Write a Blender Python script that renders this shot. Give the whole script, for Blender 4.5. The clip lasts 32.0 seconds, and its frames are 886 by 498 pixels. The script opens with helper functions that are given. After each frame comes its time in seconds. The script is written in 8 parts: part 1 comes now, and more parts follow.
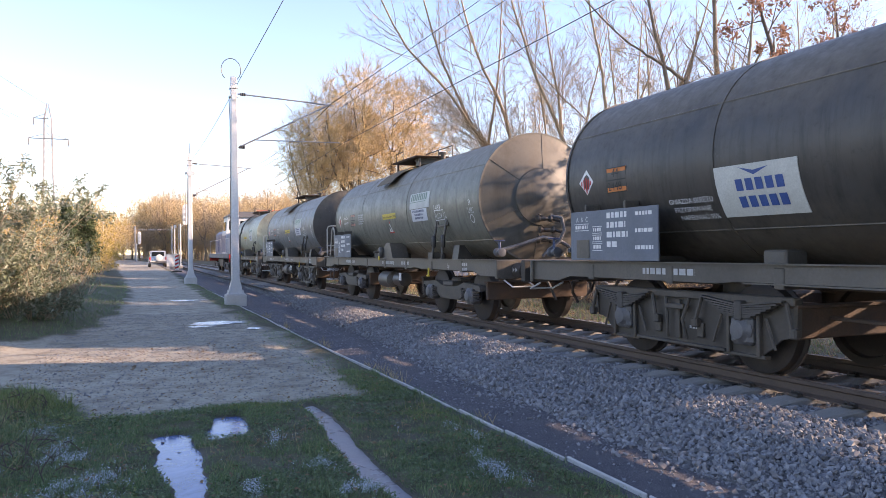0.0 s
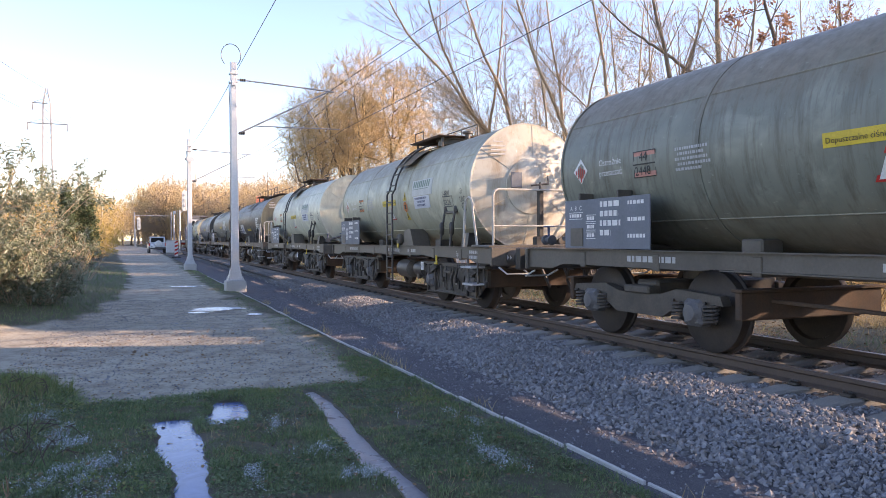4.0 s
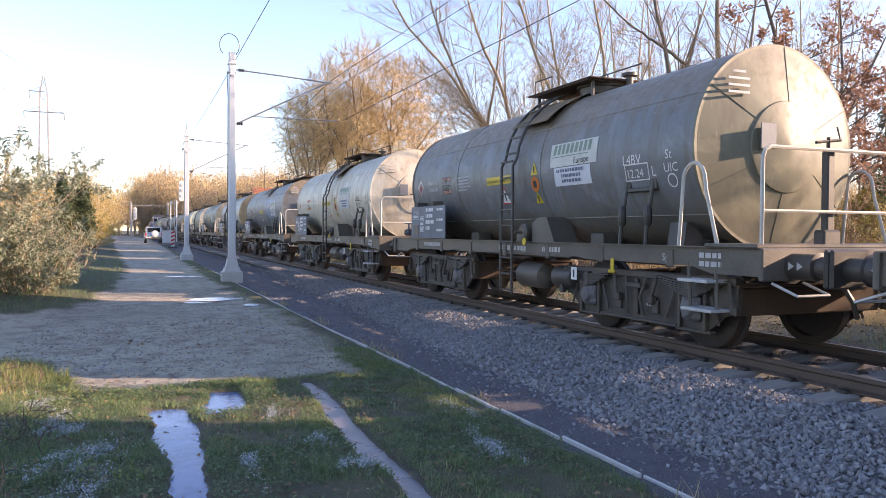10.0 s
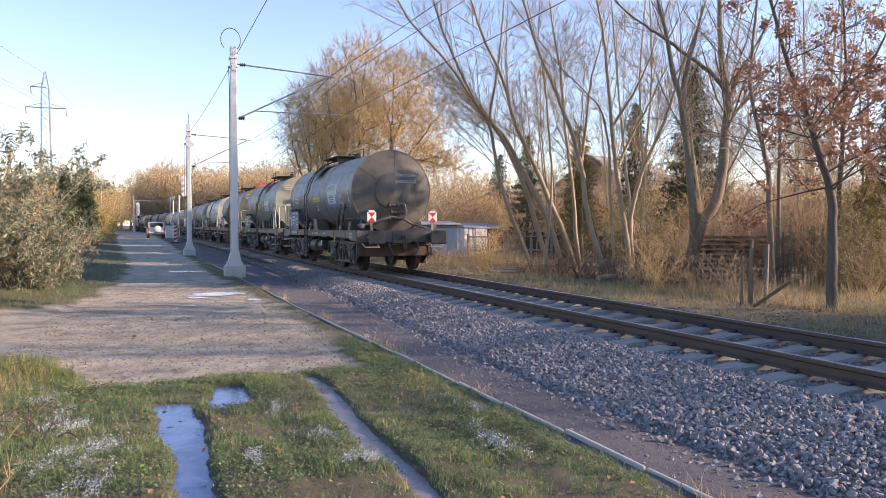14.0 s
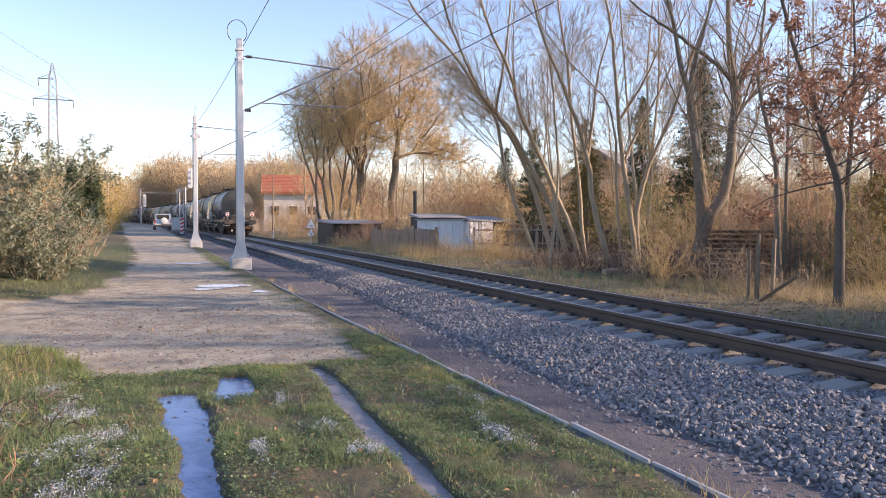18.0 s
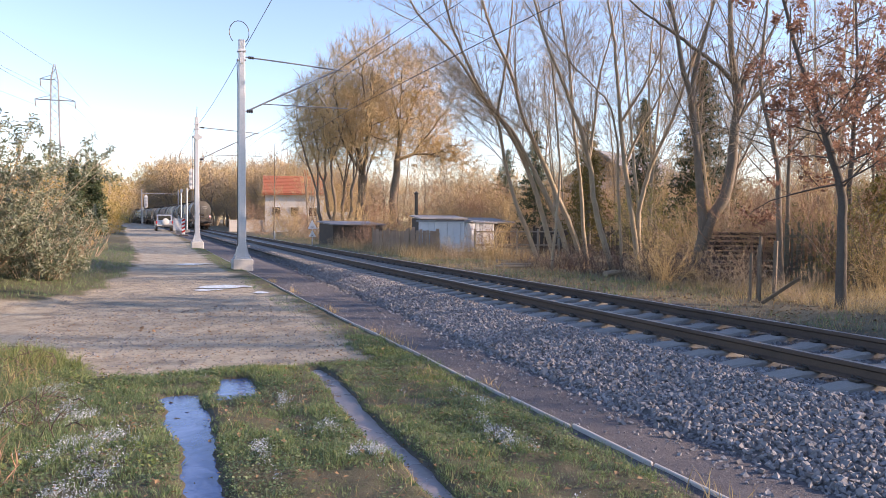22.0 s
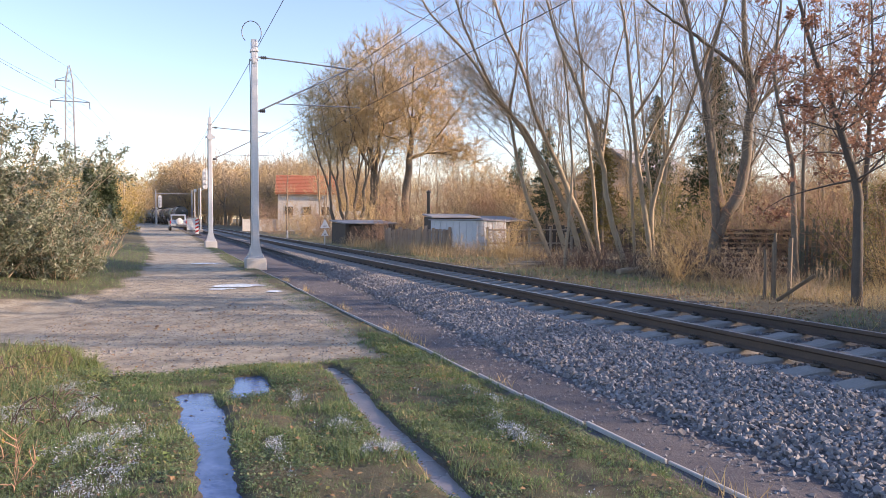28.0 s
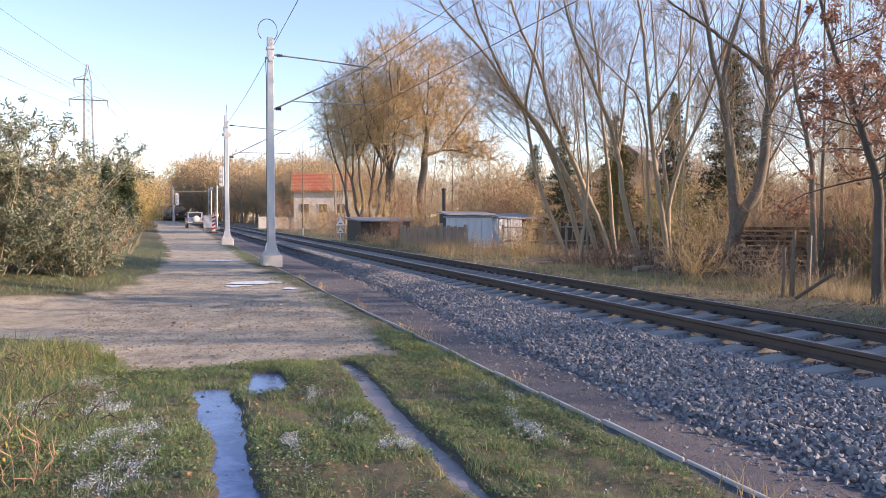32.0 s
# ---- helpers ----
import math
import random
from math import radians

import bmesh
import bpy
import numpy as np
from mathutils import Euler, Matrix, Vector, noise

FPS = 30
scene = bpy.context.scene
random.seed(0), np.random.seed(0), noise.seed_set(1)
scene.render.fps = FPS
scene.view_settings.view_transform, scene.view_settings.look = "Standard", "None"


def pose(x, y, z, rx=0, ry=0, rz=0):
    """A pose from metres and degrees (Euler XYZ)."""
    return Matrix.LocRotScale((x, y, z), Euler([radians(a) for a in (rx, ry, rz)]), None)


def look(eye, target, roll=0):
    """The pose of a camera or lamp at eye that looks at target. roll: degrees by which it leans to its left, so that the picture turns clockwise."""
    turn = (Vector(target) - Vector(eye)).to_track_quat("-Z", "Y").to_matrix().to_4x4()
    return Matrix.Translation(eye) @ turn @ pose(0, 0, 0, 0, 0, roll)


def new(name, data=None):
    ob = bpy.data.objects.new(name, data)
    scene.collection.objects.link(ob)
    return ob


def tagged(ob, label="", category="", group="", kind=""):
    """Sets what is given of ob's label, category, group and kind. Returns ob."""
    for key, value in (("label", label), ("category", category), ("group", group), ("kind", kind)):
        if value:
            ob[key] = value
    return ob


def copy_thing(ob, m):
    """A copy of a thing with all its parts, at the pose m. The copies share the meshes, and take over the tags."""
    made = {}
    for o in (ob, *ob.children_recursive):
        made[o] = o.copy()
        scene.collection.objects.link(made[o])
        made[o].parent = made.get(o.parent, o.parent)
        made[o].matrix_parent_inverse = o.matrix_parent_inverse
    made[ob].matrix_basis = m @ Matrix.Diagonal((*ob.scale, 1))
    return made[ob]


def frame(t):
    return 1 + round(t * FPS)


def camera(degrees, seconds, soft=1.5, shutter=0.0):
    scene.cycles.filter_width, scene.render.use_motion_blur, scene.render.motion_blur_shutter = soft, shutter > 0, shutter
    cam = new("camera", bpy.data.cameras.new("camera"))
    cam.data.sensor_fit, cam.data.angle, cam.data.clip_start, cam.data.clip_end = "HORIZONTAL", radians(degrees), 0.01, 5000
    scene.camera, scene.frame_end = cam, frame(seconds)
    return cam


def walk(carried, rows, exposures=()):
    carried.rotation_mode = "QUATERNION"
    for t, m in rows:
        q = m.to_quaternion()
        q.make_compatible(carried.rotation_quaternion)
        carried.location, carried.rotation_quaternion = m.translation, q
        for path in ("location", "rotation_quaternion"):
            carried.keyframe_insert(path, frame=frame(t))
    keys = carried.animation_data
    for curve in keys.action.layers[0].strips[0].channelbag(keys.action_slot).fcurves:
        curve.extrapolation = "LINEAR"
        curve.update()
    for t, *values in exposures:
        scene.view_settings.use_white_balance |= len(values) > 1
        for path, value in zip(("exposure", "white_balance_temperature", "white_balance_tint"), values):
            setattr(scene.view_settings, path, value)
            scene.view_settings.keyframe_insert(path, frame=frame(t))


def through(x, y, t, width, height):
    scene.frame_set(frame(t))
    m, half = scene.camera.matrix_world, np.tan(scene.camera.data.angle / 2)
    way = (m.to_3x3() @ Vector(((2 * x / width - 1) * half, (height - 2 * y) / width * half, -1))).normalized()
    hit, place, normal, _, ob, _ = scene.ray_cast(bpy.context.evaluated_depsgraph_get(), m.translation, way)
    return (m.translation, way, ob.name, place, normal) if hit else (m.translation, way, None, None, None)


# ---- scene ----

cam = camera(60.777, 32.0, 0.35)
# seconds, eye, degrees down, degrees right of the track, lean
PATH = [
    (0, 0.023, -0.030, 1.651, -0.163, 22.163, -0.605),
    (0.5, 0.028, -0.013, 1.646, 0.156, 22.140, -0.577),
    (1, 0.030, -0.013, 1.647, 0.421, 22.043, -0.590),
    (1.5, 0.025, -0.010, 1.647, 0.589, 21.977, -0.510),
    (2, 0.022, -0.014, 1.646, 0.695, 21.984, -0.468),
    (2.5, 0.016, -0.025, 1.645, 0.759, 22.100, -0.426),
    (3, 0.016, -0.025, 1.647, 0.792, 22.211, -0.398),
    (3.5, 0.012, -0.027, 1.647, 0.801, 22.215, -0.330),
    (5.5, 0.009, -0.027, 1.646, 0.667, 22.218, -0.070),
    (6, 0.004, -0.024, 1.645, 0.711, 22.216, 0.037),
    (6.5, 0.009, -0.017, 1.643, 0.782, 22.175, 0.072),
    (7, 0.005, -0.019, 1.642, 0.860, 22.132, 0.156),
    (7.5, 0.004, -0.018, 1.644, 0.959, 22.139, 0.230),
    (8, 0.006, -0.020, 1.645, 1.045, 22.187, 0.230),
    (8.5, 0.010, -0.016, 1.639, 1.075, 22.247, 0.285),
    (9, 0.009, -0.020, 1.643, 1.192, 22.324, 0.299),
    (9.5, 0.007, -0.017, 1.633, 1.232, 22.389, 0.341),
    (10, 0.001, -0.017, 1.631, 1.272, 22.453, 0.374),
    (10.5, 0.009, -0.021, 1.635, 1.395, 22.417, 0.252),
    (11, 0.007, -0.015, 1.636, 1.474, 22.405, 0.231),
    (11.5, 0.001, -0.022, 1.636, 1.531, 22.414, 0.238),
    (12, 0.001, -0.024, 1.637, 1.567, 22.450, 0.200),
    (12.5, 0.004, -0.026, 1.639, 1.607, 22.466, 0.144),
    (13, 0.004, -0.026, 1.635, 1.622, 22.380, 0.087),
    (13.5, 0.004, -0.019, 1.635, 1.666, 22.314, 0.073),
    (14, 0.001, -0.015, 1.636, 1.770, 22.260, 0.048),
    (14.5, 0.007, -0.013, 1.633, 1.832, 22.156, 0.070),
    (16.5, 0.006, -0.006, 1.628, 2.015, 21.938, 0.217),
    (17, 0.006, -0.006, 1.629, 2.145, 21.885, 0.223),
    (17.5, 0.007, 0.000, 1.627, 2.252, 21.859, 0.290),
    (18, 0.008, -0.001, 1.625, 2.274, 21.829, 0.318),
    (18.5, 0.010, -0.003, 1.626, 2.302, 21.805, 0.323),
    (19, 0.003, 0.001, 1.623, 2.278, 21.859, 0.389),
    (19.5, 0.004, -0.005, 1.625, 2.262, 21.817, 0.378),
    (20, 0.003, -0.004, 1.625, 2.251, 21.815, 0.384),
    (20.5, 0.001, -0.007, 1.621, 2.170, 21.826, 0.440),
    (21, 0.003, -0.003, 1.625, 2.162, 21.835, 0.474),
    (21.5, -0.001, -0.002, 1.625, 2.153, 21.809, 0.479),
    (22, 0.002, 0.007, 1.623, 2.163, 21.743, 0.458),
    (22.5, 0.002, 0.008, 1.621, 2.210, 21.741, 0.454),
    (23, -0.000, -0.000, 1.620, 2.236, 21.765, 0.429),
    (23.5, 0.001, -0.002, 1.620, 2.245, 21.800, 0.438),
    (24, 0.003, 0.001, 1.620, 2.242, 21.764, 0.432),
    (24.5, -0.001, 0.000, 1.616, 2.163, 21.657, 0.463),
    (25, -0.000, 0.001, 1.620, 2.139, 21.468, 0.403),
    (25.5, -0.004, 0.006, 1.616, 2.110, 21.313, 0.405),
    (27.5, -0.008, 0.007, 1.618, 2.140, 20.923, 0.283),
    (28, -0.002, 0.004, 1.615, 2.270, 20.808, 0.204),
    (28.5, -0.002, 0.007, 1.615, 2.413, 20.729, 0.183),
    (29, 0.002, 0.012, 1.614, 2.544, 20.591, 0.125),
    (29.5, 0.007, 0.018, 1.610, 2.558, 20.492, 0.144),
    (30, 0.004, 0.017, 1.610, 2.552, 20.434, 0.154),
    (30.5, 0.007, 0.021, 1.609, 2.514, 20.331, 0.169),
    (31, 0.006, 0.013, 1.611, 2.489, 20.209, 0.162),
    (31.5, 0.003, 0.014, 1.612, 2.489, 19.980, 0.161),
    (32, -0.002, 0.018, 1.609, 2.460, 19.662, 0.203),
]
walk(cam, [(t, pose(x, y, z, 90 - down, 0, -turn) @ pose(0, 0, 0, 0, 0, lean)) for t, x, y, z, down, turn, lean in PATH],
     [(0, 1.56, 7150, 30), (9, 1.54, 7150, 30), (12, 1.42, 7050, 29), (14.5, 1.10, 6850, 28), (22, 1.10, 6850, 28), (32, 1.08, 6850, 28)])

# ---- light ----
SUN_TURN, SUN_UP = 113.0, 18.0      # degrees clockwise from the track's direction, and above the horizon
sun = new("sun", bpy.data.lights.new("sun", "SUN"))
sun.data.energy, sun.data.angle, sun.data.color = 4.7, radians(0.6), (1.0, 0.82, 0.59)
sun_way = Vector((math.sin(radians(SUN_TURN)) * math.cos(radians(SUN_UP)), math.cos(radians(SUN_TURN)) * math.cos(radians(SUN_UP)), math.sin(radians(SUN_UP))))
sun.matrix_world = look(sun_way * 60, (0, 0, 0))
world = bpy.data.worlds.new("sky")
scene.world = world
world.use_nodes = True
wn = world.node_tree.nodes
sky = wn.new("ShaderNodeTexSky")
sky.sky_type, sky.sun_disc = "NISHITA", False
sky.sun_elevation, sky.sun_rotation = radians(SUN_UP), radians(SUN_TURN)
sky.air_density, sky.dust_density, sky.ozone_density = 1.0, 0.06, 2.6
wn["Background"].inputs["Strength"].default_value = 0.15
world.node_tree.links.new(sky.outputs["Color"], wn["Background"].inputs["Color"])


# ---- materials ----
class Nodes:
    """A small wrapper to write node materials in few words."""

    def __init__(self, name):
        self.mat = bpy.data.materials.new(name)
        self.mat.use_nodes = True
        self.tree = self.mat.node_tree
        self.bsdf = self.tree.nodes["Principled BSDF"]

    def add(self, kind, **sets):
        node = self.tree.nodes.new(kind)
        for key, value in sets.items():
            if key == "operation":
                node.operation = value
            elif key == "blend":
                node.blend_type = value
            elif key == "attribute":
                node.attribute_name = value
        return node

    def link(self, a, b):
        self.tree.links.new(a, b)

    def put(self, socket, value):
        if isinstance(value, bpy.types.NodeSocket):
            self.link(value, socket)
        elif isinstance(value, (tuple, list)):
            socket.default_value = (*value, 1.0) if len(value) == 3 and socket.type == "RGBA" else value
        else:
            socket.default_value = value

    def coords(self, stretch=(1, 1, 1), world=False):
        if world:
            out = self.add("ShaderNodeNewGeometry").outputs["Position"]
        else:
            out = self.add("ShaderNodeTexCoord").outputs["Object"]
        m = self.add("ShaderNodeMapping")
        self.link(out, m.inputs["Vector"])
        m.inputs["Scale"].default_value = stretch
        return m.outputs["Vector"]

    def noise(self, scale, detail=5.0, rough=0.6, vector=None, warp=0.0):
        n = self.add("ShaderNodeTexNoise")
        n.inputs["Scale"].default_value, n.inputs["Detail"].default_value = scale, detail
        n.inputs["Roughness"].default_value, n.inputs["Distortion"].default_value = rough, warp
        if vector is not None:
            self.link(vector, n.inputs["Vector"])
        return n.outputs["Fac"]

    def voronoi(self, scale, vector=None):
        n = self.add("ShaderNodeTexVoronoi")
        n.inputs["Scale"].default_value = scale
        if vector is not None:
            self.link(vector, n.inputs["Vector"])
        return n

    def ramp(self, fac, low, high, a=0.0, b=1.0):
        n = self.add("ShaderNodeMapRange")
        n.clamp = True
        self.link(fac, n.inputs[0])
        for i, v in enumerate((low, high, a, b)):
            n.inputs[i + 1].default_value = v
        return n.outputs[0]

    def mix(self, fac, a, b, blend="MIX"):
        n = self.add("ShaderNodeMix", blend=blend)
        n.data_type = "RGBA"
        n.blend_type = blend
        self.put(n.inputs[0], fac)
        self.put(n.inputs[6], a)
        self.put(n.inputs[7], b)
        return n.outputs[2]

    def math(self, operation, a, b=0.5):
        n = self.add("ShaderNodeMath", operation=operation)
        self.put(n.inputs[0], a)
        self.put(n.inputs[1], b)
        return n.outputs[0]

    def bump(self, height, strength=0.4, distance=0.01):
        n = self.add("ShaderNodeBump")
        n.inputs["Strength"].default_value, n.inputs["Distance"].default_value = strength, distance
        self.link(height, n.inputs["Height"])
        self.link(n.outputs["Normal"], self.bsdf.inputs["Normal"])

    def finish(self, colour, rough=0.8, metal=0.0, spec=0.5):
        self.put(self.bsdf.inputs["Base Color"], colour)
        self.put(self.bsdf.inputs["Roughness"], rough)
        self.put(self.bsdf.inputs["Metallic"], metal)
        self.put(self.bsdf.inputs["Specular IOR Level"], spec)
        return self.mat


def surface(name, c1, c2, scale=4.0, fine=60.0, rough=0.8, metal=0.0, bump=0.3, dist=0.004, vary=0.0, spec=0.5, world=False):
    """Two colours in large clouds, fine grain and relief; vary: how far objects differ from one another."""
    n = Nodes(name)
    v = n.coords(world=world)
    big, small = n.noise(scale, 6, 0.65, v), n.noise(fine, 4, 0.7, v)
    col = n.mix(n.ramp(big, 0.3, 0.7), c1, c2)
    col = n.mix(n.ramp(small, 0.25, 0.8, 0.0, 0.55), col, tuple(x * 0.45 for x in c1))
    if vary:
        r = n.add("ShaderNodeObjectInfo").outputs["Random"]
        col = n.mix(n.ramp(r, 0, 1, 0, vary), col, tuple(x * 0.35 for x in c2))
    n.bump(small, bump, dist)
    return n.finish(col, n.ramp(big, 0.2, 0.8, rough - 0.12, min(1, rough + 0.1)), metal, spec)


def islands(name, c1, c2, c3, rough=0.85, fine=40.0, through=0.0):
    """For many small pieces in one mesh: each piece takes its own colour."""
    n = Nodes(name)
    r = n.add("ShaderNodeNewGeometry").outputs["Random Per Island"]
    col = n.mix(n.ramp(r, 0.0, 0.55), c1, c2)
    col = n.mix(n.ramp(r, 0.6, 1.0), col, c3)
    grain = n.noise(fine, 3, 0.6, n.coords())
    col = n.mix(n.ramp(grain, 0.3, 0.75, 0.0, 0.4), col, tuple(x * 0.5 for x in c1))
    if through:
        n.bsdf.inputs["Transmission Weight"].default_value = 0.0
        t = n.add("ShaderNodeBsdfTranslucent")
        n.put(t.inputs["Color"], col)
        m = n.add("ShaderNodeMixShader")
        m.inputs[0].default_value = through
        n.link(n.bsdf.outputs[0], m.inputs[1])
        n.link(t.outputs[0], m.inputs[2])
        n.link(m.outputs[0], n.tree.nodes["Material Output"].inputs["Surface"])
    return n.finish(col, rough)


def tank_paint(name, c1, c2, soot, streaks=0.8, rough=0.44, dust=(0.27, 0.215, 0.15), dusty=0.0):
    """Old paint: faded clouds, run-down streaks, stains, and a brown crust of spilt dust on the tank's back (dusty: how much)."""
    n = Nodes(name)
    v = n.coords()
    big = n.noise(0.75, 6, 0.65, n.coords((1.0, 0.8, 1.0)), 0.6)
    runs = n.noise(2.2, 6, 0.7, n.coords((1.2, 3.2, 0.28)))
    spots = n.noise(7.0, 6, 0.75, v)
    grain = n.noise(90, 3, 0.6, v)
    col = n.mix(n.ramp(big, 0.32, 0.68), c1, c2)
    col = n.mix(n.ramp(n.noise(1.6, 5, 0.6, v, 0.8), 0.52, 0.66, 0.0, 0.45), col, tuple(min(1.0, x * 1.45) for x in c1))
    col = n.mix(n.ramp(runs, 0.48, 0.72, 0.0, streaks), col, soot)
    col = n.mix(n.ramp(spots, 0.58, 0.78, 0.0, 0.5), col, tuple(x * 0.6 for x in soot))
    if dusty:
        height = n.add("ShaderNodeSeparateXYZ")
        n.link(n.add("ShaderNodeTexCoord").outputs["Object"], height.inputs[0])
        ragged = n.math("ADD", height.outputs["Z"], n.math("ADD", n.math("MULTIPLY", n.math("SUBTRACT", runs, 0.5), 0.5), n.math("MULTIPLY", n.math("SUBTRACT", big, 0.5), 0.9)))
        col = n.mix(n.ramp(ragged, 2.55, 3.0, 0.0, dusty), col, n.mix(n.ramp(spots, 0.3, 0.7), dust, tuple(x * 0.6 for x in dust)))
        low = n.ramp(n.math("ADD", height.outputs["Z"], n.math("MULTIPLY", n.math("SUBTRACT", spots, 0.5), 0.8)), 1.75, 1.35, 0.0, dusty * 0.7)
        col = n.mix(low, col, tuple(x * 0.55 for x in dust))
    scratches = n.noise(5.0, 4, 0.7, n.coords((6.0, 1.0, 0.7)))
    col = n.mix(n.ramp(scratches, 0.66, 0.72, 0.0, 0.35), col, tuple(min(1, x * 2.2) for x in c1))
    n.bump(n.noise(1.1, 4, 0.5, v), 0.25, 0.02)
    return n.finish(col, n.math("ADD", n.ramp(spots, 0.3, 0.7, rough - 0.12, rough + 0.15), n.ramp(grain, 0, 1, -0.05, 0.05)), 0.0, 0.38)


M = {}
M["steel_black"] = surface("black_steel", (0.032, 0.029, 0.027), (0.085, 0.072, 0.058), 2.5, 40, 0.5)
M["steel_brown"] = surface("rusty_steel", (0.060, 0.040, 0.028), (0.120, 0.070, 0.042), 3, 50, 0.85)
M["rust_tan"] = surface("tan_rusty_sheet", (0.13, 0.085, 0.045), (0.26, 0.19, 0.105), 2.5, 40, 0.8)
M["frame_grey"] = surface("grey_frame_paint", (0.066, 0.060, 0.052), (0.150, 0.128, 0.102), 1.5, 30, 0.5)
M["wheel"] = surface("wheel_steel", (0.035, 0.030, 0.028), (0.075, 0.060, 0.050), 4, 40, 0.6, 0.3)
M["bogie"] = surface("sooty_bogie_paint", (0.040, 0.036, 0.031), (0.130, 0.106, 0.082), 3, 40, 0.6)
M["axle_cover"] = surface("worn_axle_box", (0.075, 0.078, 0.086), (0.16, 0.155, 0.155), 5, 60, 0.5)
M["spring"] = surface("spring_steel", (0.050, 0.046, 0.043), (0.12, 0.105, 0.092), 6, 60, 0.6, 0.2)
M["rail"] = surface("rusty_rail_side", (0.075, 0.052, 0.040), (0.12, 0.085, 0.065), 1.2, 50, 0.8)
M["rail_head"] = surface("worn_rail_head", (0.30, 0.29, 0.29), (0.42, 0.41, 0.40), 2, 30, 0.35, 0.9, 0.05)
M["concrete"] = surface("grey_concrete", (0.30, 0.29, 0.275), (0.42, 0.41, 0.39), 3, 70, 0.9, vary=0.25)
M["sleeper"] = surface("sleeper_concrete", (0.27, 0.255, 0.235), (0.38, 0.36, 0.33), 2.5, 60, 0.92, vary=0.35)
M["stone"] = islands("ballast_stone", (0.175, 0.178, 0.188), (0.31, 0.31, 0.322), (0.17, 0.152, 0.145), 0.9)
M["ballast_bed"] = surface("ballast_grit", (0.095, 0.092, 0.092), (0.17, 0.165, 0.165), 8, 45, 0.95, bump=0.8, dist=0.03, world=True)
M["galv"] = surface("galvanised_steel", (0.55, 0.56, 0.57), (0.68, 0.68, 0.68), 1.2, 25, 0.45, 0.25, 0.1)
M["white"] = surface("white_paint", (0.70, 0.70, 0.68), (0.80, 0.80, 0.78), 2, 30, 0.6)
M["cable"] = surface("dark_cable", (0.05, 0.05, 0.055), (0.09, 0.09, 0.095), 3, 20, 0.5)
M["bark"] = surface("grey_brown_bark", (0.37, 0.295, 0.20), (0.53, 0.43, 0.30), 3, 35, 0.95, bump=0.9, dist=0.02)
M["bark_dark"] = surface("dark_bark", (0.17, 0.14, 0.105), (0.27, 0.22, 0.165), 3, 35, 0.95, bump=0.9, dist=0.02)
M["bark_oak"] = surface("dark_oak_bark", (0.095, 0.082, 0.068), (0.165, 0.14, 0.115), 3, 35, 0.95, bump=0.9, dist=0.02)
M["twig"] = surface("brown_twigs", (0.38, 0.295, 0.20), (0.52, 0.40, 0.265), 1.0, 30, 0.9)
M["twig_gold"] = surface("golden_twigs", (0.52, 0.37, 0.175), (0.66, 0.49, 0.25), 0.6, 30, 0.9)
M["twig_dark"] = surface("dark_bramble_twigs", (0.10, 0.072, 0.06), (0.17, 0.12, 0.095), 1.0, 30, 0.9)
M["twig_red"] = surface("red_brown_twigs", (0.38, 0.235, 0.15), (0.50, 0.32, 0.21), 0.8, 30, 0.9)
M["leaf_grey"] = islands("grey_green_leaf", (0.115, 0.145, 0.080), (0.235, 0.265, 0.165), (0.45, 0.46, 0.36), 0.6, through=0.3)
M["leaf_brown"] = islands("dead_oak_leaf", (0.30, 0.155, 0.095), (0.42, 0.245, 0.165), (0.22, 0.11, 0.075), 0.8, through=0.3)
M["leaf_yellow"] = islands("yellow_leaf", (0.42, 0.29, 0.05), (0.50, 0.37, 0.08), (0.30, 0.22, 0.06), 0.7, through=0.35)
M["leaf_olive"] = islands("olive_leaf", (0.16, 0.13, 0.035), (0.25, 0.18, 0.05), (0.11, 0.11, 0.03), 0.7, through=0.3)
M["leaf_hedge"] = islands("hedge_leaf", (0.20, 0.20, 0.055), (0.32, 0.29, 0.085), (0.13, 0.145, 0.05), 0.6, through=0.35)
M["needle"] = islands("dark_needles", (0.035, 0.060, 0.022), (0.055, 0.085, 0.030), (0.08, 0.09, 0.03), 0.7)
M["grass"] = islands("autumn_grass", (0.115, 0.200, 0.080), (0.20, 0.285, 0.120), (0.32, 0.34, 0.19), 0.7, through=0.35)
M["straw"] = islands("dry_grass", (0.43, 0.33, 0.16), (0.56, 0.45, 0.245), (0.28, 0.20, 0.095), 0.8, through=0.3)
M["reed"] = islands("brown_reed", (0.38, 0.27, 0.14), (0.50, 0.38, 0.21), (0.24, 0.15, 0.08), 0.85, through=0.25)
M["litter"] = islands("fallen_leaves", (0.20, 0.125, 0.07), (0.30, 0.19, 0.10), (0.13, 0.085, 0.055), 0.9)
M["frost"] = islands("frost", (0.44, 0.49, 0.54), (0.64, 0.69, 0.75), (0.30, 0.36, 0.34), 0.7)


def plain(name, c, rough=0.5, metal=0.0, wear=0.25):
    return surface(name, c, tuple(x * (1 - wear) for x in c), 3.0, 45, rough, metal, 0.08)


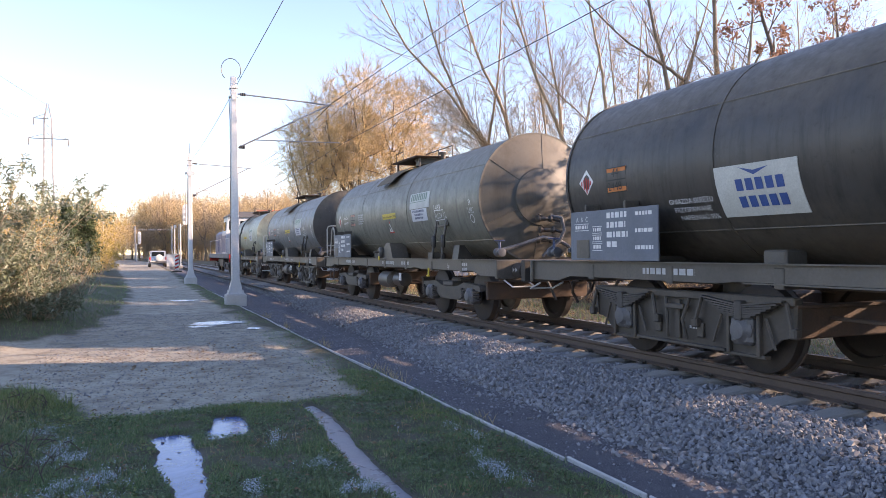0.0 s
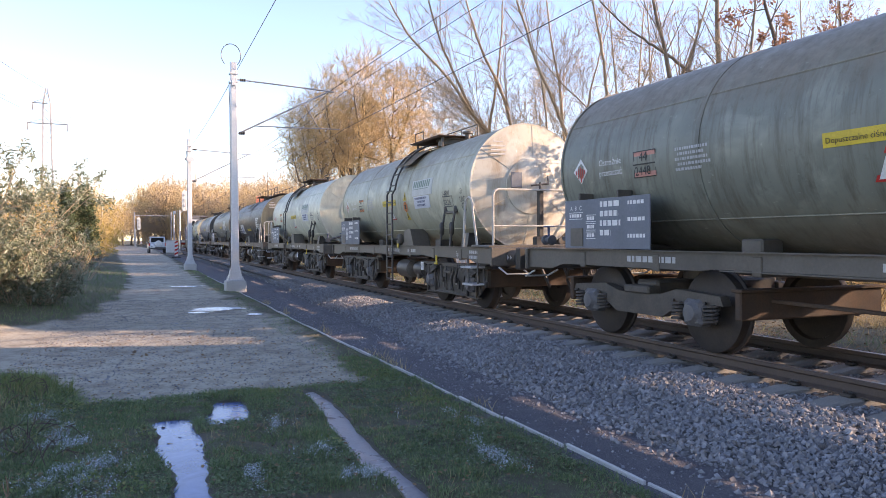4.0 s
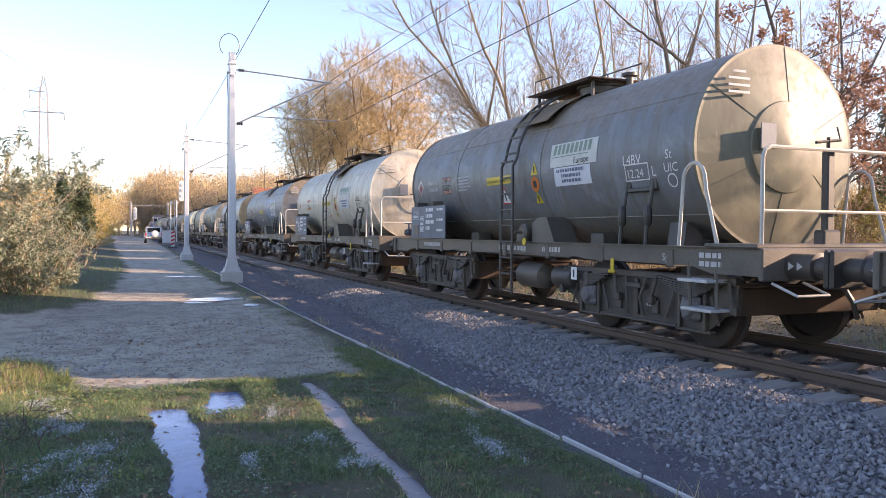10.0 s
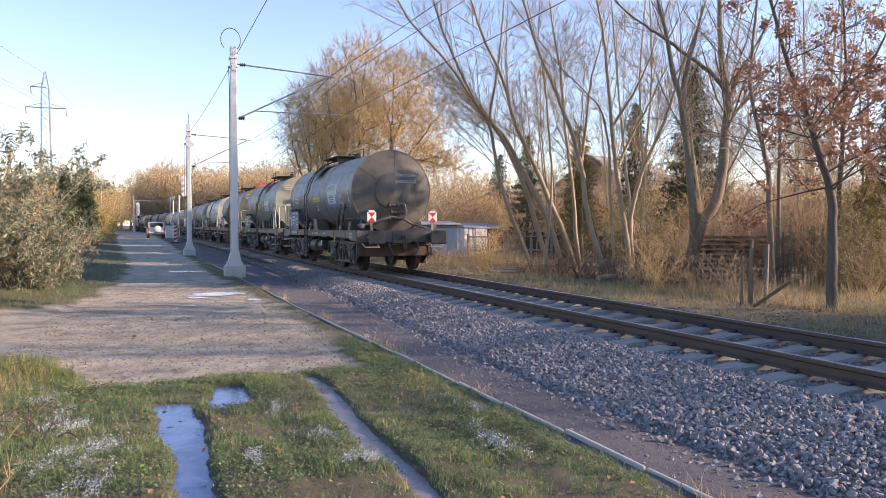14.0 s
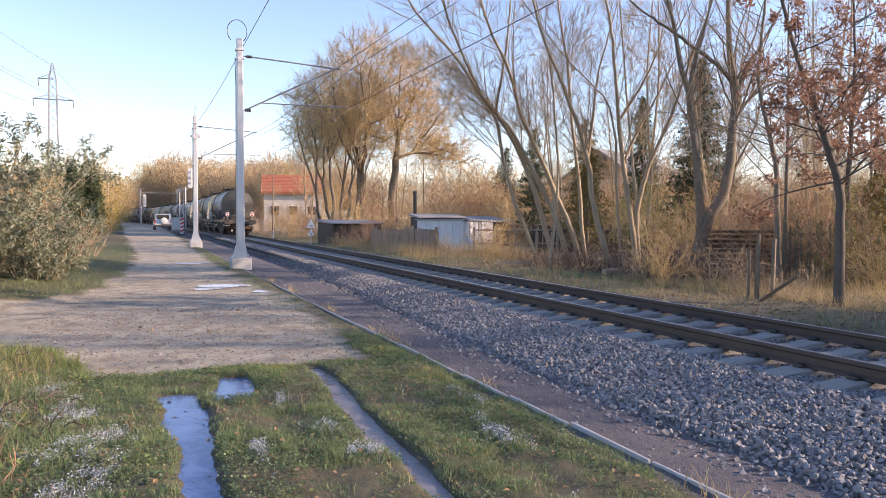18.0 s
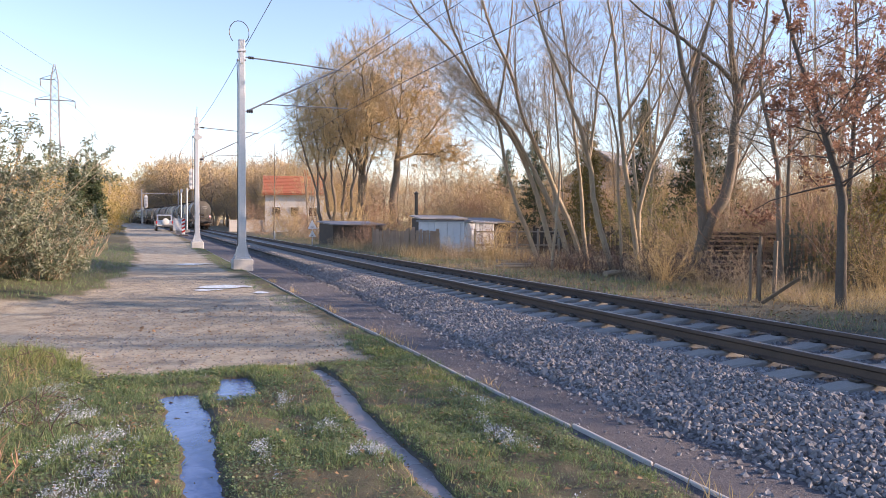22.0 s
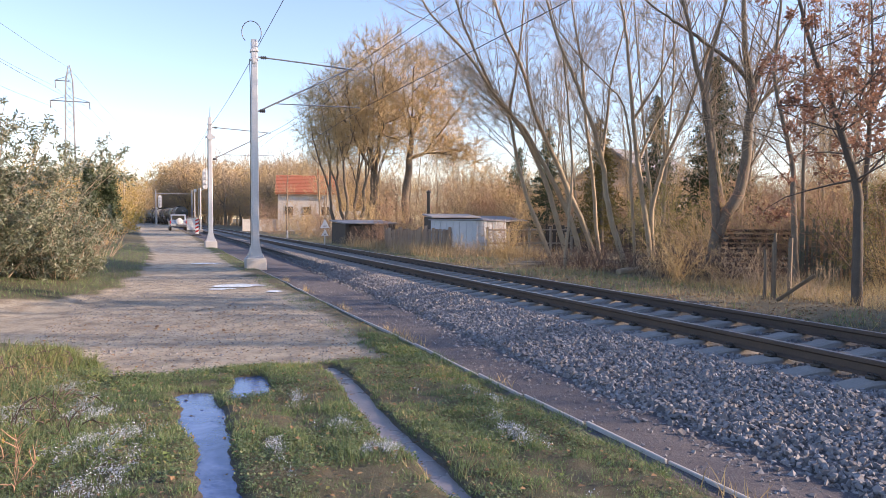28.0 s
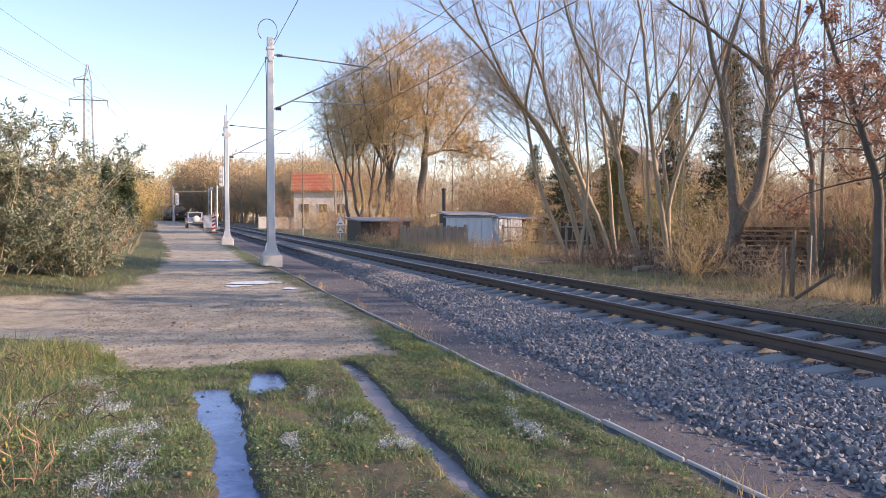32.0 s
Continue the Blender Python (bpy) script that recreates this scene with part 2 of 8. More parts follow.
M["orange"] = plain("orange_plate", (0.72, 0.20, 0.03))
M["plate_pink"] = plain("faded_red_plate", (0.62, 0.26, 0.20))
M["red"] = plain("red_paint", (0.62, 0.035, 0.025))
M["yellow"] = plain("yellow_paint", (0.70, 0.50, 0.03))
M["black_ink"] = plain("black_ink", (0.025, 0.025, 0.025), 0.6)
M["ink_grey"] = plain("dark_grey_ink", (0.06, 0.065, 0.08), 0.6)
M["ink_blue"] = plain("blue_grey_ink", (0.16, 0.18, 0.26), 0.6)
M["white_worn"] = surface("worn_white_lettering", (0.55, 0.55, 0.54), (0.36, 0.36, 0.36), 8, 70, 0.7)
M["board_blue"] = surface("blue_grey_board", (0.16, 0.18, 0.215), (0.13, 0.145, 0.165), 2, 40, 0.6)
M["board_white"] = surface("off_white_board", (0.62, 0.62, 0.57), (0.50, 0.50, 0.45), 4, 50, 0.6)
M["paper"] = surface("white_sheet", (0.66, 0.68, 0.72), (0.58, 0.60, 0.62), 3, 50, 0.6)
M["logo_green"] = plain("faded_green_print", (0.20, 0.30, 0.22), 0.6)
M["sticker_blue"] = plain("blue_print", (0.05, 0.11, 0.32), 0.5)
M["rail_cream"] = surface("pale_rail_paint", (0.60, 0.57, 0.50), (0.45, 0.42, 0.36), 6, 50, 0.6)
M["pipe_grey"] = surface("grey_pipe_paint", (0.13, 0.135, 0.145), (0.09, 0.09, 0.095), 4, 40, 0.55)
M["pipe_blue"] = plain("blue_valve_paint", (0.08, 0.12, 0.25))
M["wood_post"] = surface("pale_wood", (0.42, 0.33, 0.22), (0.30, 0.23, 0.15), 3, 40, 0.85)
M["loco_blue"] = surface("blue_loco_paint", (0.030, 0.075, 0.22), (0.024, 0.055, 0.16), 1.5, 30, 0.4)
M["loco_white"] = surface("white_loco_paint", (0.62, 0.63, 0.65), (0.50, 0.51, 0.53), 1.5, 30, 0.45)
M["loco_grey"] = surface("grey_loco_paint", (0.14, 0.145, 0.155), (0.10, 0.10, 0.11), 2, 30, 0.6)
M["glass_dark"] = plain("dark_window_glass", (0.02, 0.025, 0.03), 0.08)
M["galv_dark"] = surface("dull_galvanised_tube", (0.32, 0.33, 0.34), (0.42, 0.42, 0.43), 2, 25, 0.5, 0.4, 0.1)
M["concrete_pale"] = surface("pale_concrete", (0.50, 0.48, 0.45), (0.62, 0.60, 0.56), 3, 70, 0.9)
M["pylon"] = surface("grey_pylon_steel", (0.17, 0.18, 0.19), (0.23, 0.24, 0.25), 1, 10, 0.6)
M["hut_white"] = surface("white_hut_paint", (0.58, 0.60, 0.62), (0.74, 0.75, 0.75), 1.2, 25, 0.7)
M["hut_roof"] = surface("grey_felt_roof", (0.26, 0.26, 0.27), (0.40, 0.40, 0.40), 1.5, 25, 0.85)
M["plank_dark"] = surface("dark_weathered_planks", (0.075, 0.058, 0.045), (0.14, 0.11, 0.085), 2, 30, 0.9, vary=0.3)
M["plank_red"] = surface("rust_brown_planks", (0.42, 0.28, 0.19), (0.54, 0.39, 0.28), 2, 30, 0.9, vary=0.3)
M["plank_green"] = surface("green_grey_planks", (0.14, 0.145, 0.10), (0.23, 0.22, 0.16), 2, 30, 0.9, vary=0.3)
M["wood_pale"] = surface("silver_grey_wood", (0.30, 0.255, 0.20), (0.40, 0.35, 0.28), 2, 30, 0.9, vary=0.25)
M["house_white"] = surface("white_render", (0.64, 0.62, 0.58), (0.72, 0.70, 0.66), 0.6, 12, 0.9)
M["roof_red"] = surface("red_roof_tiles", (0.36, 0.105, 0.055), (0.46, 0.16, 0.08), 0.8, 12, 0.85)
M["car_silver"] = surface("silver_car_paint", (0.48, 0.49, 0.50), (0.52, 0.53, 0.54), 1, 10, 0.3, 0.4, 0.02)
M["leaf_tan"] = islands("tan_leaf", (0.30, 0.185, 0.085), (0.38, 0.25, 0.12), (0.22, 0.13, 0.07), 0.8, through=0.3)
M["ice_white"] = surface("white_ice", (0.62, 0.66, 0.72), (0.74, 0.77, 0.80), 5, 40, 0.25)


# ---- building ----
def bx(cx, cy, cz, sx, sy, sz, c=0.0):
    """A box by its middle and size, with its edges cut by c."""
    hx, hy, hz = sx / 2, sy / 2, sz / 2
    if c <= 0:
        v = [(cx + a * hx, cy + b * hy, cz + d * hz) for a in (-1, 1) for b in (-1, 1) for d in (-1, 1)]
        return v, [(0, 1, 3, 2), (4, 6, 7, 5), (0, 4, 5, 1), (2, 3, 7, 6), (0, 2, 6, 4), (1, 5, 7, 3)]
    c = min(c, hx * 0.9, hy * 0.9, hz * 0.9)
    v, at = [], {}
    for a in (-1, 1):
        for b in (-1, 1):
            for d in (-1, 1):
                for k, (ix, iy, iz) in enumerate(((0, c, c), (c, 0, c), (c, c, 0))):
                    at[a, b, d, k] = len(v)
                    v.append((cx + a * (hx - ix), cy + b * (hy - iy), cz + d * (hz - iz)))
    f = []
    s = (-1, 1)
    for a in s:
        q = [at[a, -1, -1, 0], at[a, 1, -1, 0], at[a, 1, 1, 0], at[a, -1, 1, 0]]
        f.append(tuple(q if a > 0 else q[::-1]))
        q = [at[-1, a, -1, 1], at[-1, a, 1, 1], at[1, a, 1, 1], at[1, a, -1, 1]]
        f.append(tuple(q if a > 0 else q[::-1]))
        q = [at[-1, -1, a, 2], at[1, -1, a, 2], at[1, 1, a, 2], at[-1, 1, a, 2]]
        f.append(tuple(q if a > 0 else q[::-1]))
    for a in s:
        for b in s:
            q = [at[a, b, -1, 0], at[a, b, -1, 1], at[a, b, 1, 1], at[a, b, 1, 0]]
            f.append(tuple(q if a * b > 0 else q[::-1]))
            q = [at[a, -1, b, 0], at[a, 1, b, 0], at[a, 1, b, 2], at[a, -1, b, 2]]
            f.append(tuple(q if a * b > 0 else q[::-1]))
            q = [at[-1, a, b, 1], at[-1, a, b, 2], at[1, a, b, 2], at[1, a, b, 1]]
            f.append(tuple(q if a * b > 0 else q[::-1]))
            for d in s:
                q = [at[a, b, d, 0], at[a, b, d, 1], at[a, b, d, 2]]
                f.append(tuple(q if a * b * d > 0 else q[::-1]))
    return v, f


def tube(points, radii, n=8, closed=True):
    """A round bar along points; radii one number or one a point."""
    p = [Vector(q) for q in points]
    r = radii if isinstance(radii, (list, tuple)) else [radii] * len(p)
    v, f = [], []
    side = None
    for i, q in enumerate(p):
        d = (p[min(i + 1, len(p) - 1)] - p[max(i - 1, 0)])
        d = d.normalized() if d.length > 1e-9 else Vector((0, 0, 1))
        if side is None:
            side = d.cross(Vector((0, 0, 1)) if abs(d.z) < 0.9 else Vector((1, 0, 0))).normalized()
        else:
            side = (side - d * side.dot(d)).normalized()
        up = d.cross(side)
        for k in range(n):
            a = 2 * math.pi * k / n
            v.append(tuple(q + (side * math.cos(a) + up * math.sin(a)) * r[i]))
    for i in range(len(p) - 1):
        for k in range(n):
            k2 = (k + 1) % n
            f.append((i * n + k, i * n + k2, (i + 1) * n + k2, (i + 1) * n + k))
    if closed:
        f.append(tuple(range(n))[::-1])
        f.append(tuple(range((len(p) - 1) * n, len(p) * n)))
    return v, f


def lathe(profile, middle, axis="y", n=24):
    """A turned body: profile of (radius, place along the axis), round the middle."""
    v, f = [], []
    for r, h in profile:
        for k in range(n):
            a = 2 * math.pi * k / n
            c, s = r * math.cos(a), r * math.sin(a)
            x, y, z = {"x": (h, c, s), "y": (c, h, s), "z": (c, s, h)}[axis]
            v.append((middle[0] + x, middle[1] + y, middle[2] + z))
    for i in range(len(profile) - 1):
        for k in range(n):
            k2 = (k + 1) % n
            f.append((i * n + k, i * n + k2, (i + 1) * n + k2, (i + 1) * n + k))
    if profile[0][0] > 1e-6:
        f.append(tuple(range(n)))
    if profile[-1][0] > 1e-6:
        f.append(tuple(range((len(profile) - 1) * n, len(profile) * n)))
    return v, f


def plate(outline, axis, a, b):
    """A flat plate: outline in the two other axes (in x, y, z order), from a to b along the axis."""
    n = len(outline)

    def at(u, w, h):
        return {"x": (h, u, w), "y": (u, h, w), "z": (u, w, h)}[axis]

    v = [at(u, w, a) for u, w in outline] + [at(u, w, b) for u, w in outline]
    f = [(i, (i + 1) % n, n + (i + 1) % n, n + i) for i in range(n)]
    return v, f + [tuple(range(n))[::-1], tuple(range(n, 2 * n))]


def mesh_of(name, pieces, material, smooth=35.0):
    v, f = [], []
    for pv, pf in pieces:
        k = len(v)
        v += list(pv)
        f += [tuple(i + k for i in q) for q in pf]
    me = bpy.data.meshes.new(name)
    me.from_pydata(v, [], f)
    bm = bmesh.new()
    bm.from_mesh(me)
    bmesh.ops.recalc_face_normals(bm, faces=bm.faces)
    bm.to_mesh(me)
    bm.free()
    for m in material if isinstance(material, (list, tuple)) else [material]:
        me.materials.append(m)
    if smooth:
        me.shade_smooth()
        me.set_sharp_from_angle(angle=radians(smooth))
    return me


def raw_mesh(name, verts, faces, material, smooth=False):
    """A large mesh out of arrays: verts (n, 3), faces (m, 3) or (m, 4)."""
    me = bpy.data.meshes.new(name)
    verts, faces = np.asarray(verts, dtype=np.float32), np.asarray(faces, dtype=np.int32)
    me.vertices.add(len(verts))
    me.vertices.foreach_set("co", verts.ravel())
    m, k = faces.shape
    me.loops.add(m * k)
    me.loops.foreach_set("vertex_index", faces.ravel())
    me.polygons.add(m)
    me.polygons.foreach_set("loop_start", np.arange(0, m * k, k, dtype=np.int32))
    me.polygons.foreach_set("use_smooth", np.full(m, smooth, dtype=bool))
    me.materials.append(material)
    me.update(calc_edges=True)
    me.validate()
    return me


MESHES = {}


def shared(key, make):
    """One mesh for all pieces that are alike."""
    if key not in MESHES:
        MESHES[key] = make()
    return MESHES[key]


def part(name, pieces, material, parent=None, label="", smooth=35.0, m=None):
    """Links pieces (or a mesh) as one object under a thing or a part."""
    me = pieces if isinstance(pieces, bpy.types.Mesh) else mesh_of(name, pieces, material, smooth)
    ob = new(name, me)
    if parent is not None:
        ob.parent = parent
    if m is not None:
        ob.matrix_basis = m
    return tagged(ob, label)


def thing(name, label, category, group="", m=None, kind=""):
    ob = new(name)
    if m is not None:
        ob.matrix_basis = m
    return tagged(ob, label, category, group, kind)


def scatter(rng, verts, faces, places, turns, sizes, jitter=0.0):
    """Copies of one small piece joined into arrays. turns: (n, 3, 3)."""
    base = np.asarray(verts)
    n, k = len(places), len(base)
    pts = np.repeat(base[None], n, 0)
    if jitter:
        pts = pts * (1 + rng.uniform(-jitter, jitter, (n, k, 1)))
    pts = pts * np.asarray(sizes).reshape(n, 1, -1)
    pts = np.einsum("nij,nkj->nki", turns, pts) + np.asarray(places)[:, None, :]
    fs = (np.asarray(faces)[None] + (np.arange(n) * k)[:, None, None]).reshape(-1, len(faces[0]))
    return pts.reshape(-1, 3), fs


def random_turns(rng, n, tilt=None):
    """Random rotations; tilt: how far the z axis leans at most (radians), None for any way."""
    if tilt is None:
        q = rng.normal(size=(n, 4))
        q /= np.linalg.norm(q, axis=1)[:, None]
        w, x, y, z = q.T
    else:
        yaw, lean, way = rng.uniform(0, 2 * np.pi, n), rng.uniform(0, tilt, n), rng.uniform(0, 2 * np.pi, n)
        w1, z1 = np.cos(yaw / 2), np.sin(yaw / 2)
        w2, x2, y2 = np.cos(lean / 2), np.sin(lean / 2) * np.cos(way), np.sin(lean / 2) * np.sin(way)
        w, x, y, z = w2 * w1, x2 * w1 + y2 * z1, y2 * w1 - x2 * z1, w2 * z1
    return np.stack([np.stack([1 - 2 * (y * y + z * z), 2 * (x * y - w * z), 2 * (x * z + w * y)], -1),
                     np.stack([2 * (x * y + w * z), 1 - 2 * (x * x + z * z), 2 * (y * z - w * x)], -1),
                     np.stack([2 * (x * z - w * y), 2 * (y * z + w * x), 1 - 2 * (x * x + y * y)], -1)], 1)


ICO = (1 + 5 ** 0.5) / 2
ICO_V = np.array([(-1, ICO, 0), (1, ICO, 0), (-1, -ICO, 0), (1, -ICO, 0), (0, -1, ICO), (0, 1, ICO), (0, -1, -ICO), (0, 1, -ICO),
                  (ICO, 0, -1), (ICO, 0, 1), (-ICO, 0, -1), (-ICO, 0, 1)]) / 1.9
ICO_F = [(0, 11, 5), (0, 5, 1), (0, 1, 7), (0, 7, 10), (0, 10, 11), (1, 5, 9), (5, 11, 4), (11, 10, 2), (10, 7, 6), (7, 1, 8),
         (3, 9, 4), (3, 4, 2), (3, 2, 6), (3, 6, 8), (3, 8, 9), (4, 9, 5), (2, 4, 11), (6, 2, 10), (8, 6, 7), (9, 8, 1)]
CUBE_V = np.array([(a, b, c) for a in (-1, 1) for b in (-1, 1) for c in (-1, 1)]) * 0.72
CUBE_F = [(0, 1, 3, 2), (4, 6, 7, 5), (0, 4, 5, 1), (2, 3, 7, 6), (0, 2, 6, 4), (1, 5, 7, 3)]
LEAF_V = np.array([(0, 0, 0), (0.22, 0.45, 0.05), (0, 1, 0), (-0.22, 0.45, 0.05)])
LEAF_F = [(0, 1, 2, 3)]
BLADE_V = np.array([(-0.5, 0, 0), (0.5, 0, 0), (0.3, 0.12, 0.55), (-0.3, 0.12, 0.55), (0, 0.38, 1.0), (0, 0.38, 1.0)])
BLADE_F = [(0, 1, 2, 3), (3, 2, 4, 5)]


# ---- ground and track ----
MID, RAIL_TOP, BEND, RADIUS = 6.80, 0.36, 85.0, 1000.0


def on_track(s, off=0.0, z=0.0):
    """A place s metres along the track and off metres to its right, and its heading in degrees to the left."""
    if s <= BEND:
        return Vector((MID + off, s, z)), 0.0
    a = (s - BEND) / RADIUS
    return Vector((MID - RADIUS + (RADIUS + off) * math.cos(a), BEND + (RADIUS + off) * math.sin(a), z)), math.degrees(a)


def toe(y):
    return float(np.interp(y, [0, 8, 12, 18, 25, 33, 60], [3.84, 3.90, 4.15, 4.5, 4.85, 5.15, 5.15]))


def road_left(y):
    return np.interp(y, [8.0, 8.6, 9.6, 10.2, 11.0, 14.5, 16.0, 19, 27, 36, 66, 100, 135, 200, 320], [-0.5, -0.6, -0.9, -1.2, -4.5, -5.0, -1.7, -0.9, -0.35, -0.3, -1.3, -2.1, -3.2, -7, -20])


def road_right(y):
    return np.interp(y, [8.0, 9.4, 10.5, 14, 18, 24, 36, 60, 100, 135, 180, 230, 320], [2.5, 2.6, 2.75, 2.9, 2.65, 2.5, 2.55, 2.7, 2.6, 2.4, 0.0, -3, -14])


def ruts(x, y, w):
    """Depth of the wheel ruts in the wet grass, with ragged sides."""
    d = np.zeros_like(x)
    a = 0.32 + 0.04 * np.sin(y * 1.3 + 0.6) + w * 0.05
    d += 0.085 * np.exp(-((x - a) / (0.145 + 0.03 * np.sin(y * 2.1) + 0.014 * np.sin(y * 9.0) + 0.010 * np.sin(y * 23.0))) ** 4) * (1 / (1 + np.exp(np.clip((y - 7.28) * 14, -50, 50))))
    d += 0.08 * np.exp(-((x - 0.85 - w * 0.09) / 0.16) ** 4 - ((y - 7.45) / 0.46) ** 4)
    b = 1.68 + 0.028 * (y - 5.5) + 0.03 * np.sin(y * 1.9)
    d += 0.085 * np.exp(-((x - b - w * 0.04) / (0.085 + 0.02 * np.sin(y * 1.1 + 1))) ** 4) * (1 / (1 + np.exp(np.clip((y - 8.15) * 16, -50, 50))))
    c = 2.32 - 0.02 * (y - 5)
    d += 0.026 * np.exp(-((x - c - w * 0.08) / 0.16) ** 2) * np.exp(-((y - 5.4) / 2.0) ** 4)
    d += 0.02 * np.exp(-((x - 1.05 - w * 0.06) / 0.12) ** 2) * np.exp(-((y - 4.9) / 1.5) ** 4)
    return d


def wobble(x, y, scale, seed=0):
    """Smooth made-up relief from a few crossed waves."""
    r = np.random.RandomState(seed)
    out = np.zeros_like(x)
    for _ in range(9):
        a, p, k = r.uniform(0, 2 * np.pi), r.uniform(0, 2 * np.pi), scale * r.uniform(0.5, 2.0)
        out += np.sin((x * np.cos(a) + y * np.sin(a)) * k + p)
    return out / 4.0


def spread(stops):
    """Grid lines: (from, step) pairs, and the end."""
    out = []
    for (a, step), (b, _) in zip(stops, stops[1:]):
        n = max(1, int(round((b - a) / step)))
        out += [a + (b - a) * i / n for i in range(n)]
    return np.array(out + [stops[-1][0]])


def ground_height(x, y):
    near = np.clip((12 - y) / 2.5, 0, 1)
    inside = np.clip((x - road_left(y)) / 0.35, 0, 1) * np.clip((road_right(y) - x) / 0.3, 0, 1) * np.clip((y - 8.1) / 0.3, 0, 1)
    w = wobble(x, y, 7.0, 3)
    h = 0.016 * wobble(x, y, 1.1, 1) + (0.012 * w + 0.008 * wobble(x, y, 19.0, 2)) * (1 - inside) * near + 0.004 * wobble(x, y, 12.0, 5) * inside
    h = h - ruts(x, y, w * 0.5) * np.where(x < 2.9, 1, 0)
    h = h + 0.03 * (1 - inside) * np.where((x < 2.9) & (x > -8), 1, 0)
    h = h + 0.45 * np.clip((-1.2 - x + road_left(y) * 0.35 + 0.7) / 5.0, 0, 1)
    h = h + np.interp(y, [16, 42, 62, 85], [0, 0.06, 0.24, 0.30]) * np.clip((3.6 - x) / 1.2, 0, 1)
    track = np.clip(1 - np.abs(x - MID) / 2.75, 0, 1)
    h = np.where(x > 3.0, 0.006 * wobble(x, y, 9.0, 8) + np.where(x < 3.6, np.interp(y, [16, 42, 62, 85], [0, 0.06, 0.24, 0.30]) * np.clip((3.6 - x) / 1.2, 0, 1), 0), h) - 0.15 * np.clip(track * 2, 0, 1)
    h = np.where(x > 9.3, 0.03 * wobble(x, y, 1.6, 9) + 0.01, h)
    return h * np.clip((400 - np.hypot(x, y)) / 200, 0, 1)


gx = spread([(-2500, 400), (-500, 60), (-80, 8), (-16, 1.0), (-5, 0.2), (-2.2, 0.055), (3.06, 0.12), (5, 0.6), (9, 0.4), (20, 1.5), (40, 8), (120, 40), (500, 400), (2500, 1)])
gy = spread([(-2500, 400), (-100, 20), (-20, 2), (0, 0.5), (2.6, 0.055), (9.2, 0.11), (16, 0.25), (40, 0.8), (90, 3), (240, 12), (500, 100), (1200, 400), (2500, 1)])
GX, GY = np.meshgrid(gx, gy)
GZ = ground_height(GX, GY)
nx, ny = len(gx), len(gy)
cell = (np.arange(ny - 1)[:, None] * nx + np.arange(nx - 1)[None]).ravel()
ground_mesh = raw_mesh("ground", np.stack([GX.ravel(), GY.ravel(), GZ.ravel()], 1), np.stack([cell, cell + 1, cell + nx + 1, cell + nx], 1), None, True)
edge = 0.16 * wobble(GX, GY, 3.0, 11) + 0.07 * wobble(GX, GY, 14.0, 12)
is_road = np.clip((GX - road_left(GY) + edge) / 0.25, 0, 1) * np.clip((road_right(GY) - GX + edge) / 0.25, 0, 1) * np.clip((GY - 8.25 + edge - 0.28 * np.clip(GX - 1.9, 0, 2)) / 0.2, 0, 1)
is_cinder = np.clip((GX - 3.0) / 0.05, 0, 1) * np.clip((10.0 - GX) / 0.4, 0, 1)
is_wood = np.clip((GX - 9.8 + edge) / 0.4, 0, 1)
is_mud = np.clip(ruts(GX, GY, wobble(GX, GY, 7.0, 3) * 0.5) * 16, 0, 1) * np.where(GX < 2.9, 1, 0)
for key, values in (("road", is_road), ("cinder", is_cinder), ("wood", is_wood), ("mud", is_mud)):
    ground_mesh.attributes.new(key, "FLOAT", "POINT").data.foreach_set("value", values.astype(np.float32).ravel())


def ground_material():
    n = Nodes("ground")
    v = n.coords(world=True)
    big, mid, fine, grit = n.noise(0.35, 6, 0.6, v), n.noise(2.4, 6, 0.65, v), n.noise(16, 5, 0.7, v), n.noise(75, 3, 0.7, v)

    def mask(key):
        return n.add("ShaderNodeAttribute", attribute=key).outputs["Fac"]

    soil = n.mix(n.ramp(mid, 0.35, 0.65), (0.072, 0.080, 0.040), (0.120, 0.102, 0.060))
    soil = n.mix(n.ramp(fine, 0.4, 0.75, 0, 0.6), soil, (0.045, 0.035, 0.022))
    road = n.mix(n.ramp(big, 0.35, 0.65), (0.33, 0.295, 0.225), (0.44, 0.395, 0.305))
    road = n.mix(n.ramp(mid, 0.46, 0.66, 0, 0.75), road, (0.155, 0.125, 0.092))
    road = n.mix(n.ramp(grit, 0.55, 0.75, 0, 0.6), road, (0.42, 0.39, 0.35))
    road = n.mix(n.ramp(fine, 0.52, 0.72, 0, 0.8), road, (0.11, 0.09, 0.07))
    cinder = n.mix(n.ramp(mid, 0.35, 0.65), (0.064, 0.061, 0.071), (0.105, 0.098, 0.108))
    cinder = n.mix(n.ramp(n.noise(130, 3, 0.7, v), 0.5, 0.62, 0, 0.7), cinder, (0.21, 0.195, 0.195))
    cinder = n.mix(n.ramp(grit, 0.55, 0.68, 0, 0.8), cinder, (0.05, 0.042, 0.04))
    wood = n.mix(n.ramp(mid, 0.3, 0.7), (0.12, 0.108, 0.062), (0.215, 0.185, 0.115))
    wood = n.mix(n.ramp(fine, 0.45, 0.7, 0, 0.6), wood, (0.075, 0.055, 0.038))
    col = n.mix(mask("road"), soil, road)
    col = n.mix(mask("mud"), col, (0.060, 0.048, 0.036))
    col = n.mix(mask("cinder"), col, cinder)
    col = n.mix(mask("wood"), col, wood)
    n.bump(n.math("ADD", n.math("MULTIPLY", fine, 1.0), n.math("MULTIPLY", grit, 0.6)), 0.8, 0.02)
    return n.finish(col, n.ramp(mask("mud"), 0, 1, 0.92, 0.5))


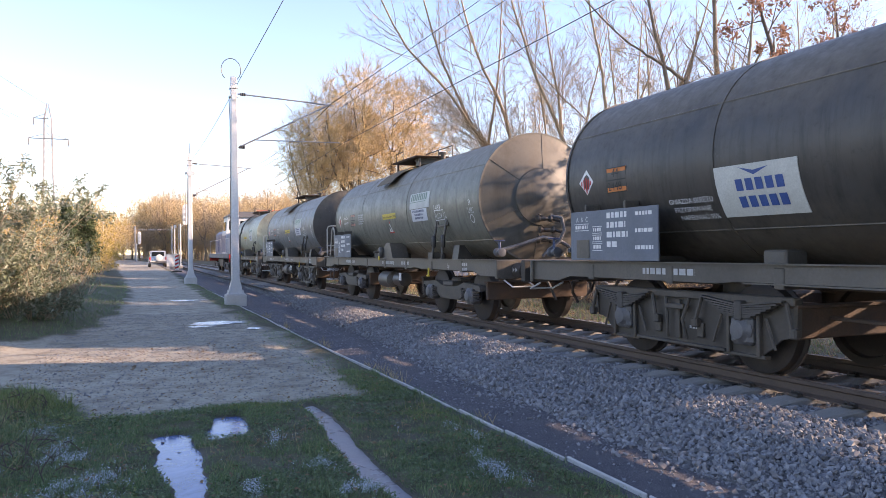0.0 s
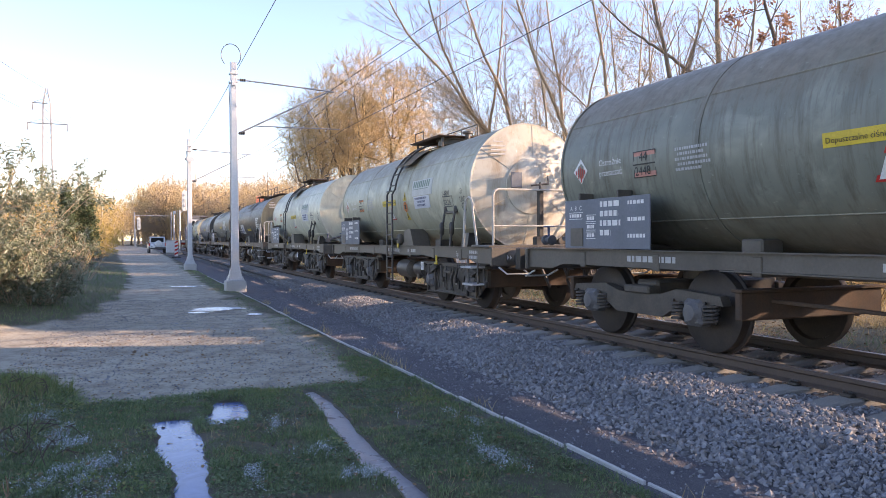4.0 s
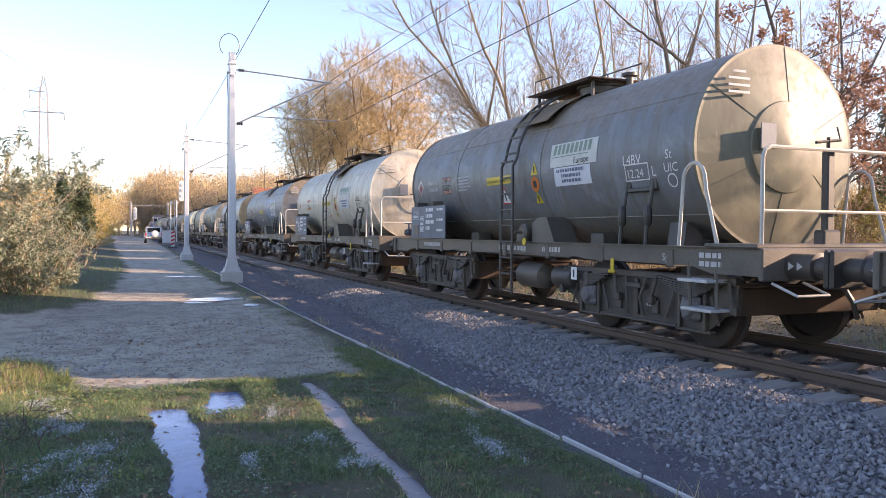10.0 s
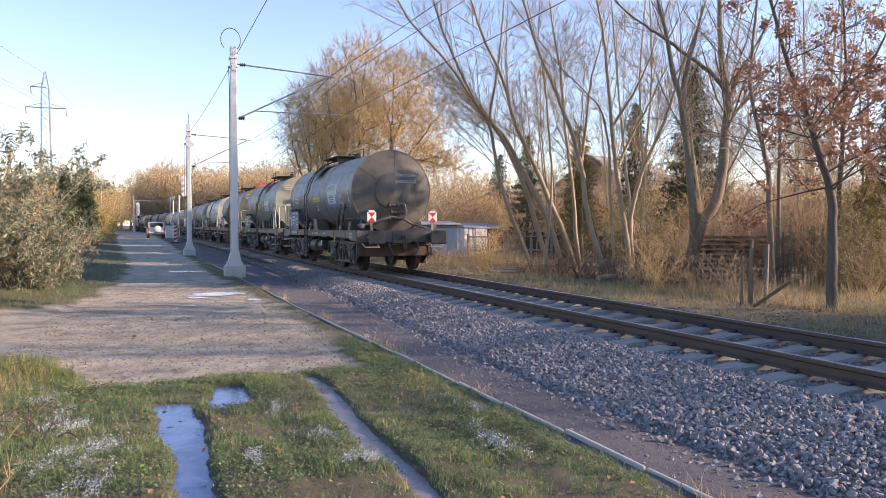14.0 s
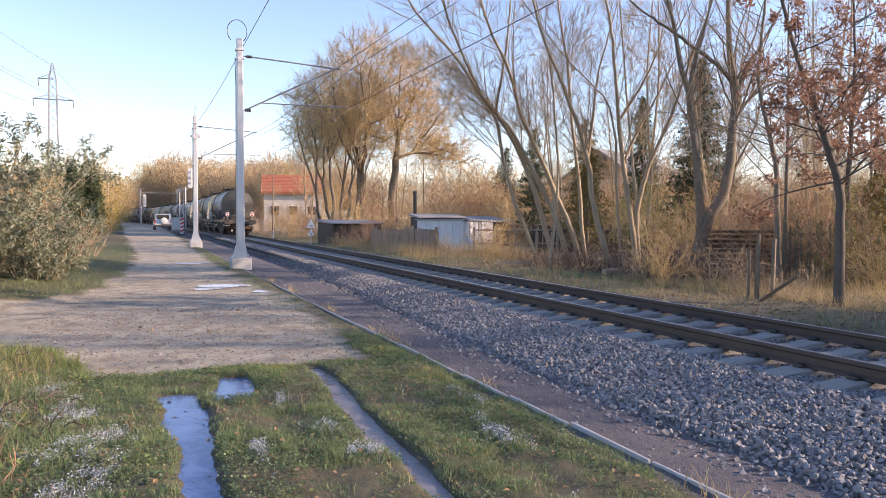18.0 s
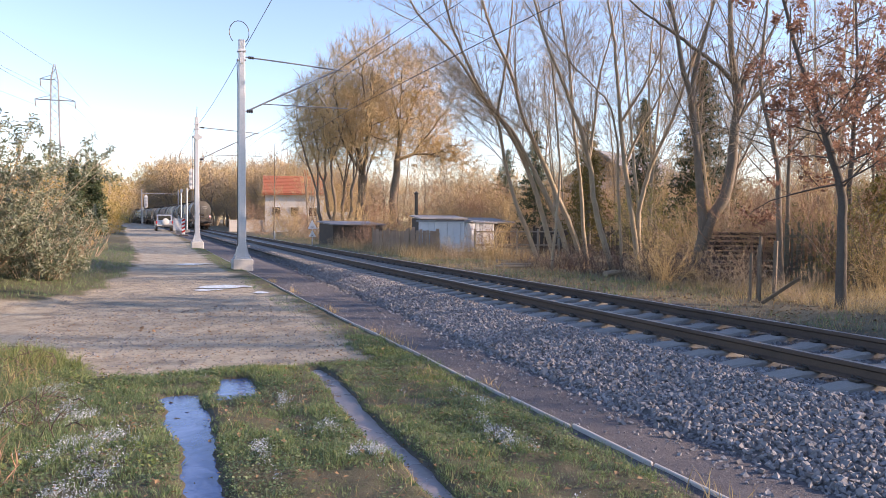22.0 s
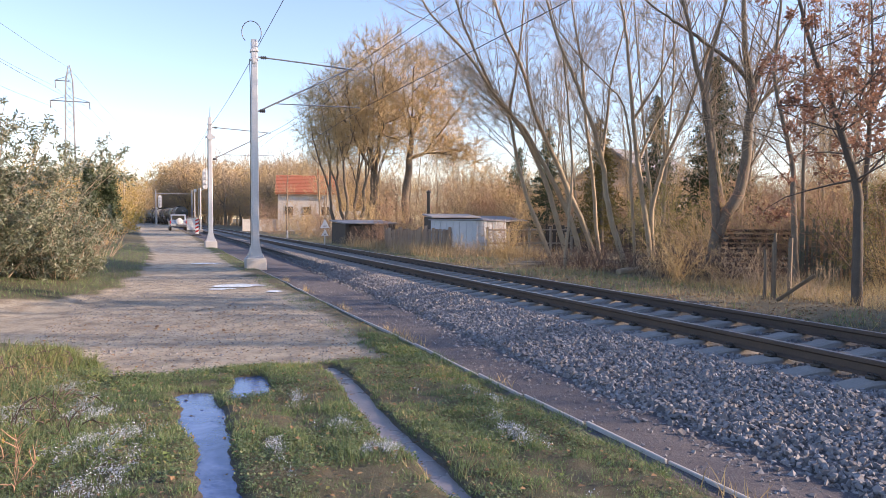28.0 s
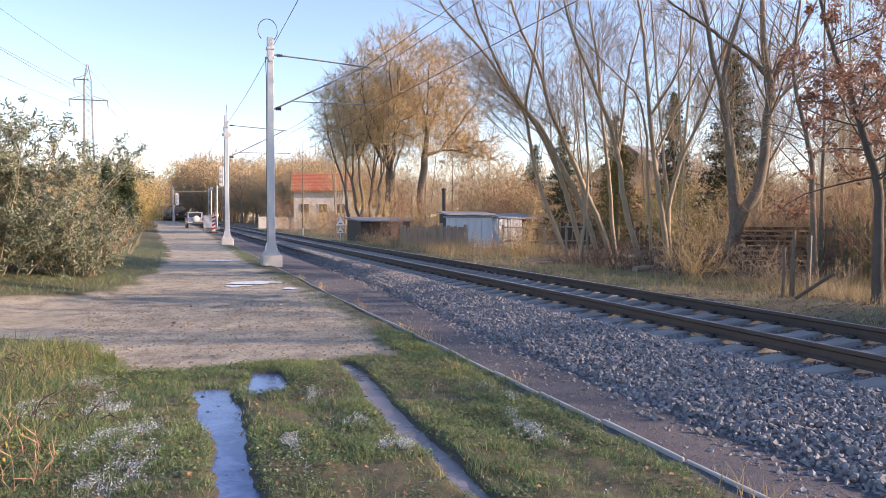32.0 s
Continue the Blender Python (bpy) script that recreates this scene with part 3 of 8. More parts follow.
ground_mesh.materials.clear()
ground_mesh.materials.append(ground_material())
tagged(new("ground", ground_mesh), "dirt road, wet grass with ruts and cinder strip", "ground", kind="structure")

# ballast bed, in rings along the track
ss = spread([(-30, 3), (0, 0.4), (40, 2), (100, 4), (420, 1)])
bv = []
for s in ss:
    t = toe(s) - MID
    up = 0.165
    for off, z in ((t - 0.05, -0.12), (t, -0.005), (t + 0.08, 0.035), (min(-1.72, t + 1.35), up - 0.02), (-1.5, up), (-0.6, up - 0.03), (0.6, up - 0.03), (1.5, up), (1.8, up - 0.02), (2.75, 0.0), (2.85, -0.12)):
        bv.append(on_track(s, off, z)[0])
k = 11
bf = [(i * k + j, i * k + j + 1, (i + 1) * k + j + 1, (i + 1) * k + j) for i in range(len(ss) - 1) for j in range(k - 1)]
ballast = tagged(new("ballast_bed", raw_mesh("ballast_bed", np.array([tuple(p) for p in bv]), bf, M["ballast_bed"], False)), "grey crushed stone embankment under the rails", "ballast", kind="structure")


def bed_height(off, t):
    return np.interp(off, [-9, t, t + 0.08, np.minimum(-1.72, t + 1.35), -1.5, -0.6, 0.6, 1.5, 1.8, 2.75, 9], [-0.02, -0.01, 0.03, 0.148, 0.165, 0.135, 0.135, 0.165, 0.148, 0, -0.02])


rng = np.random.RandomState(5)
spots = []
for s0, s1, a, b, per in ((1.5, 12, -3.35, -0.9, 1400), (12, 24, -3.0, -0.9, 760), (24, 55, -2.4, -0.9, 220), (0.5, 30, -0.9, 2.7, 240)):
    n = int((s1 - s0) * (b - a) * per)
    s, off = rng.uniform(s0, s1, n), rng.uniform(a, b, n)
    t = np.array([toe(q) for q in s]) - MID
    keep = (off > t - 0.02 - 0.45 * rng.rand(n) ** 8) & ~((np.abs(off) < 1.32) & (np.abs(((s - 0.07) / 0.6 + 0.5) % 1 - 0.5) < 0.24))
    s, off, t = s[keep], off[keep], t[keep]
    z = np.array([bed_height(o, q) for o, q in zip(off, t)])
    spots.append(np.stack([MID + off, s, z + rng.uniform(-0.016, 0.020, len(s)) - 0.012 * (np.abs(off) < 1.3)], 1))
spots = np.concatenate(spots)
sizes = rng.uniform(0.015, 0.031, (len(spots), 1)) * rng.uniform(0.45, 1.25, (len(spots), 3))
shapes = []
for k in range(4):
    broken = CUBE_V * rng.uniform(0.55, 1.25, (8, 3)) + rng.normal(0, 0.16, (8, 3))
    shapes.append((broken, [(a, b, c) for a, b, c, d in CUBE_F] + [(a, c, d) for a, b, c, d in CUBE_F]))
shapes.append((ICO_V, ICO_F))
kind_of = rng.randint(0, 5, len(spots))
for k, (v0, f0) in enumerate(shapes):
    mask = kind_of == k
    sv, sf = scatter(rng, v0, f0, spots[mask], random_turns(rng, int(mask.sum())), sizes[mask], 0.30)
    tagged(new("ballast_stones", raw_mesh("ballast_stones", sv, sf, M["stone"])), "loose grey and brown crushed ballast stones", "ballast", kind="stuff")

# rails, sleepers and clips
track = thing("railway_track", "single railway track with rusty rails on concrete sleepers", "railway track", kind="structure")
RAIL = [(-0.075, 0), (0.075, 0), (0.075, 0.012), (0.012, 0.032), (0.009, 0.095), (0.036, 0.112), (0.036, 0.142), (0.028, 0.15), (-0.028, 0.15), (-0.036, 0.142), (-0.036, 0.112), (-0.009, 0.095), (-0.012, 0.032), (-0.075, 0.012)]


def rail_mesh(name, off, outline, material):
    v, f, n = [], [], len(outline)
    cuts = spread([(-30, 10), (85, 5), (420, 1)])
    for s in cuts:
        v += [tuple(on_track(s, off + x, RAIL_TOP - 0.15 + z)[0]) for x, z in outline]
    for i in range(len(cuts) - 1):
        f += [(i * n + j, i * n + (j + 1) % n, (i + 1) * n + (j + 1) % n, (i + 1) * n + j) for j in range(n)]
    return mesh_of(name, [(v, f)], material, 30)


for off in (-0.752, 0.752):
    rail = part("rail", rail_mesh("rail", off, RAIL, M["rail"]), None, track)
    part("running_surface", rail_mesh("running_surface", off, [(-0.027, 0.1495), (0.027, 0.1495), (0.024, 0.153), (-0.024, 0.153)], M["rail_head"]), None, rail, "worn bright top of the rail")


def sleeper_mesh():
    v, f = [], []
    rows = [(-1.30, 0.125, -0.03), (-1.0, 0.125, 0.0), (-0.5, 0.12, 0.0), (-0.35, 0.105, -0.025), (0.35, 0.105, -0.025), (0.5, 0.12, 0.0), (1.0, 0.125, 0.0), (1.30, 0.125, -0.03)]
    for x, w, z in rows:
        v += [(x, -w - 0.02, -0.2), (x, -w, z - 0.02), (x, -w + 0.03, z), (x, w - 0.03, z), (x, w, z - 0.02), (x, w + 0.02, -0.2)]
    for i in range(len(rows) - 1):
        f += [(i * 6 + j, i * 6 + j + 1, (i + 1) * 6 + j + 1, (i + 1) * 6 + j) for j in range(5)]
    f += [(0, 1, 2, 3, 4, 5), (47, 46, 45, 44, 43, 42)]
    return mesh_of("sleeper", [(v, f)], M["sleeper"], 30)


def clip_mesh():
    loop = [(0.03 * math.cos(a), 0.05 * math.sin(a) * 1.1, 0.03 + 0.022 * math.cos(a)) for a in np.linspace(0.3, 5.6, 8)]
    return mesh_of("rail_clip", [tube(loop, 0.011, 5), bx(0.015, 0, 0.015, 0.075, 0.11, 0.03, 0.006)], M["steel_black"], 40)


sleeper, clip = sleeper_mesh(), clip_mesh()
SLEEPER_START = 0.07
for i in range(-8, 270):
    p, turn = on_track(SLEEPER_START + 0.6 * i, 0, RAIL_TOP - 0.155)
    part("sleeper", sleeper, None, track, m=pose(*p, 0, 0, turn))
    if -2 <= i < 72:
        for off in (-0.752, 0.752):
            for side in (-1, 1):
                part("rail_clip", clip, None, track, m=pose(*on_track(SLEEPER_START + 0.6 * i, off + side * 0.1, RAIL_TOP - 0.152)[0], 0, 0, turn + (0 if side > 0 else 180)))


# ---- train ----
# colours: shell light, shell dark, soot
PAINT = {
    "grey_green": tank_paint("faded_grey_green_paint", (0.205, 0.200, 0.160), (0.145, 0.142, 0.115), (0.075, 0.066, 0.050), dusty=0.6),
    "black_brown": tank_paint("sooty_black_paint", (0.046, 0.043, 0.040), (0.078, 0.066, 0.054), (0.022, 0.020, 0.018), dusty=0.45),
    "light_grey": tank_paint("light_grey_paint", (0.619, 0.621, 0.480), (0.482, 0.469, 0.374), (0.268, 0.219, 0.139), 0.4, dusty=0.3),
    "stone_grey": tank_paint("stone_grey_paint", (0.454, 0.443, 0.321), (0.345, 0.340, 0.254), (0.182, 0.162, 0.108), 0.4, dusty=0.6),
    "dark_green": tank_paint("dark_grey_green_paint", (0.215, 0.224, 0.180), (0.142, 0.154, 0.128), (0.078, 0.062, 0.044), 0.85, dusty=0.7),
    "blue_grey": tank_paint("blue_grey_paint", (0.310, 0.335, 0.314), (0.240, 0.252, 0.227), (0.218, 0.146, 0.077), dusty=0.8),
    "dark_blue": tank_paint("dark_blue_grey_paint", (0.171, 0.187, 0.199), (0.122, 0.126, 0.124), (0.126, 0.096, 0.060), dusty=0.85),
    "newer_blue": tank_paint("newer_blue_paint", (0.162, 0.208, 0.293), (0.135, 0.169, 0.232), (0.108, 0.111, 0.122), 0.4),
    "cream": tank_paint("cream_grey_paint", (0.575, 0.545, 0.455), (0.545, 0.490, 0.375), (0.34, 0.205, 0.10), 0.75, dusty=0.35),
    "end_dark": tank_paint("sooty_end_paint", (0.190, 0.180, 0.122), (0.125, 0.118, 0.082), (0.070, 0.060, 0.044), rough=0.5, dusty=0.3),
    "slate": tank_paint("slate_paint", (0.150, 0.152, 0.150), (0.108, 0.108, 0.104), (0.085, 0.070, 0.052), rough=0.40, dusty=0.7),
    "end_black": tank_paint("sooty_black_end_paint", (0.098, 0.094, 0.080), (0.066, 0.064, 0.058), (0.045, 0.038, 0.030), rough=0.42, dusty=0.3),
}
TANK_R, TANK_Z = 1.16, 2.25


def bogie_mesh_parts(leaf):
    """The pieces of one bogie, wheelbase 2 m, at its middle on the rail."""
    out = []
    for sx in (-1, 1):
        x = sx * 1.02
        if leaf:
            frame_bits = [bx(x, 0, 0.775, 0.11, 3.30, 0.085, 0.012),
                          bx(x + sx * 0.02, 0, 0.225, 0.09, 1.5, 0.035, 0.008), bx(x + sx * 0.03, 0, 0.50, 0.05, 0.07, 0.44, 0.01)]
            for sy in (-1, 1):
                for e in (-1, 1):
                    frame_bits.append(bx(x + sx * 0.03, sy + e * 0.205, 0.42, 0.07, 0.045, 0.42, 0.008))
                    frame_bits.append(tube([(x + sx * 0.05, sy + e * 0.30, 0.60), (x + sx * 0.05, sy + e * 0.42, 0.30)], 0.016, 5))
                frame_bits.append(bx(x, sy, 0.205, 0.09, 0.56, 0.035, 0.006))
                frame_bits.append(bx(x + sx * 0.03, sy * 0.36, 0.40, 0.04, 0.10, 0.16, 0.01))
                frame_bits.append(plate([(sy * 1.63, 0.74), (sy * 1.60, 0.45), (sy * 1.66, 0.45), (sy * 1.67, 0.74)] if sy > 0 else [(sy * 1.67, 0.74), (sy * 1.66, 0.45), (sy * 1.60, 0.45), (sy * 1.63, 0.74)], "x", x - 0.03, x + 0.03))
            out.append(("side_frame", frame_bits, "bogie"))
            # web plate in black steel: the shade of the recess put into its colour
            out.append(("web_plate", [plate([(-1.62, 0.74), (-1.62, 0.44), (-1.46, 0.40), (-1.34, 0.30), (-1.20, 0.21), (-0.72, 0.19), (-0.62, 0.235), (0.62, 0.235), (0.72, 0.19), (1.20, 0.21), (1.34, 0.30), (1.46, 0.40), (1.62, 0.44), (1.62, 0.74)], "x", x - 0.014, x + 0.014)], "steel_black"))
            out.append(("brake_hanger", [tube([(x + sx * 0.05, e * 0.20, 0.74), (x + sx * 0.09, e * 0.13, 0.50), (x + sx * 0.06, e * 0.16, 0.28)], 0.020, 6) for e in (-1, 1)] + [bx(x + sx * 0.07, 0, 0.64, 0.08, 0.30, 0.06, 0.012)], "bogie"))
            out.append(("stencil", [bx(x + sx * 0.0165, -0.33 + 0.05 * q, 0.42, 0.003, 0.032, 0.035) for q in range(4)], "white_worn"))
        else:
            line = [(-1.45, 0.56), (-1.40, 0.66), (-0.70, 0.70), (-0.40, 0.62), (0.40, 0.62), (0.70, 0.70), (1.40, 0.66), (1.45, 0.56), (0.80, 0.54), (0.45, 0.36), (-0.45, 0.36), (-0.80, 0.54)]
            out.append(("side_frame", [plate(line, "x", x - 0.06, x + 0.06), bx(x, 0, 0.66, 0.2, 0.5, 0.1, 0.02)], "bogie"))
        for sy in (-1, 1):
            y = sy * 1.0
            out.append(("axle_box", [lathe([(0.05, -0.16), (0.15, -0.15), (0.15, 0.05), (0.11, 0.08), (0.09, 0.11), (0.04, 0.115)] if sx > 0 else [(0.05, 0.16), (0.15, 0.15), (0.15, -0.05), (0.11, -0.08), (0.09, -0.11), (0.04, -0.115)], (x + sx * 0.03, y, 0.46), "x", 14), bx(x, y, 0.46, 0.2, 0.3, 0.3, 0.04)], "axle_cover"))
            if leaf:
                leaves = [plate([(y - 0.17 - 0.065 * k, 0.60 + 0.021 * k + 0.045 * (k / 6) ** 2), (y, 0.60 + 0.021 * k - 0.02), (y + 0.17 + 0.065 * k, 0.60 + 0.021 * k + 0.045 * (k / 6) ** 2), (y + 0.17 + 0.065 * k, 0.617 + 0.021 * k + 0.045 * (k / 6) ** 2), (y, 0.617 + 0.021 * k - 0.02), (y - 0.17 - 0.065 * k, 0.617 + 0.021 * k + 0.045 * (k / 6) ** 2)], "x", x + sx * 0.07 - 0.045, x + sx * 0.07 + 0.045) for k in range(7)]
                out.append(("leaf_spring", leaves + [bx(x + sx * 0.07, y, 0.66, 0.12, 0.10, 0.20, 0.01)], "spring"))
                for e in (-1, 1):
                    out.append(("spring_link", [tube([(x + sx * 0.07, y + e * 0.58, 0.76), (x + sx * 0.09, y + e * 0.66, 0.50)], 0.022, 6), bx(x + sx * 0.07, y + e * 0.67, 0.48, 0.08, 0.09, 0.1, 0.015)], "bogie"))
            else:
                for e in (-1, 1):
                    coil = [(x + sx * 0.05 + 0.075 * math.cos(a), y + e * 0.26 + 0.075 * math.sin(a), 0.36 + 0.0065 * a) for a in np.linspace(0, 34, 50)]
                    out.append(("coil_spring", [tube(coil, 0.017, 5)], "spring"))
    for sy in (-1, 1):
        wheel = [(0.09, -0.02), (0.42, -0.02), (0.46, 0.0), (0.46, 0.10), (0.49, 0.115), (0.49, 0.14), (0.40, 0.145), (0.38, 0.09), (0.14, 0.06), (0.10, 0.10)]
        out.append(("wheelset", [lathe([(r, -0.752 - 0.07 + h) for r, h in wheel], (0, sy, 0.46), "x", 28), lathe([(r, 0.752 + 0.07 - h) for r, h in wheel], (0, sy, 0.46), "x", 28), tube([(-0.95, sy, 0.46), (0.95, sy, 0.46)], 0.08, 10)], "wheel"))
    out.append(("bolster", [bx(0, 0, 0.66, 1.9, 0.42, 0.22, 0.03), lathe([(0.3, 0), (0.3, 0.12)], (0, 0, 0.77), "z", 16)], "bogie"))
    out.append(("end_beam", [bx(0, 1.60, 0.57, 2.06, 0.09, 0.30, 0.015), bx(0, 1.60, 0.73, 2.10, 0.16, 0.03, 0.006)], "steel_brown"))
    out.append(("end_beam", [bx(0, -1.60, 0.57, 2.06, 0.09, 0.30, 0.015), bx(0, -1.60, 0.73, 2.10, 0.16, 0.03, 0.006)], "steel_brown"))
    return out


def add_bogie(wagon, y, leaf):
    bogie = None
    for i, (name, pieces, material) in enumerate(bogie_mesh_parts(leaf) if ("bogie", leaf) not in MESHES else MESHES["bogie", leaf]):
        me = shared(("bogie", leaf, i), lambda: mesh_of(name, pieces, M[material]))
        if bogie is None:
            bogie = part("bogie", shared(("bogie_core", leaf), lambda: mesh_of("bogie", [bx(0, 0, 0.60, 1.7, 0.3, 0.1, 0.02), bx(0.45, 0, 0.6, 0.12, 2.9, 0.1, 0.02), bx(-0.45, 0, 0.6, 0.12, 2.9, 0.1, 0.02)], M["bogie"])), None, wagon, m=pose(0, y, 0))
        part(name, me, None, bogie)
    MESHES["bogie", leaf] = [(n, None, mt) for n, _, mt in bogie_mesh_parts(leaf)] if ("bogie", leaf) not in MESHES else MESHES["bogie", leaf]


def round_patch(wagon, name, y0, y1, a0, a1, material, lift=0.006, label="", n=6, r=TANK_R, side=-1):
    """A plate or a sticker that follows the tank's round side: from y0 to y1, from angle a0 to a1 above the middle (degrees)."""
    v, f = [], []
    for i in range(n + 1):
        a = radians(a0 + (a1 - a0) * i / n)
        for rr in (r + lift, r - 0.01):
            for y in (y0, y1):
                v.append((side * rr * math.cos(a), y, TANK_Z + rr * math.sin(a)))
    for i in range(n):
        k = i * 4
        f += [(k, k + 1, k + 5, k + 4), (k, k + 4, k + 6, k + 2), (k + 1, k + 3, k + 7, k + 5)]
    f += [(0, 2, 3, 1), (n * 4, n * 4 + 1, n * 4 + 3, n * 4 + 2)]
    return part(name, [(v, f)], material, wagon, label)


def tank_wagon(key, length, paint, end_paint, rear_platform, leaf=True, r=TANK_R, label=""):
    """One four-axle tank wagon; +y is the way it runs."""
    w = thing("tank_wagon", label, "tank wagon", "tank wagons of the train")
    half = length / 2
    rear, front = (1.67, 1.47) if rear_platform else (1.47, 1.67)
    y0, y1 = -half + rear, half - front
    P = PAINT[paint]
    E = PAINT[end_paint]
    # tank with seams
    part("tank_shell", [lathe([(r, y0), (r, y0 + 0.02), (r, y1 - 0.02), (r, y1)], (0, 0, TANK_Z), "y", 64)], P, w)
    for sy, y, pt in ((-1, y0, E), (1, y1, P)):
        end = part("tank_end", [lathe([(r, y), (r * 0.985, y + sy * 0.02), (0.52, y + sy * 0.15), (0.51, y + sy * 0.17), (0.48, y + sy * 0.178), (0.0, y + sy * 0.235)], (0, 0, TANK_Z), "y", 56)], pt, w)
        part("rim", [lathe([(r - 0.02, y - 0.02), (r + 0.016, y - 0.02), (r + 0.016, y + 0.02), (r - 0.02, y + 0.02)], (0, 0, TANK_Z), "y", 56)], pt, end)
        for q in range(6):
            a = math.pi * (q / 3 + 0.14)
            part("end_seam", [tube([(0.52 * math.cos(a), y + sy * 0.152, TANK_Z + 0.52 * math.sin(a)), (r * math.cos(a), y + sy * 0.02, TANK_Z + r * math.sin(a))], 0.0045, 5)], pt, end)
    for f in (0.27, 0.62):
        y = y1 + (y0 - y1) * f
        part("band", [lathe([(r, y - 0.03), (r + 0.008, y - 0.03), (r + 0.008, y + 0.03), (r, y + 0.03)], (0, 0, TANK_Z), "y", 64)], P, w)
    for a in (150, 30, 221, -41):
        part("seam", [tube([(r * math.cos(radians(a)), y0, TANK_Z + r * math.sin(radians(a))), (r * math.cos(radians(a)), y1, TANK_Z + r * math.sin(radians(a)))], 0.010, 5)], P, w)
    # underframe
    fl = half - 0.60
    for sx in (-1, 1):
        part("solebar", shared(("solebar", round(length, 2), sx), lambda: mesh_of("solebar", [plate([(-fl, 0.86), (-fl + 0.7, 0.86), (-fl + 1.0, 0.93), (-2.4, 0.93), (-2.1, 0.955), (2.1, 0.955), (2.4, 0.93), (fl - 1.0, 0.93), (fl - 0.7, 0.86), (fl, 0.86), (fl, 1.14), (-fl, 1.14)], "x", sx * 1.21, sx * 1.235),
        bx(sx * 1.23, 0, 1.135, 0.10, 2 * fl, 0.014, 0), bx(sx * 1.23, 0, 0.945, 0.08, 4.0, 0.014, 0)], M["frame_grey"], 20)), None, w)
    part("centre_sill", shared(("sill", round(length, 2)), lambda: mesh_of("centre_sill", [bx(0, 0, 0.98, 0.5, 2 * fl, 0.26, 0.02)] + [bx(0, q * fl / 4, 1.0, 2.5, 0.12, 0.2, 0.01) for q in range(-3, 4)], M["frame_grey"])), None, w)
    for sy in (-1, 1):
        part("headstock", shared(("headstock", sy, round(length, 2)), lambda: mesh_of("headstock", [bx(0, sy * fl, 0.98, 2.56, 0.06, 0.32, 0.015), bx(0, sy * (fl + 0.04), 0.96, 0.55, 0.03, 0.34, 0.01)], M["frame_grey"])), None, w)
        for sx in (-1, 1):
            b = part("buffer", shared(("buffer", sx, sy, round(length, 2)), lambda: mesh_of("buffer", [lathe([(0.17, sy * fl), (0.17, sy * (fl + 0.02)), (0.13, sy * (fl + 0.03)), (0.125, sy * (fl + 0.32)), (0.145, sy * (fl + 0.34)), (0.105, sy * (fl + 0.35)), (0.105, sy * (half - 0.05))], (sx * 0.875, 0, 0.96), "y", 18)], M["steel_black"])), None, w)
            part("buffer_mark", shared(("buffer_mark", sx, sy, round(length, 2)), lambda: mesh_of("buffer_mark", [([(sx * 1.006, sy * (fl + 0.08), 0.93), (sx * 1.006, sy * (fl + 0.08), 1.01), (sx * 1.006, sy * (fl + 0.15), 0.97)], [(0, 1, 2)]), ([(sx * 1.006, sy * (fl + 0.18), 0.93), (sx * 1.006, sy * (fl + 0.18), 1.01), (sx * 1.006, sy * (fl + 0.25), 0.97)], [(0, 1, 2)])], M["white_worn"])), None, b)
            part("buffer_head", shared(("buffer_head", sx, sy, round(length, 2)), lambda: mesh_of("buffer_head", [bx(sx * 0.875, sy * (half - 0.03), 0.96, 0.46, 0.05, 0.36, 0.05)], M["steel_black"])), None, b)
    for y in (-3.2, 3.2) if leaf else (-3.6, 3.6):
        add_bogie(w, y, leaf)
    return w


TEXTS = {}


def letters(text, size):
    """The flat shape of some words, at the origin, as points and faces."""
    if (text, size) not in TEXTS:
        font = bpy.data.curves.new("words", "FONT")
        font.body, font.size, font.resolution_u, font.align_x = text, size, 2, "LEFT"
        holder = bpy.data.objects.new("words", font)
        me = bpy.data.meshes.new_from_object(holder)
        TEXTS[text, size] = [tuple(v.co) for v in me.vertices], [tuple(p.vertices) for p in me.polygons]
        bpy.data.objects.remove(holder)
        bpy.data.meshes.remove(me)
    return TEXTS[text, size]


def write(w, text, size, y, a, colour="white", lift=0.010, r=TANK_R):
    """Words on the tank's near side, from y rearwards, at angle a."""
    v, f = letters(text, size)
    pts = []
    for u, h, _ in v:
        b = radians(a) + h / r
        pts.append((-(r + lift) * math.cos(b), y - u, TANK_Z + (r + lift) * math.sin(b)))
    return part("lettering", [(pts, f)], M[colour], w, smooth=0)


def write_flat(w, text, size, x, y, z, colour="white", name="lettering"):
    """Words on an upright plate that faces the near side."""
    v, f = letters(text, size)
    return part(name, [([(x, y - u, z + h) for u, h, _ in v], f)], M[colour], w, smooth=0)


def bars_flat(w, x, y, z, wide, size, seed, colour="white"):
    """A line of writing too small to read: plain bars."""
    rng = random.Random(seed)
    pieces, u = [], 0.0
    while u < wide:
        k = size * rng.uniform(0.5, 1.6)
        pieces.append(([(x, y - u, z), (x, y - min(u + k, wide), z), (x, y - min(u + k, wide), z + size), (x, y - u, z + size)], [(0, 1, 2, 3)]))
        u += k + size * 0.35
    return part("text_line", pieces, M[colour], w, smooth=0)


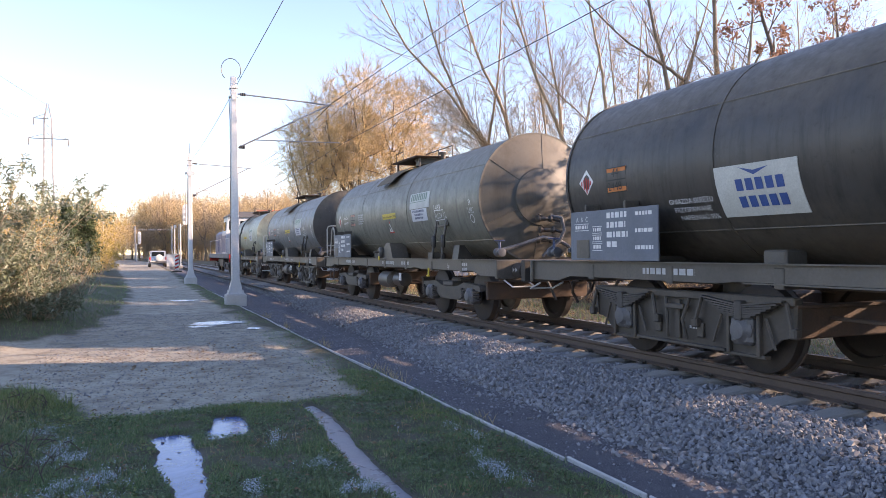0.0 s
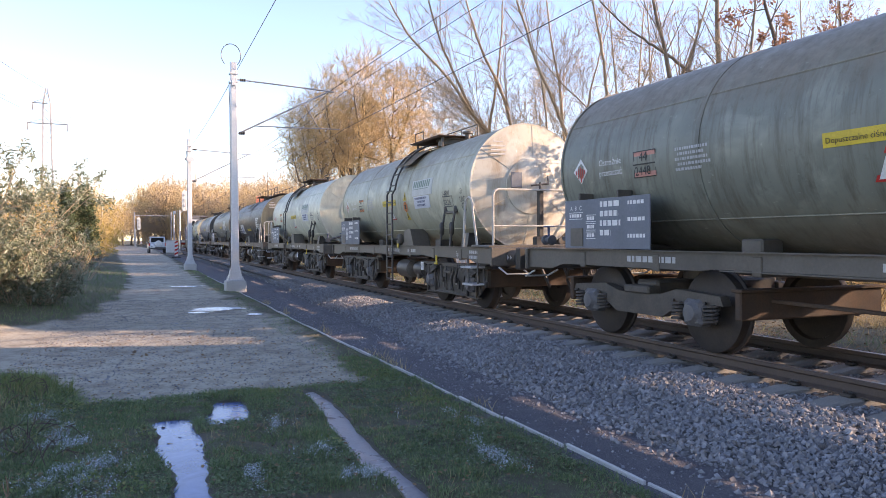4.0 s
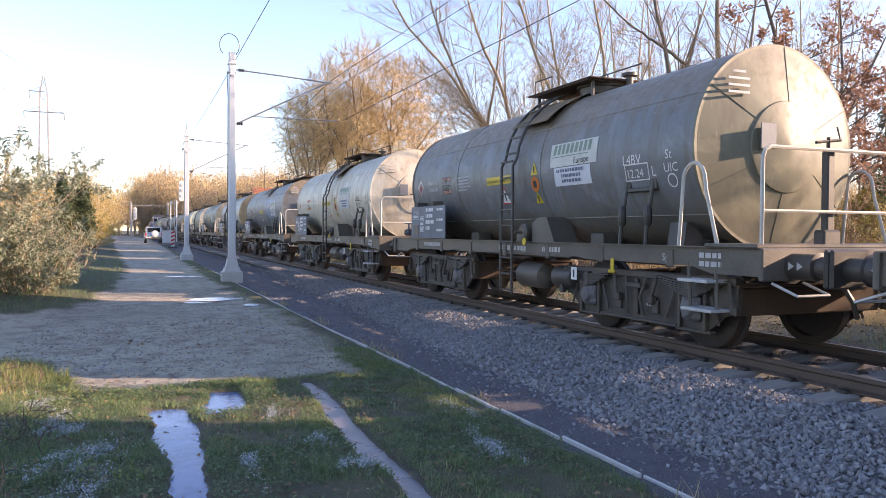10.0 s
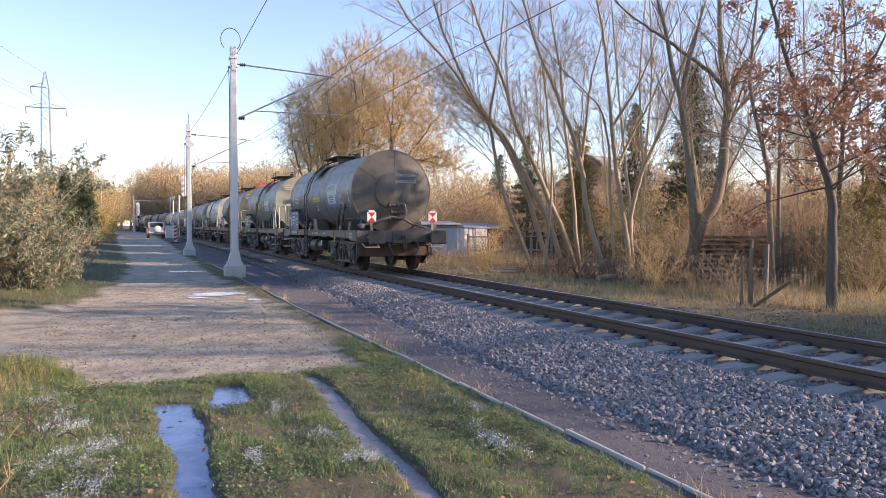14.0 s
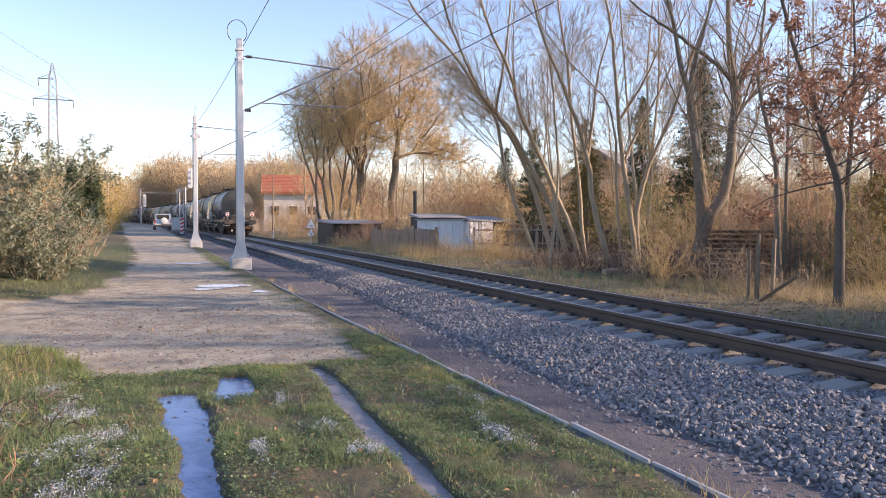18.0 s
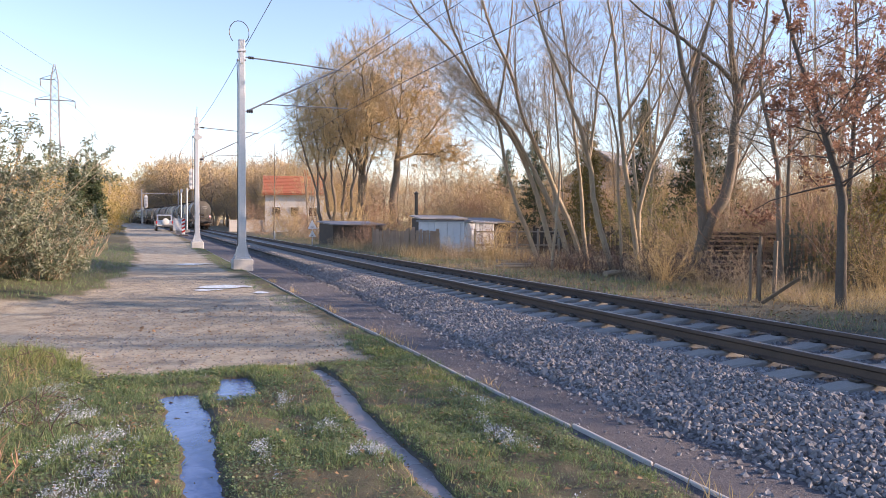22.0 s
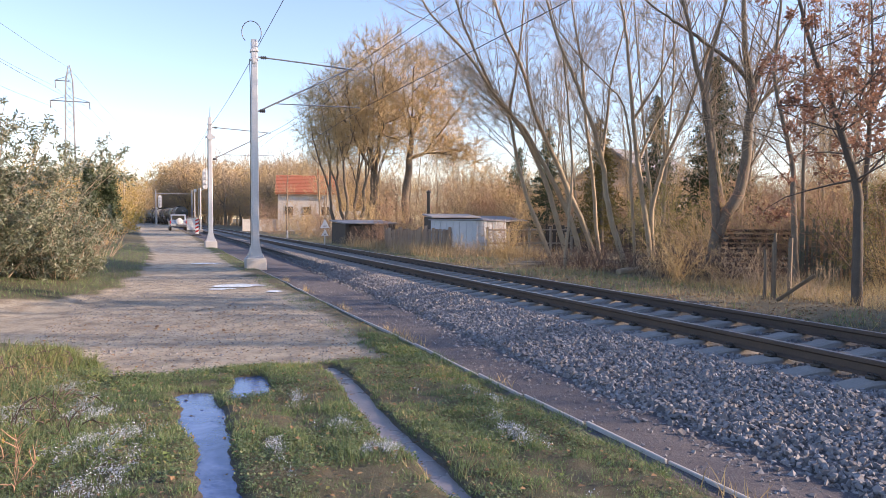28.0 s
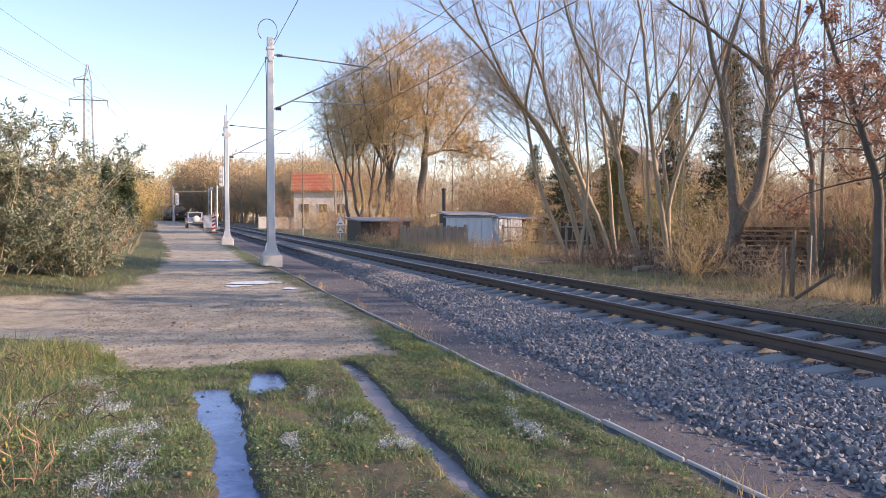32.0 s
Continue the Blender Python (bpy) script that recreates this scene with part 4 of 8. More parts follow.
def bars_round(w, y, a, wide, size, seed, colour="white", r=TANK_R):
    rng = random.Random(seed)
    pieces, u = [], 0.0
    while u < wide:
        k = size * rng.uniform(0.5, 1.6)
        e = min(u + k, wide)
        p = [(-(r + 0.011) * math.cos(radians(a) + h / r), y - q, TANK_Z + (r + 0.011) * math.sin(radians(a) + h / r)) for q, h in ((u, 0), (e, 0), (e, size), (u, size))]
        pieces.append((p, [(0, 1, 2, 3)]))
        u += k + size * 0.35
    return part("text_line", pieces, M[colour], w, smooth=0)


def sign_shape(w, name, outline, y, a, material, lift, r=TANK_R, label=""):
    """A small sticker of any outline (u rearwards, h up) on the tank's near side."""
    p = [(-(r + lift) * math.cos(radians(a) + h / r), y - u, TANK_Z + (r + lift) * math.sin(radians(a) + h / r)) for u, h in outline]
    return part(name, [(p, [tuple(range(len(p)))])], M[material], w, label, 0)


def rect(u0, h0, u1, h1):
    return [(u0, h0), (u1, h0), (u1, h1), (u0, h1)]


def hazard_signs(w, y1, fade="orange", r=TANK_R, number=True, near=False):
    d = 0.17
    yp = y1 - (1.15 if near else 1.86)
    sign_shape(w, "hazard_diamond", [(0, -d), (d, 0), (0, d), (-d, 0)], y1 - 0.48, -3, "white", 0.006, r, "white diamond sign with red stripes")
    for k in range(-2, 3):
        q = d * 0.86 - abs(k) * 0.052
        sign_shape(w, "stripe", rect(k * 0.052 - 0.013, -q, k * 0.052 + 0.013, q * 0.4), y1 - 0.48, -3, "red", 0.009, r)
    if not near:
        write(w, "Ostro\u017cnie", 0.115, y1 - 0.92, -1.5, r=r)
        write(w, "przetacza\u0107", 0.115, y1 - 0.92, -8, r=r)
    plate_part = sign_shape(w, "hazard_plate", rect(-0.21, -0.16, 0.21, 0.16), yp, -4, fade, 0.006, r, "orange hazard plate with a black frame")
    if number:
        for q in (rect(-0.21, -0.008, 0.21, 0.008), rect(-0.21, 0.148, 0.21, 0.16), rect(-0.21, -0.16, 0.21, -0.148), rect(-0.21, -0.16, -0.198, 0.16), rect(0.198, -0.16, 0.21, 0.16)):
            sign_shape(w, "plate_frame", q, yp, -4, "black_ink", 0.009, r)
        write(w, "44", 0.15, yp + 0.09, -2.2, "black_ink", 0.010, r)
        write(w, "2448", 0.15, yp + 0.18, -10.4, "black_ink", 0.010, r)
    for k in range(0 if near else 5):
        bars_round(w, y1 - 2.42 - 0.04 * (k % 2), 0.5 - k * 2.8, 0.52 - 0.1 * (k in (1, 4)), 0.032, k + 7, "white_worn", r)


def number_board(w, y1, seed, r=TANK_R):
    """The sheet with the wagon's data, hung beside the tank's foot."""
    x = -1.30
    y1 = y1 - 0.32
    b = part("number_board", [bx(x, y1 - 0.92, 1.47, 0.02, 1.84, 0.64, 0.004)], M["board_blue"], w, "blue-grey data board with white lettering")
    for k in (0.35, 1.2):
        part("bracket", [bx(x + 0.10, y1 - k, 1.83, 0.22, 0.04, 0.10, 0.01)], M["frame_grey"], b)
    part("pocket", [bx(x - 0.016, y1 - 0.30, 1.30, 0.012, 0.30, 0.24, 0.006)], M["frame_grey"], b)
    xx = x - 0.0125
    for k, (yy, zz, ww) in enumerate(((0.10, 1.54, 0.34), (0.52, 1.50, 0.22), (0.52, 1.39, 0.22), (0.52, 1.28, 0.22))):
        for z in (zz, zz + 0.085):
            part("table_line", [bx(xx, y1 - yy - ww / 2, z, 0.002, ww, 0.008)], M["white"], b, smooth=0)
        bars_flat(b, xx - 0.001, y1 - yy - 0.02, zz + 0.022, ww - 0.05, 0.045, seed + k)
    for k, letter in enumerate("ABC"):
        write_flat(b, letter, 0.085, xx - 0.001, y1 - 0.14 - 0.11 * k, 1.655)
    for k, ww in enumerate((0.36, 0.34, 0.38, 0.20)):
        bars_flat(b, xx - 0.001, y1 - 0.84, 1.68 - 0.12 * k, ww * 1.15, 0.07, seed + 20 + k)
    for k, ww in enumerate((0.26, 0.28, 0.28)):
        bars_flat(b, xx - 0.001, y1 - 1.42, 1.69 - 0.2 * k, ww * 1.2, 0.045, seed + 40 + k)


def ladder(w, y, r=TANK_R):
    """The side ladder, upright beside the frame, then bent over the tank."""
    l = part("ladder", [tube([(-1.34, y + 0.19, 0.32), (-1.34, y + 0.19, 2.30)] + [(-(r + 0.12) * math.cos(radians(a)), y + 0.19, TANK_Z + (r + 0.12) * math.sin(radians(a))) for a in range(8, 84, 8)], 0.022, 6)], M["steel_black"], w)
    part("ladder_rail", [tube([(-1.34, y - 0.19, 0.32), (-1.34, y - 0.19, 2.30)] + [(-(r + 0.12) * math.cos(radians(a)), y - 0.19, TANK_Z + (r + 0.12) * math.sin(radians(a))) for a in range(8, 84, 8)], 0.022, 6)], M["steel_black"], l)
    for k in range(9):
        part("rung", shared(("rung", round(y, 2), k), lambda: mesh_of("rung", [bx(-1.34, y, 0.38 + 0.25 * k, 0.03, 0.38, 0.03, 0.006)], M["steel_black"])), None, l)
    for a in range(12, 80, 12):
        part("rung", [bx(-(r + 0.12) * math.cos(radians(a)), y, TANK_Z + (r + 0.12) * math.sin(radians(a)), 0.03, 0.38, 0.03, 0.006)], M["steel_black"], l)


def roof_gear(w, y, seed, r=TANK_R, long=False):
    top = TANK_Z + r
    part("dome", [lathe([(0.34, -0.1), (0.34, 0.10), (0.38, 0.11), (0.38, 0.16), (0.30, 0.20), (0.10, 0.24), (0, 0.24)], (0, y - 0.45, top), "z", 20)], M["steel_black"], w)
    walk_part = part("walkway", [bx(0, y, top + 0.15, 1.05, 1.7, 0.018, 0.004)], M["steel_brown"], w, "rusty roof walkway")
    for q in (-1.9, -0.95, 0, 0.95, 1.9):
        part("plank", shared(("walk_plank", round(y, 2), q), lambda: mesh_of("plank", [bx(0.235 * q, y, top + 0.172, 0.19, 1.9, 0.022, 0.005)], M["steel_brown"])), None, walk_part)
    for k in range(4):
        part("walkway_leg", [bx((-0.4, 0.4)[k % 2], y + (-0.8, 0.8)[k // 2], top + 0.05, 0.05, 0.05, 0.26, 0.01)], M["steel_black"], walk_part)
    part("valve", [lathe([(0.06, -0.02), (0.06, 0.22), (0.12, 0.23), (0.12, 0.27), (0.03, 0.28)], (0.15, y - 0.95, top), "z", 12)], M["steel_black"], w)
    part("handrail", [tube([(-0.42, y + 0.9, top + 0.15), (-0.42, y + 0.9, top + 0.42), (-0.42, y + 0.35, top + 0.42), (-0.42, y + 0.35, top + 0.15)], 0.014, 5), tube([(0.42, y + 0.9, top + 0.15), (0.42, y + 0.9, top + 0.46), (0.42, y - 0.9, top + 0.46), (0.42, y - 0.9, top + 0.15)], 0.014, 5), tube([(0.42, y, top + 0.15), (0.42, y, top + 0.46)], 0.012, 5)], M["steel_black"], walk_part)
    # spill sheet that slopes down over the tank's shoulder
    v, f, n = [], [], 6
    for i in range(n + 1):
        a, lift = radians(82 - 50 * i / n), 0.030 + 0.10 * (i / n) ** 2
        for yy in (y + 0.55 - 0.1 * i / n, y - 0.75 + 0.1 * i / n):
            for d in (0, 0.008):
                v.append((-(r + lift + d) * math.cos(a), yy, TANK_Z + (r + lift + d) * math.sin(a)))
    for i in range(n):
        k = i * 4
        f += [(k, k + 2, k + 6, k + 4), (k + 1, k + 5, k + 7, k + 3), (k, k + 4, k + 5, k + 1), (k + 2, k + 3, k + 7, k + 6)]
    f += [(0, 1, 3, 2), (n * 4, n * 4 + 2, n * 4 + 3, n * 4 + 1)]
    part("spill_sheet", [(v, f)], M["rust_tan"], w, "rusty spill sheet over the tank's shoulder")
    if long:
        for sx in (-0.36, 0.36):
            part("roof_rail", [tube([(sx, y, top + 0.42), (sx, -5.0, top + 0.42)], 0.014, 5)] + [tube([(sx, q, top + 0.02), (sx, q, top + 0.42)], 0.012, 4) for q in (-1.5, -2.4, -3.3, -4.2, -4.95)], M["steel_black"], w)
        part("roof_walkway", [bx(0, (y - 5.0) / 2 - 0.5, top + 0.10, 0.5, 4.2 + y, 0.04, 0.01)], M["steel_brown"], w)


def side_gear(w, yl, seed, leaf=True):
    """Valve box, straps, saddles and brake gear along the near side."""
    box_y = yl - 0.80
    b = part("valve_box", [plate([(box_y + 0.22, 1.13), (box_y + 0.22, 1.42), (box_y + 0.05, 1.50), (box_y - 0.20, 1.50), (box_y - 0.42, 1.13)], "x", -1.20, -0.8)], M["frame_grey"], w, "dark grey sheet valve box")
    part("hand_valve", [lathe([(0.10, -0.06), (0.13, -0.03), (0.13, 0.03), (0.10, 0.06)], (-1.22, box_y + 0.42, 1.28), "x", 14), tube([(-1.15, box_y + 0.42, 1.28), (-1.40, box_y + 0.42, 1.28)], 0.025, 6)], M["frame_grey"], w)
    part("tap_wheel", [lathe([(0.05, -0.01), (0.06, 0), (0.05, 0.01), (0.04, 0)], (-1.34, box_y + 0.22, 1.14), "x", 12)], M["yellow"], w, "small yellow tap wheel")
    for k, yy in enumerate((-3.05, -3.55)):
        st = part("tank_strap", [tube([(-1.10, yy, 1.90), (-1.12, yy, 1.78), (-1.19, yy, 1.40), (-1.21, yy, 1.13)], 0.024, 6), bx(-1.095, yy, 1.86, 0.035, 0.14, 0.14, 0.01)], M["steel_black"], w)
        part("turnbuckle", [lathe([(0.025, -0.13), (0.05, -0.09), (0.05, 0.09), (0.025, 0.13)], (-1.18, yy, 1.48), "z", 8)], M["steel_black"], st)
    part("strap_bar", [bx(-1.105, -3.30, 1.80, 0.03, 0.52, 0.05, 0.008)], M["steel_black"], w)
    for yy in (-3.95, 3.95):
        part("saddle", [plate([(-1.10, 1.13), (-1.06, 1.40), (-0.96, 1.40), (-0.80, 1.20), (0.80, 1.20), (0.96, 1.40), (1.06, 1.40), (1.10, 1.13)], "y", yy - 0.14, yy + 0.14)], M["steel_black"], w)
    for yy in (-2.0, 2.0, 0.2):
        part("tank_foot", [bx(-0.7, yy, 1.12, 0.3, 0.3, 0.3, 0.02)], M["frame_grey"], w)
    part("brake_cylinder", [lathe([(0.05, -0.42), (0.19, -0.36), (0.20, 0.30), (0.12, 0.38), (0.05, 0.42)], (-1.0, yl - 0.35, 0.62), "y", 16)], M["frame_grey"], w)
    part("air_reservoir", [lathe([(0.05, -0.30), (0.16, -0.24), (0.16, 0.24), (0.05, 0.30)], (-1.0, yl - 1.30, 0.64), "y", 14)], M["steel_black"], w)
    part("brake_rod", [tube([(-0.6, -2.2, 0.55), (-0.6, 2.2, 0.62)], 0.022, 5)], M["steel_brown"], w)
    part("brake_plate", [bx(-1.20, yl - 1.75, 0.72, 0.012, 0.14, 0.17, 0.004)], M["white"], w, "white plate with a dark mark")
    part("plate_mark", [bx(-1.208, yl - 1.75, 0.72, 0.004, 0.03, 0.11)], M["black_ink"], w)
    part("shackle", [bx(-1.28, -3.0, 0.88, 0.025, 0.06, 0.16, 0.008), bx(-1.29, -3.0, 0.80, 0.04, 0.13, 0.04, 0.012)], M["yellow"], w, "yellow lashing hook")
    for k in range(3):
        bars_flat(w, -1.242, (3.6, 0.2, -1.2)[k], 1.00, (0.9, 0.9, 0.5)[k], 0.07, seed + 60 + k, "white_worn")
    write_flat(w, "Sp", 0.12, -1.242, -3.9, 0.97, "white_worn")
    write_flat(w, "PL", 0.13, -1.242, -0.55, 0.985, "white_worn")
    for k in range(2):
        bars_flat(w, -1.242, -4.5, 1.02 - 0.09 * k, 0.34, 0.055, seed + 70 + k, "white_worn")


def end_gear(w, half, y, sy, platform, seed, end="white"):
    """What hangs at an end of the wagon: platform, rails and steps, or pipes and valves."""
    fl = half - 0.60
    part("draw_hook", [bx(0, sy * (fl + 0.16), 0.96, 0.06, 0.26, 0.10, 0.02), tube([(0, sy * (fl + 0.22), 0.95), (0.05, sy * (fl + 0.30), 0.80), (0, sy * (fl + 0.34), 0.62), (-0.05, sy * (fl + 0.30), 0.80), (0, sy * (fl + 0.22), 0.95)], 0.022, 6)], M["steel_black"], w)
    for sx in (-0.42, 0.42):
        part("brake_hose", [tube([(sx, sy * fl, 0.82), (sx, sy * (fl + 0.18), 0.80), (sx * 0.9, sy * (fl + 0.28), 0.62), (sx * 0.7, sy * (fl + 0.26), 0.46)], 0.026, 6)], M["steel_black"], w)
    for sx in (-1, 1):
        part("step_grip", [tube([(sx * 1.12, sy * fl, 0.80), (sx * 1.12, sy * (fl + 0.30), 0.70), (sx * 0.72, sy * (fl + 0.30), 0.70), (sx * 0.72, sy * fl, 0.80)], 0.015, 5)], M["white_worn"], w)
    if platform:
        deck = part("platform", [bx(0, sy * (half - 0.98), 1.155, 2.6, 0.72, 0.04, 0.01)], M["frame_grey"], w)
        for sx in (-1, 1):
            hoop = [(half - 1.80, 1.13), (half - 1.74, 1.80)] + [(half - 1.57 - 0.17 * math.cos(a), 1.84 + 0.19 * math.sin(a)) for a in np.linspace(0.3, 2.8, 7)] + [(half - 1.38, 1.72), (half - 1.20, 1.13)]
            part("grab_rail", [tube([(sx * 1.24, sy * q, z) for q, z in hoop], 0.021, 6)], M["rail_cream"], w, "pale painted hoop of a grab rail")
            for k in range(2):
                part("step", [bx(sx * 1.22, sy * (half - 1.45 + 0.06 * k), 0.78 - 0.30 * k, 0.28, 0.46, 0.035, 0.006)], M["white_worn"], w)
            for q0, q1 in ((1.25, 1.20), (1.66, 1.60)):
                part("step_hanger", [tube([(sx * 1.22, sy * (half - q0), 1.0), (sx * 1.24, sy * (half - q1), 0.46)], 0.02, 5)], M["frame_grey"], w)
        yy = sy * (half - 0.66)
        part("platform_rail", [tube([(-1.2, yy, 1.15), (-1.2, yy, 2.02), (-1.17, yy, 2.09), (-1.10, yy, 2.12), (1.10, yy, 2.12), (1.17, yy, 2.09), (1.2, yy, 2.02), (1.2, yy, 1.15)], 0.021, 6)], M["rail_cream"], w, "pale painted platform rail")
        part("middle_rail", [tube([(-1.2, yy, 1.50), (1.2, yy, 1.50)], 0.018, 6)], M["rail_cream"], w, "pale painted middle rail")
        part("brake_column", [bx(-0.25, yy - sy * 0.08, 1.62, 0.10, 0.09, 1.0, 0.015), bx(-0.25, yy - sy * 0.08, 1.22, 0.24, 0.14, 0.20, 0.02), tube([(-0.25, yy - sy * 0.08, 2.1), (-0.25, yy - sy * 0.08, 2.26)], 0.02, 6), tube([(-0.42, yy - sy * 0.08, 2.20), (-0.08, yy - sy * 0.08, 2.24)], 0.018, 6), tube([(-0.08, yy - sy * 0.08, 2.24), (-0.08, yy - sy * 0.12, 2.38)], 0.014, 5)], M["steel_black"], w)
        part("notice", [bx(-0.35, y + sy * 0.245, TANK_Z + 0.1, 0.22, 0.015, 0.28, 0.004)], M["board_blue"], w)
        for k in range(4):
            p = part("end_notice_line", [bx(-0.66, y + sy * 0.125, TANK_Z + 0.80 - 0.075 * k, 0.30 - 0.12 * (k == 0), 0.008, 0.026)], M["white_worn"], w, smooth=0)
            p.matrix_basis = pose(0, 0, 0)
    else:
        pipe = part("heating_pipe", [tube([(-0.95, y + sy * 0.32, 1.28), (-0.5, y + sy * 0.36, 1.40), (-0.1, y + sy * 0.38, 1.52), (0.25, y + sy * 0.36, 1.46), (0.5, y + sy * 0.36, 1.32), (0.95, y + sy * 0.34, 1.20)], 0.035, 7)], M["pipe_grey"], w)
        for k, (xx, zz) in enumerate(((-0.05, 1.62), (0.0, 1.80), (-0.05, 2.0))):
            part("drain_valve", [lathe([(0.03, -0.15), (0.062, -0.14), (0.062, -0.11), (0.03, -0.08), (0.042, 0), (0.03, 0.08), (0.062, 0.11), (0.062, 0.14), (0.03, 0.15)], (xx, y + sy * 0.34, zz - 0.15), "x", 12), tube([(xx, y + sy * 0.34, zz - 0.15), (xx, y + sy * 0.20, zz - 0.12)], 0.032, 8), tube([(xx - 0.05, y + sy * 0.34, zz - 0.10), (xx - 0.16, y + sy * 0.42, zz - 0.06)], 0.012, 5), tube([(xx + 0.15, y + sy * 0.34, zz - 0.15), (xx + 0.30, y + sy * 0.38, zz - 0.20)], 0.028, 6)], M["steel_black"], w)
        part("drain_pipe", [tube([(0.12, y + sy * 0.30, 1.9), (0.26, y + sy * 0.42, 1.86), (0.30, y + sy * 0.44, 1.65), (0.22, y + sy * 0.42, 1.45), (0.02, y + sy * 0.40, 1.30), (-0.1, y + sy * 0.36, 1.18)], 0.030, 8)], M["pipe_grey"], w)
        for sx in (-1, 1):
            v = part("end_valve", [lathe([(0.04, -0.11), (0.075, -0.10), (0.075, -0.07), (0.04, -0.05), (0.05, 0), (0.04, 0.05), (0.075, 0.07), (0.075, 0.10), (0.04, 0.11)], (sx * 1.05, sy * (fl - 0.30), 1.26), "y", 12)], M["pipe_grey"], w)
            part("valve_wheel", [lathe([(0.08, -0.01), (0.095, 0), (0.08, 0.01), (0.065, 0)], (sx * 1.05, sy * (fl - 0.30), 1.46), "z", 12), tube([(sx * 1.05, sy * (fl - 0.30), 1.26), (sx * 1.05, sy * (fl - 0.30), 1.46)], 0.02, 6)], M["pipe_blue"], v)


def markings(w, key, y0, y1, yl, platform_rear, r=TANK_R):
    """Stickers and boards on the near side; those with firm names stay without words."""
    s = 1 if platform_rear else -1
    ys = yl + (1.10 if s > 0 else -0.33)
    if key not in "D":
        round_patch(w, "pressure_strip", ys, ys - 0.98, -9, -2.5, M["yellow"], 0.006, "yellow strip with dark lettering", 3, r)
        write(w, "Dopuszczalne ci\u015bnienie 0,3 MPa", 0.075, ys - 0.03, -7.2, "black_ink", 0.010, r)
        yt = ys - 0.60 if s > 0 else ys - 0.45
        t = 0.17
        sign_shape(w, "warning_triangle", [(-t, -0.14), (t, -0.14), (0, 0.17)], yt, -19, "red", 0.006, r, "white warning triangle with a red edge")
        sign_shape(w, "triangle_face", [(-t * 0.72, -0.115), (t * 0.72, -0.115), (0, 0.115)], yt, -19, "white", 0.009, r)
        sign_shape(w, "triangle_mark", rect(-0.02, -0.08, 0.02, 0.05), yt, -19, "black_ink", 0.012, r)
        yb = -2.1 if key == "J" else -1.58 if s < 0 else -1.28
        round_patch(w, "owner_board", yb, yb - 1.18, -2, 14.5, M["board_white"], 0.008, "off-white board with a green band of shapes", 5, r)
        for k in range(9):
            sign_shape(w, "logo_block", [(0, 0), (0.07, 0), (0.085, 0.14), (0.015, 0.14)], yb - 0.08 - 0.11 * k, 6.5, "logo_green", 0.012, r)
        sign_shape(w, "logo_line", rect(0.05, 0, 0.98, 0.012), yb, 4.6, "logo_green", 0.012, r)
        if key in "IJL":
            write(w, "Europe", 0.13, yb - 0.62, -1.0, "black_ink", 0.012, r)
        round_patch(w, "address_board", yb - 0.10, yb - 1.02, -15.5, -2.6, M["paper"], 0.007, "white sheet with blue-grey lettering", 4, r)
        for k in range(3):
            bars_round(w, yb - 0.17 - 0.12 * (k > 0), -6.0 - 3.6 * k, 0.70 - 0.2 * (k > 0), 0.045, 90 + k, "ink_blue", r)
        dark = key in "EFK"
        c = "ink_grey" if dark else "white"
        write(w, "L4BV", 0.17, -3.02, -7.0, c, r=r)
        write(w, {"I": "01.25", "J": "03.25", "M": "03.24", "E": "02.27", "K": "05.27", "F": "03.26"}.get(key, "12.24"), 0.15, -3.08, -15.0, c, r=r)
        if not dark:
            write(w, "L", 0.17, -3.56, -15.0, c, r=r)
        for q in (rect(-0.03, -0.04, 0.43, -0.025), rect(-0.03, 0.155, 0.43, 0.17), rect(-0.03, -0.04, -0.015, 0.17), rect(0.415, -0.04, 0.43, 0.17)):
            sign_shape(w, "box_line", q, -3.08, -15.0, c, 0.010, r)
        write(w, "St", 0.15, y0 + 0.48, -6, c, r=r)
        write(w, "UIC", 0.15, y0 + 0.52, -13.5, c, r=r)
        ring = [(0.085 * math.cos(a), 0.085 * math.sin(a)) for a in np.linspace(0, 2 * math.pi, 17)]
        inner = [(0.068 * math.cos(a), 0.068 * math.sin(a)) for a in np.linspace(2 * math.pi, 0, 17)]
        sign_shape(w, "ring_mark", ring + inner, y0 + 0.40, -18.5, c, 0.010, r)
    if s > 0 and key in "FKLM":
        yy = yl - 0.55
        if key == "K":
            sign_shape(w, "blue_sticker", rect(-0.16, -0.62, 0.16, 0.30), yy, -14, "sticker_blue", 0.006, r, "blue sticker with yellow signs")
        for dz in (0.42, -0.20):
            sign_shape(w, "yellow_triangle", [(-0.11, -0.08), (0.11, -0.08), (0, 0.12)], yy, -16 + dz * 35, "yellow", 0.010, r)
            sign_shape(w, "triangle_mark", rect(-0.015, -0.05, 0.015, 0.05), yy, -16 + dz * 35, "black_ink", 0.013, r)
        sign_shape(w, "round_sign", [(0.12 * math.cos(a), 0.12 * math.sin(a)) for a in np.linspace(0, 6.0, 16)], yy, -12, "orange", 0.010, r)
        sign_shape(w, "sign_mark", rect(-0.05, -0.05, 0.05, 0.05), yy, -12, "black_ink", 0.013, r)


def repaint(w, y0, y1, a0, a1, material):
    round_patch(w, "repainted_patch", y0, y1, a0, a1, material, 0.003, "patch of newer blue paint", 8)


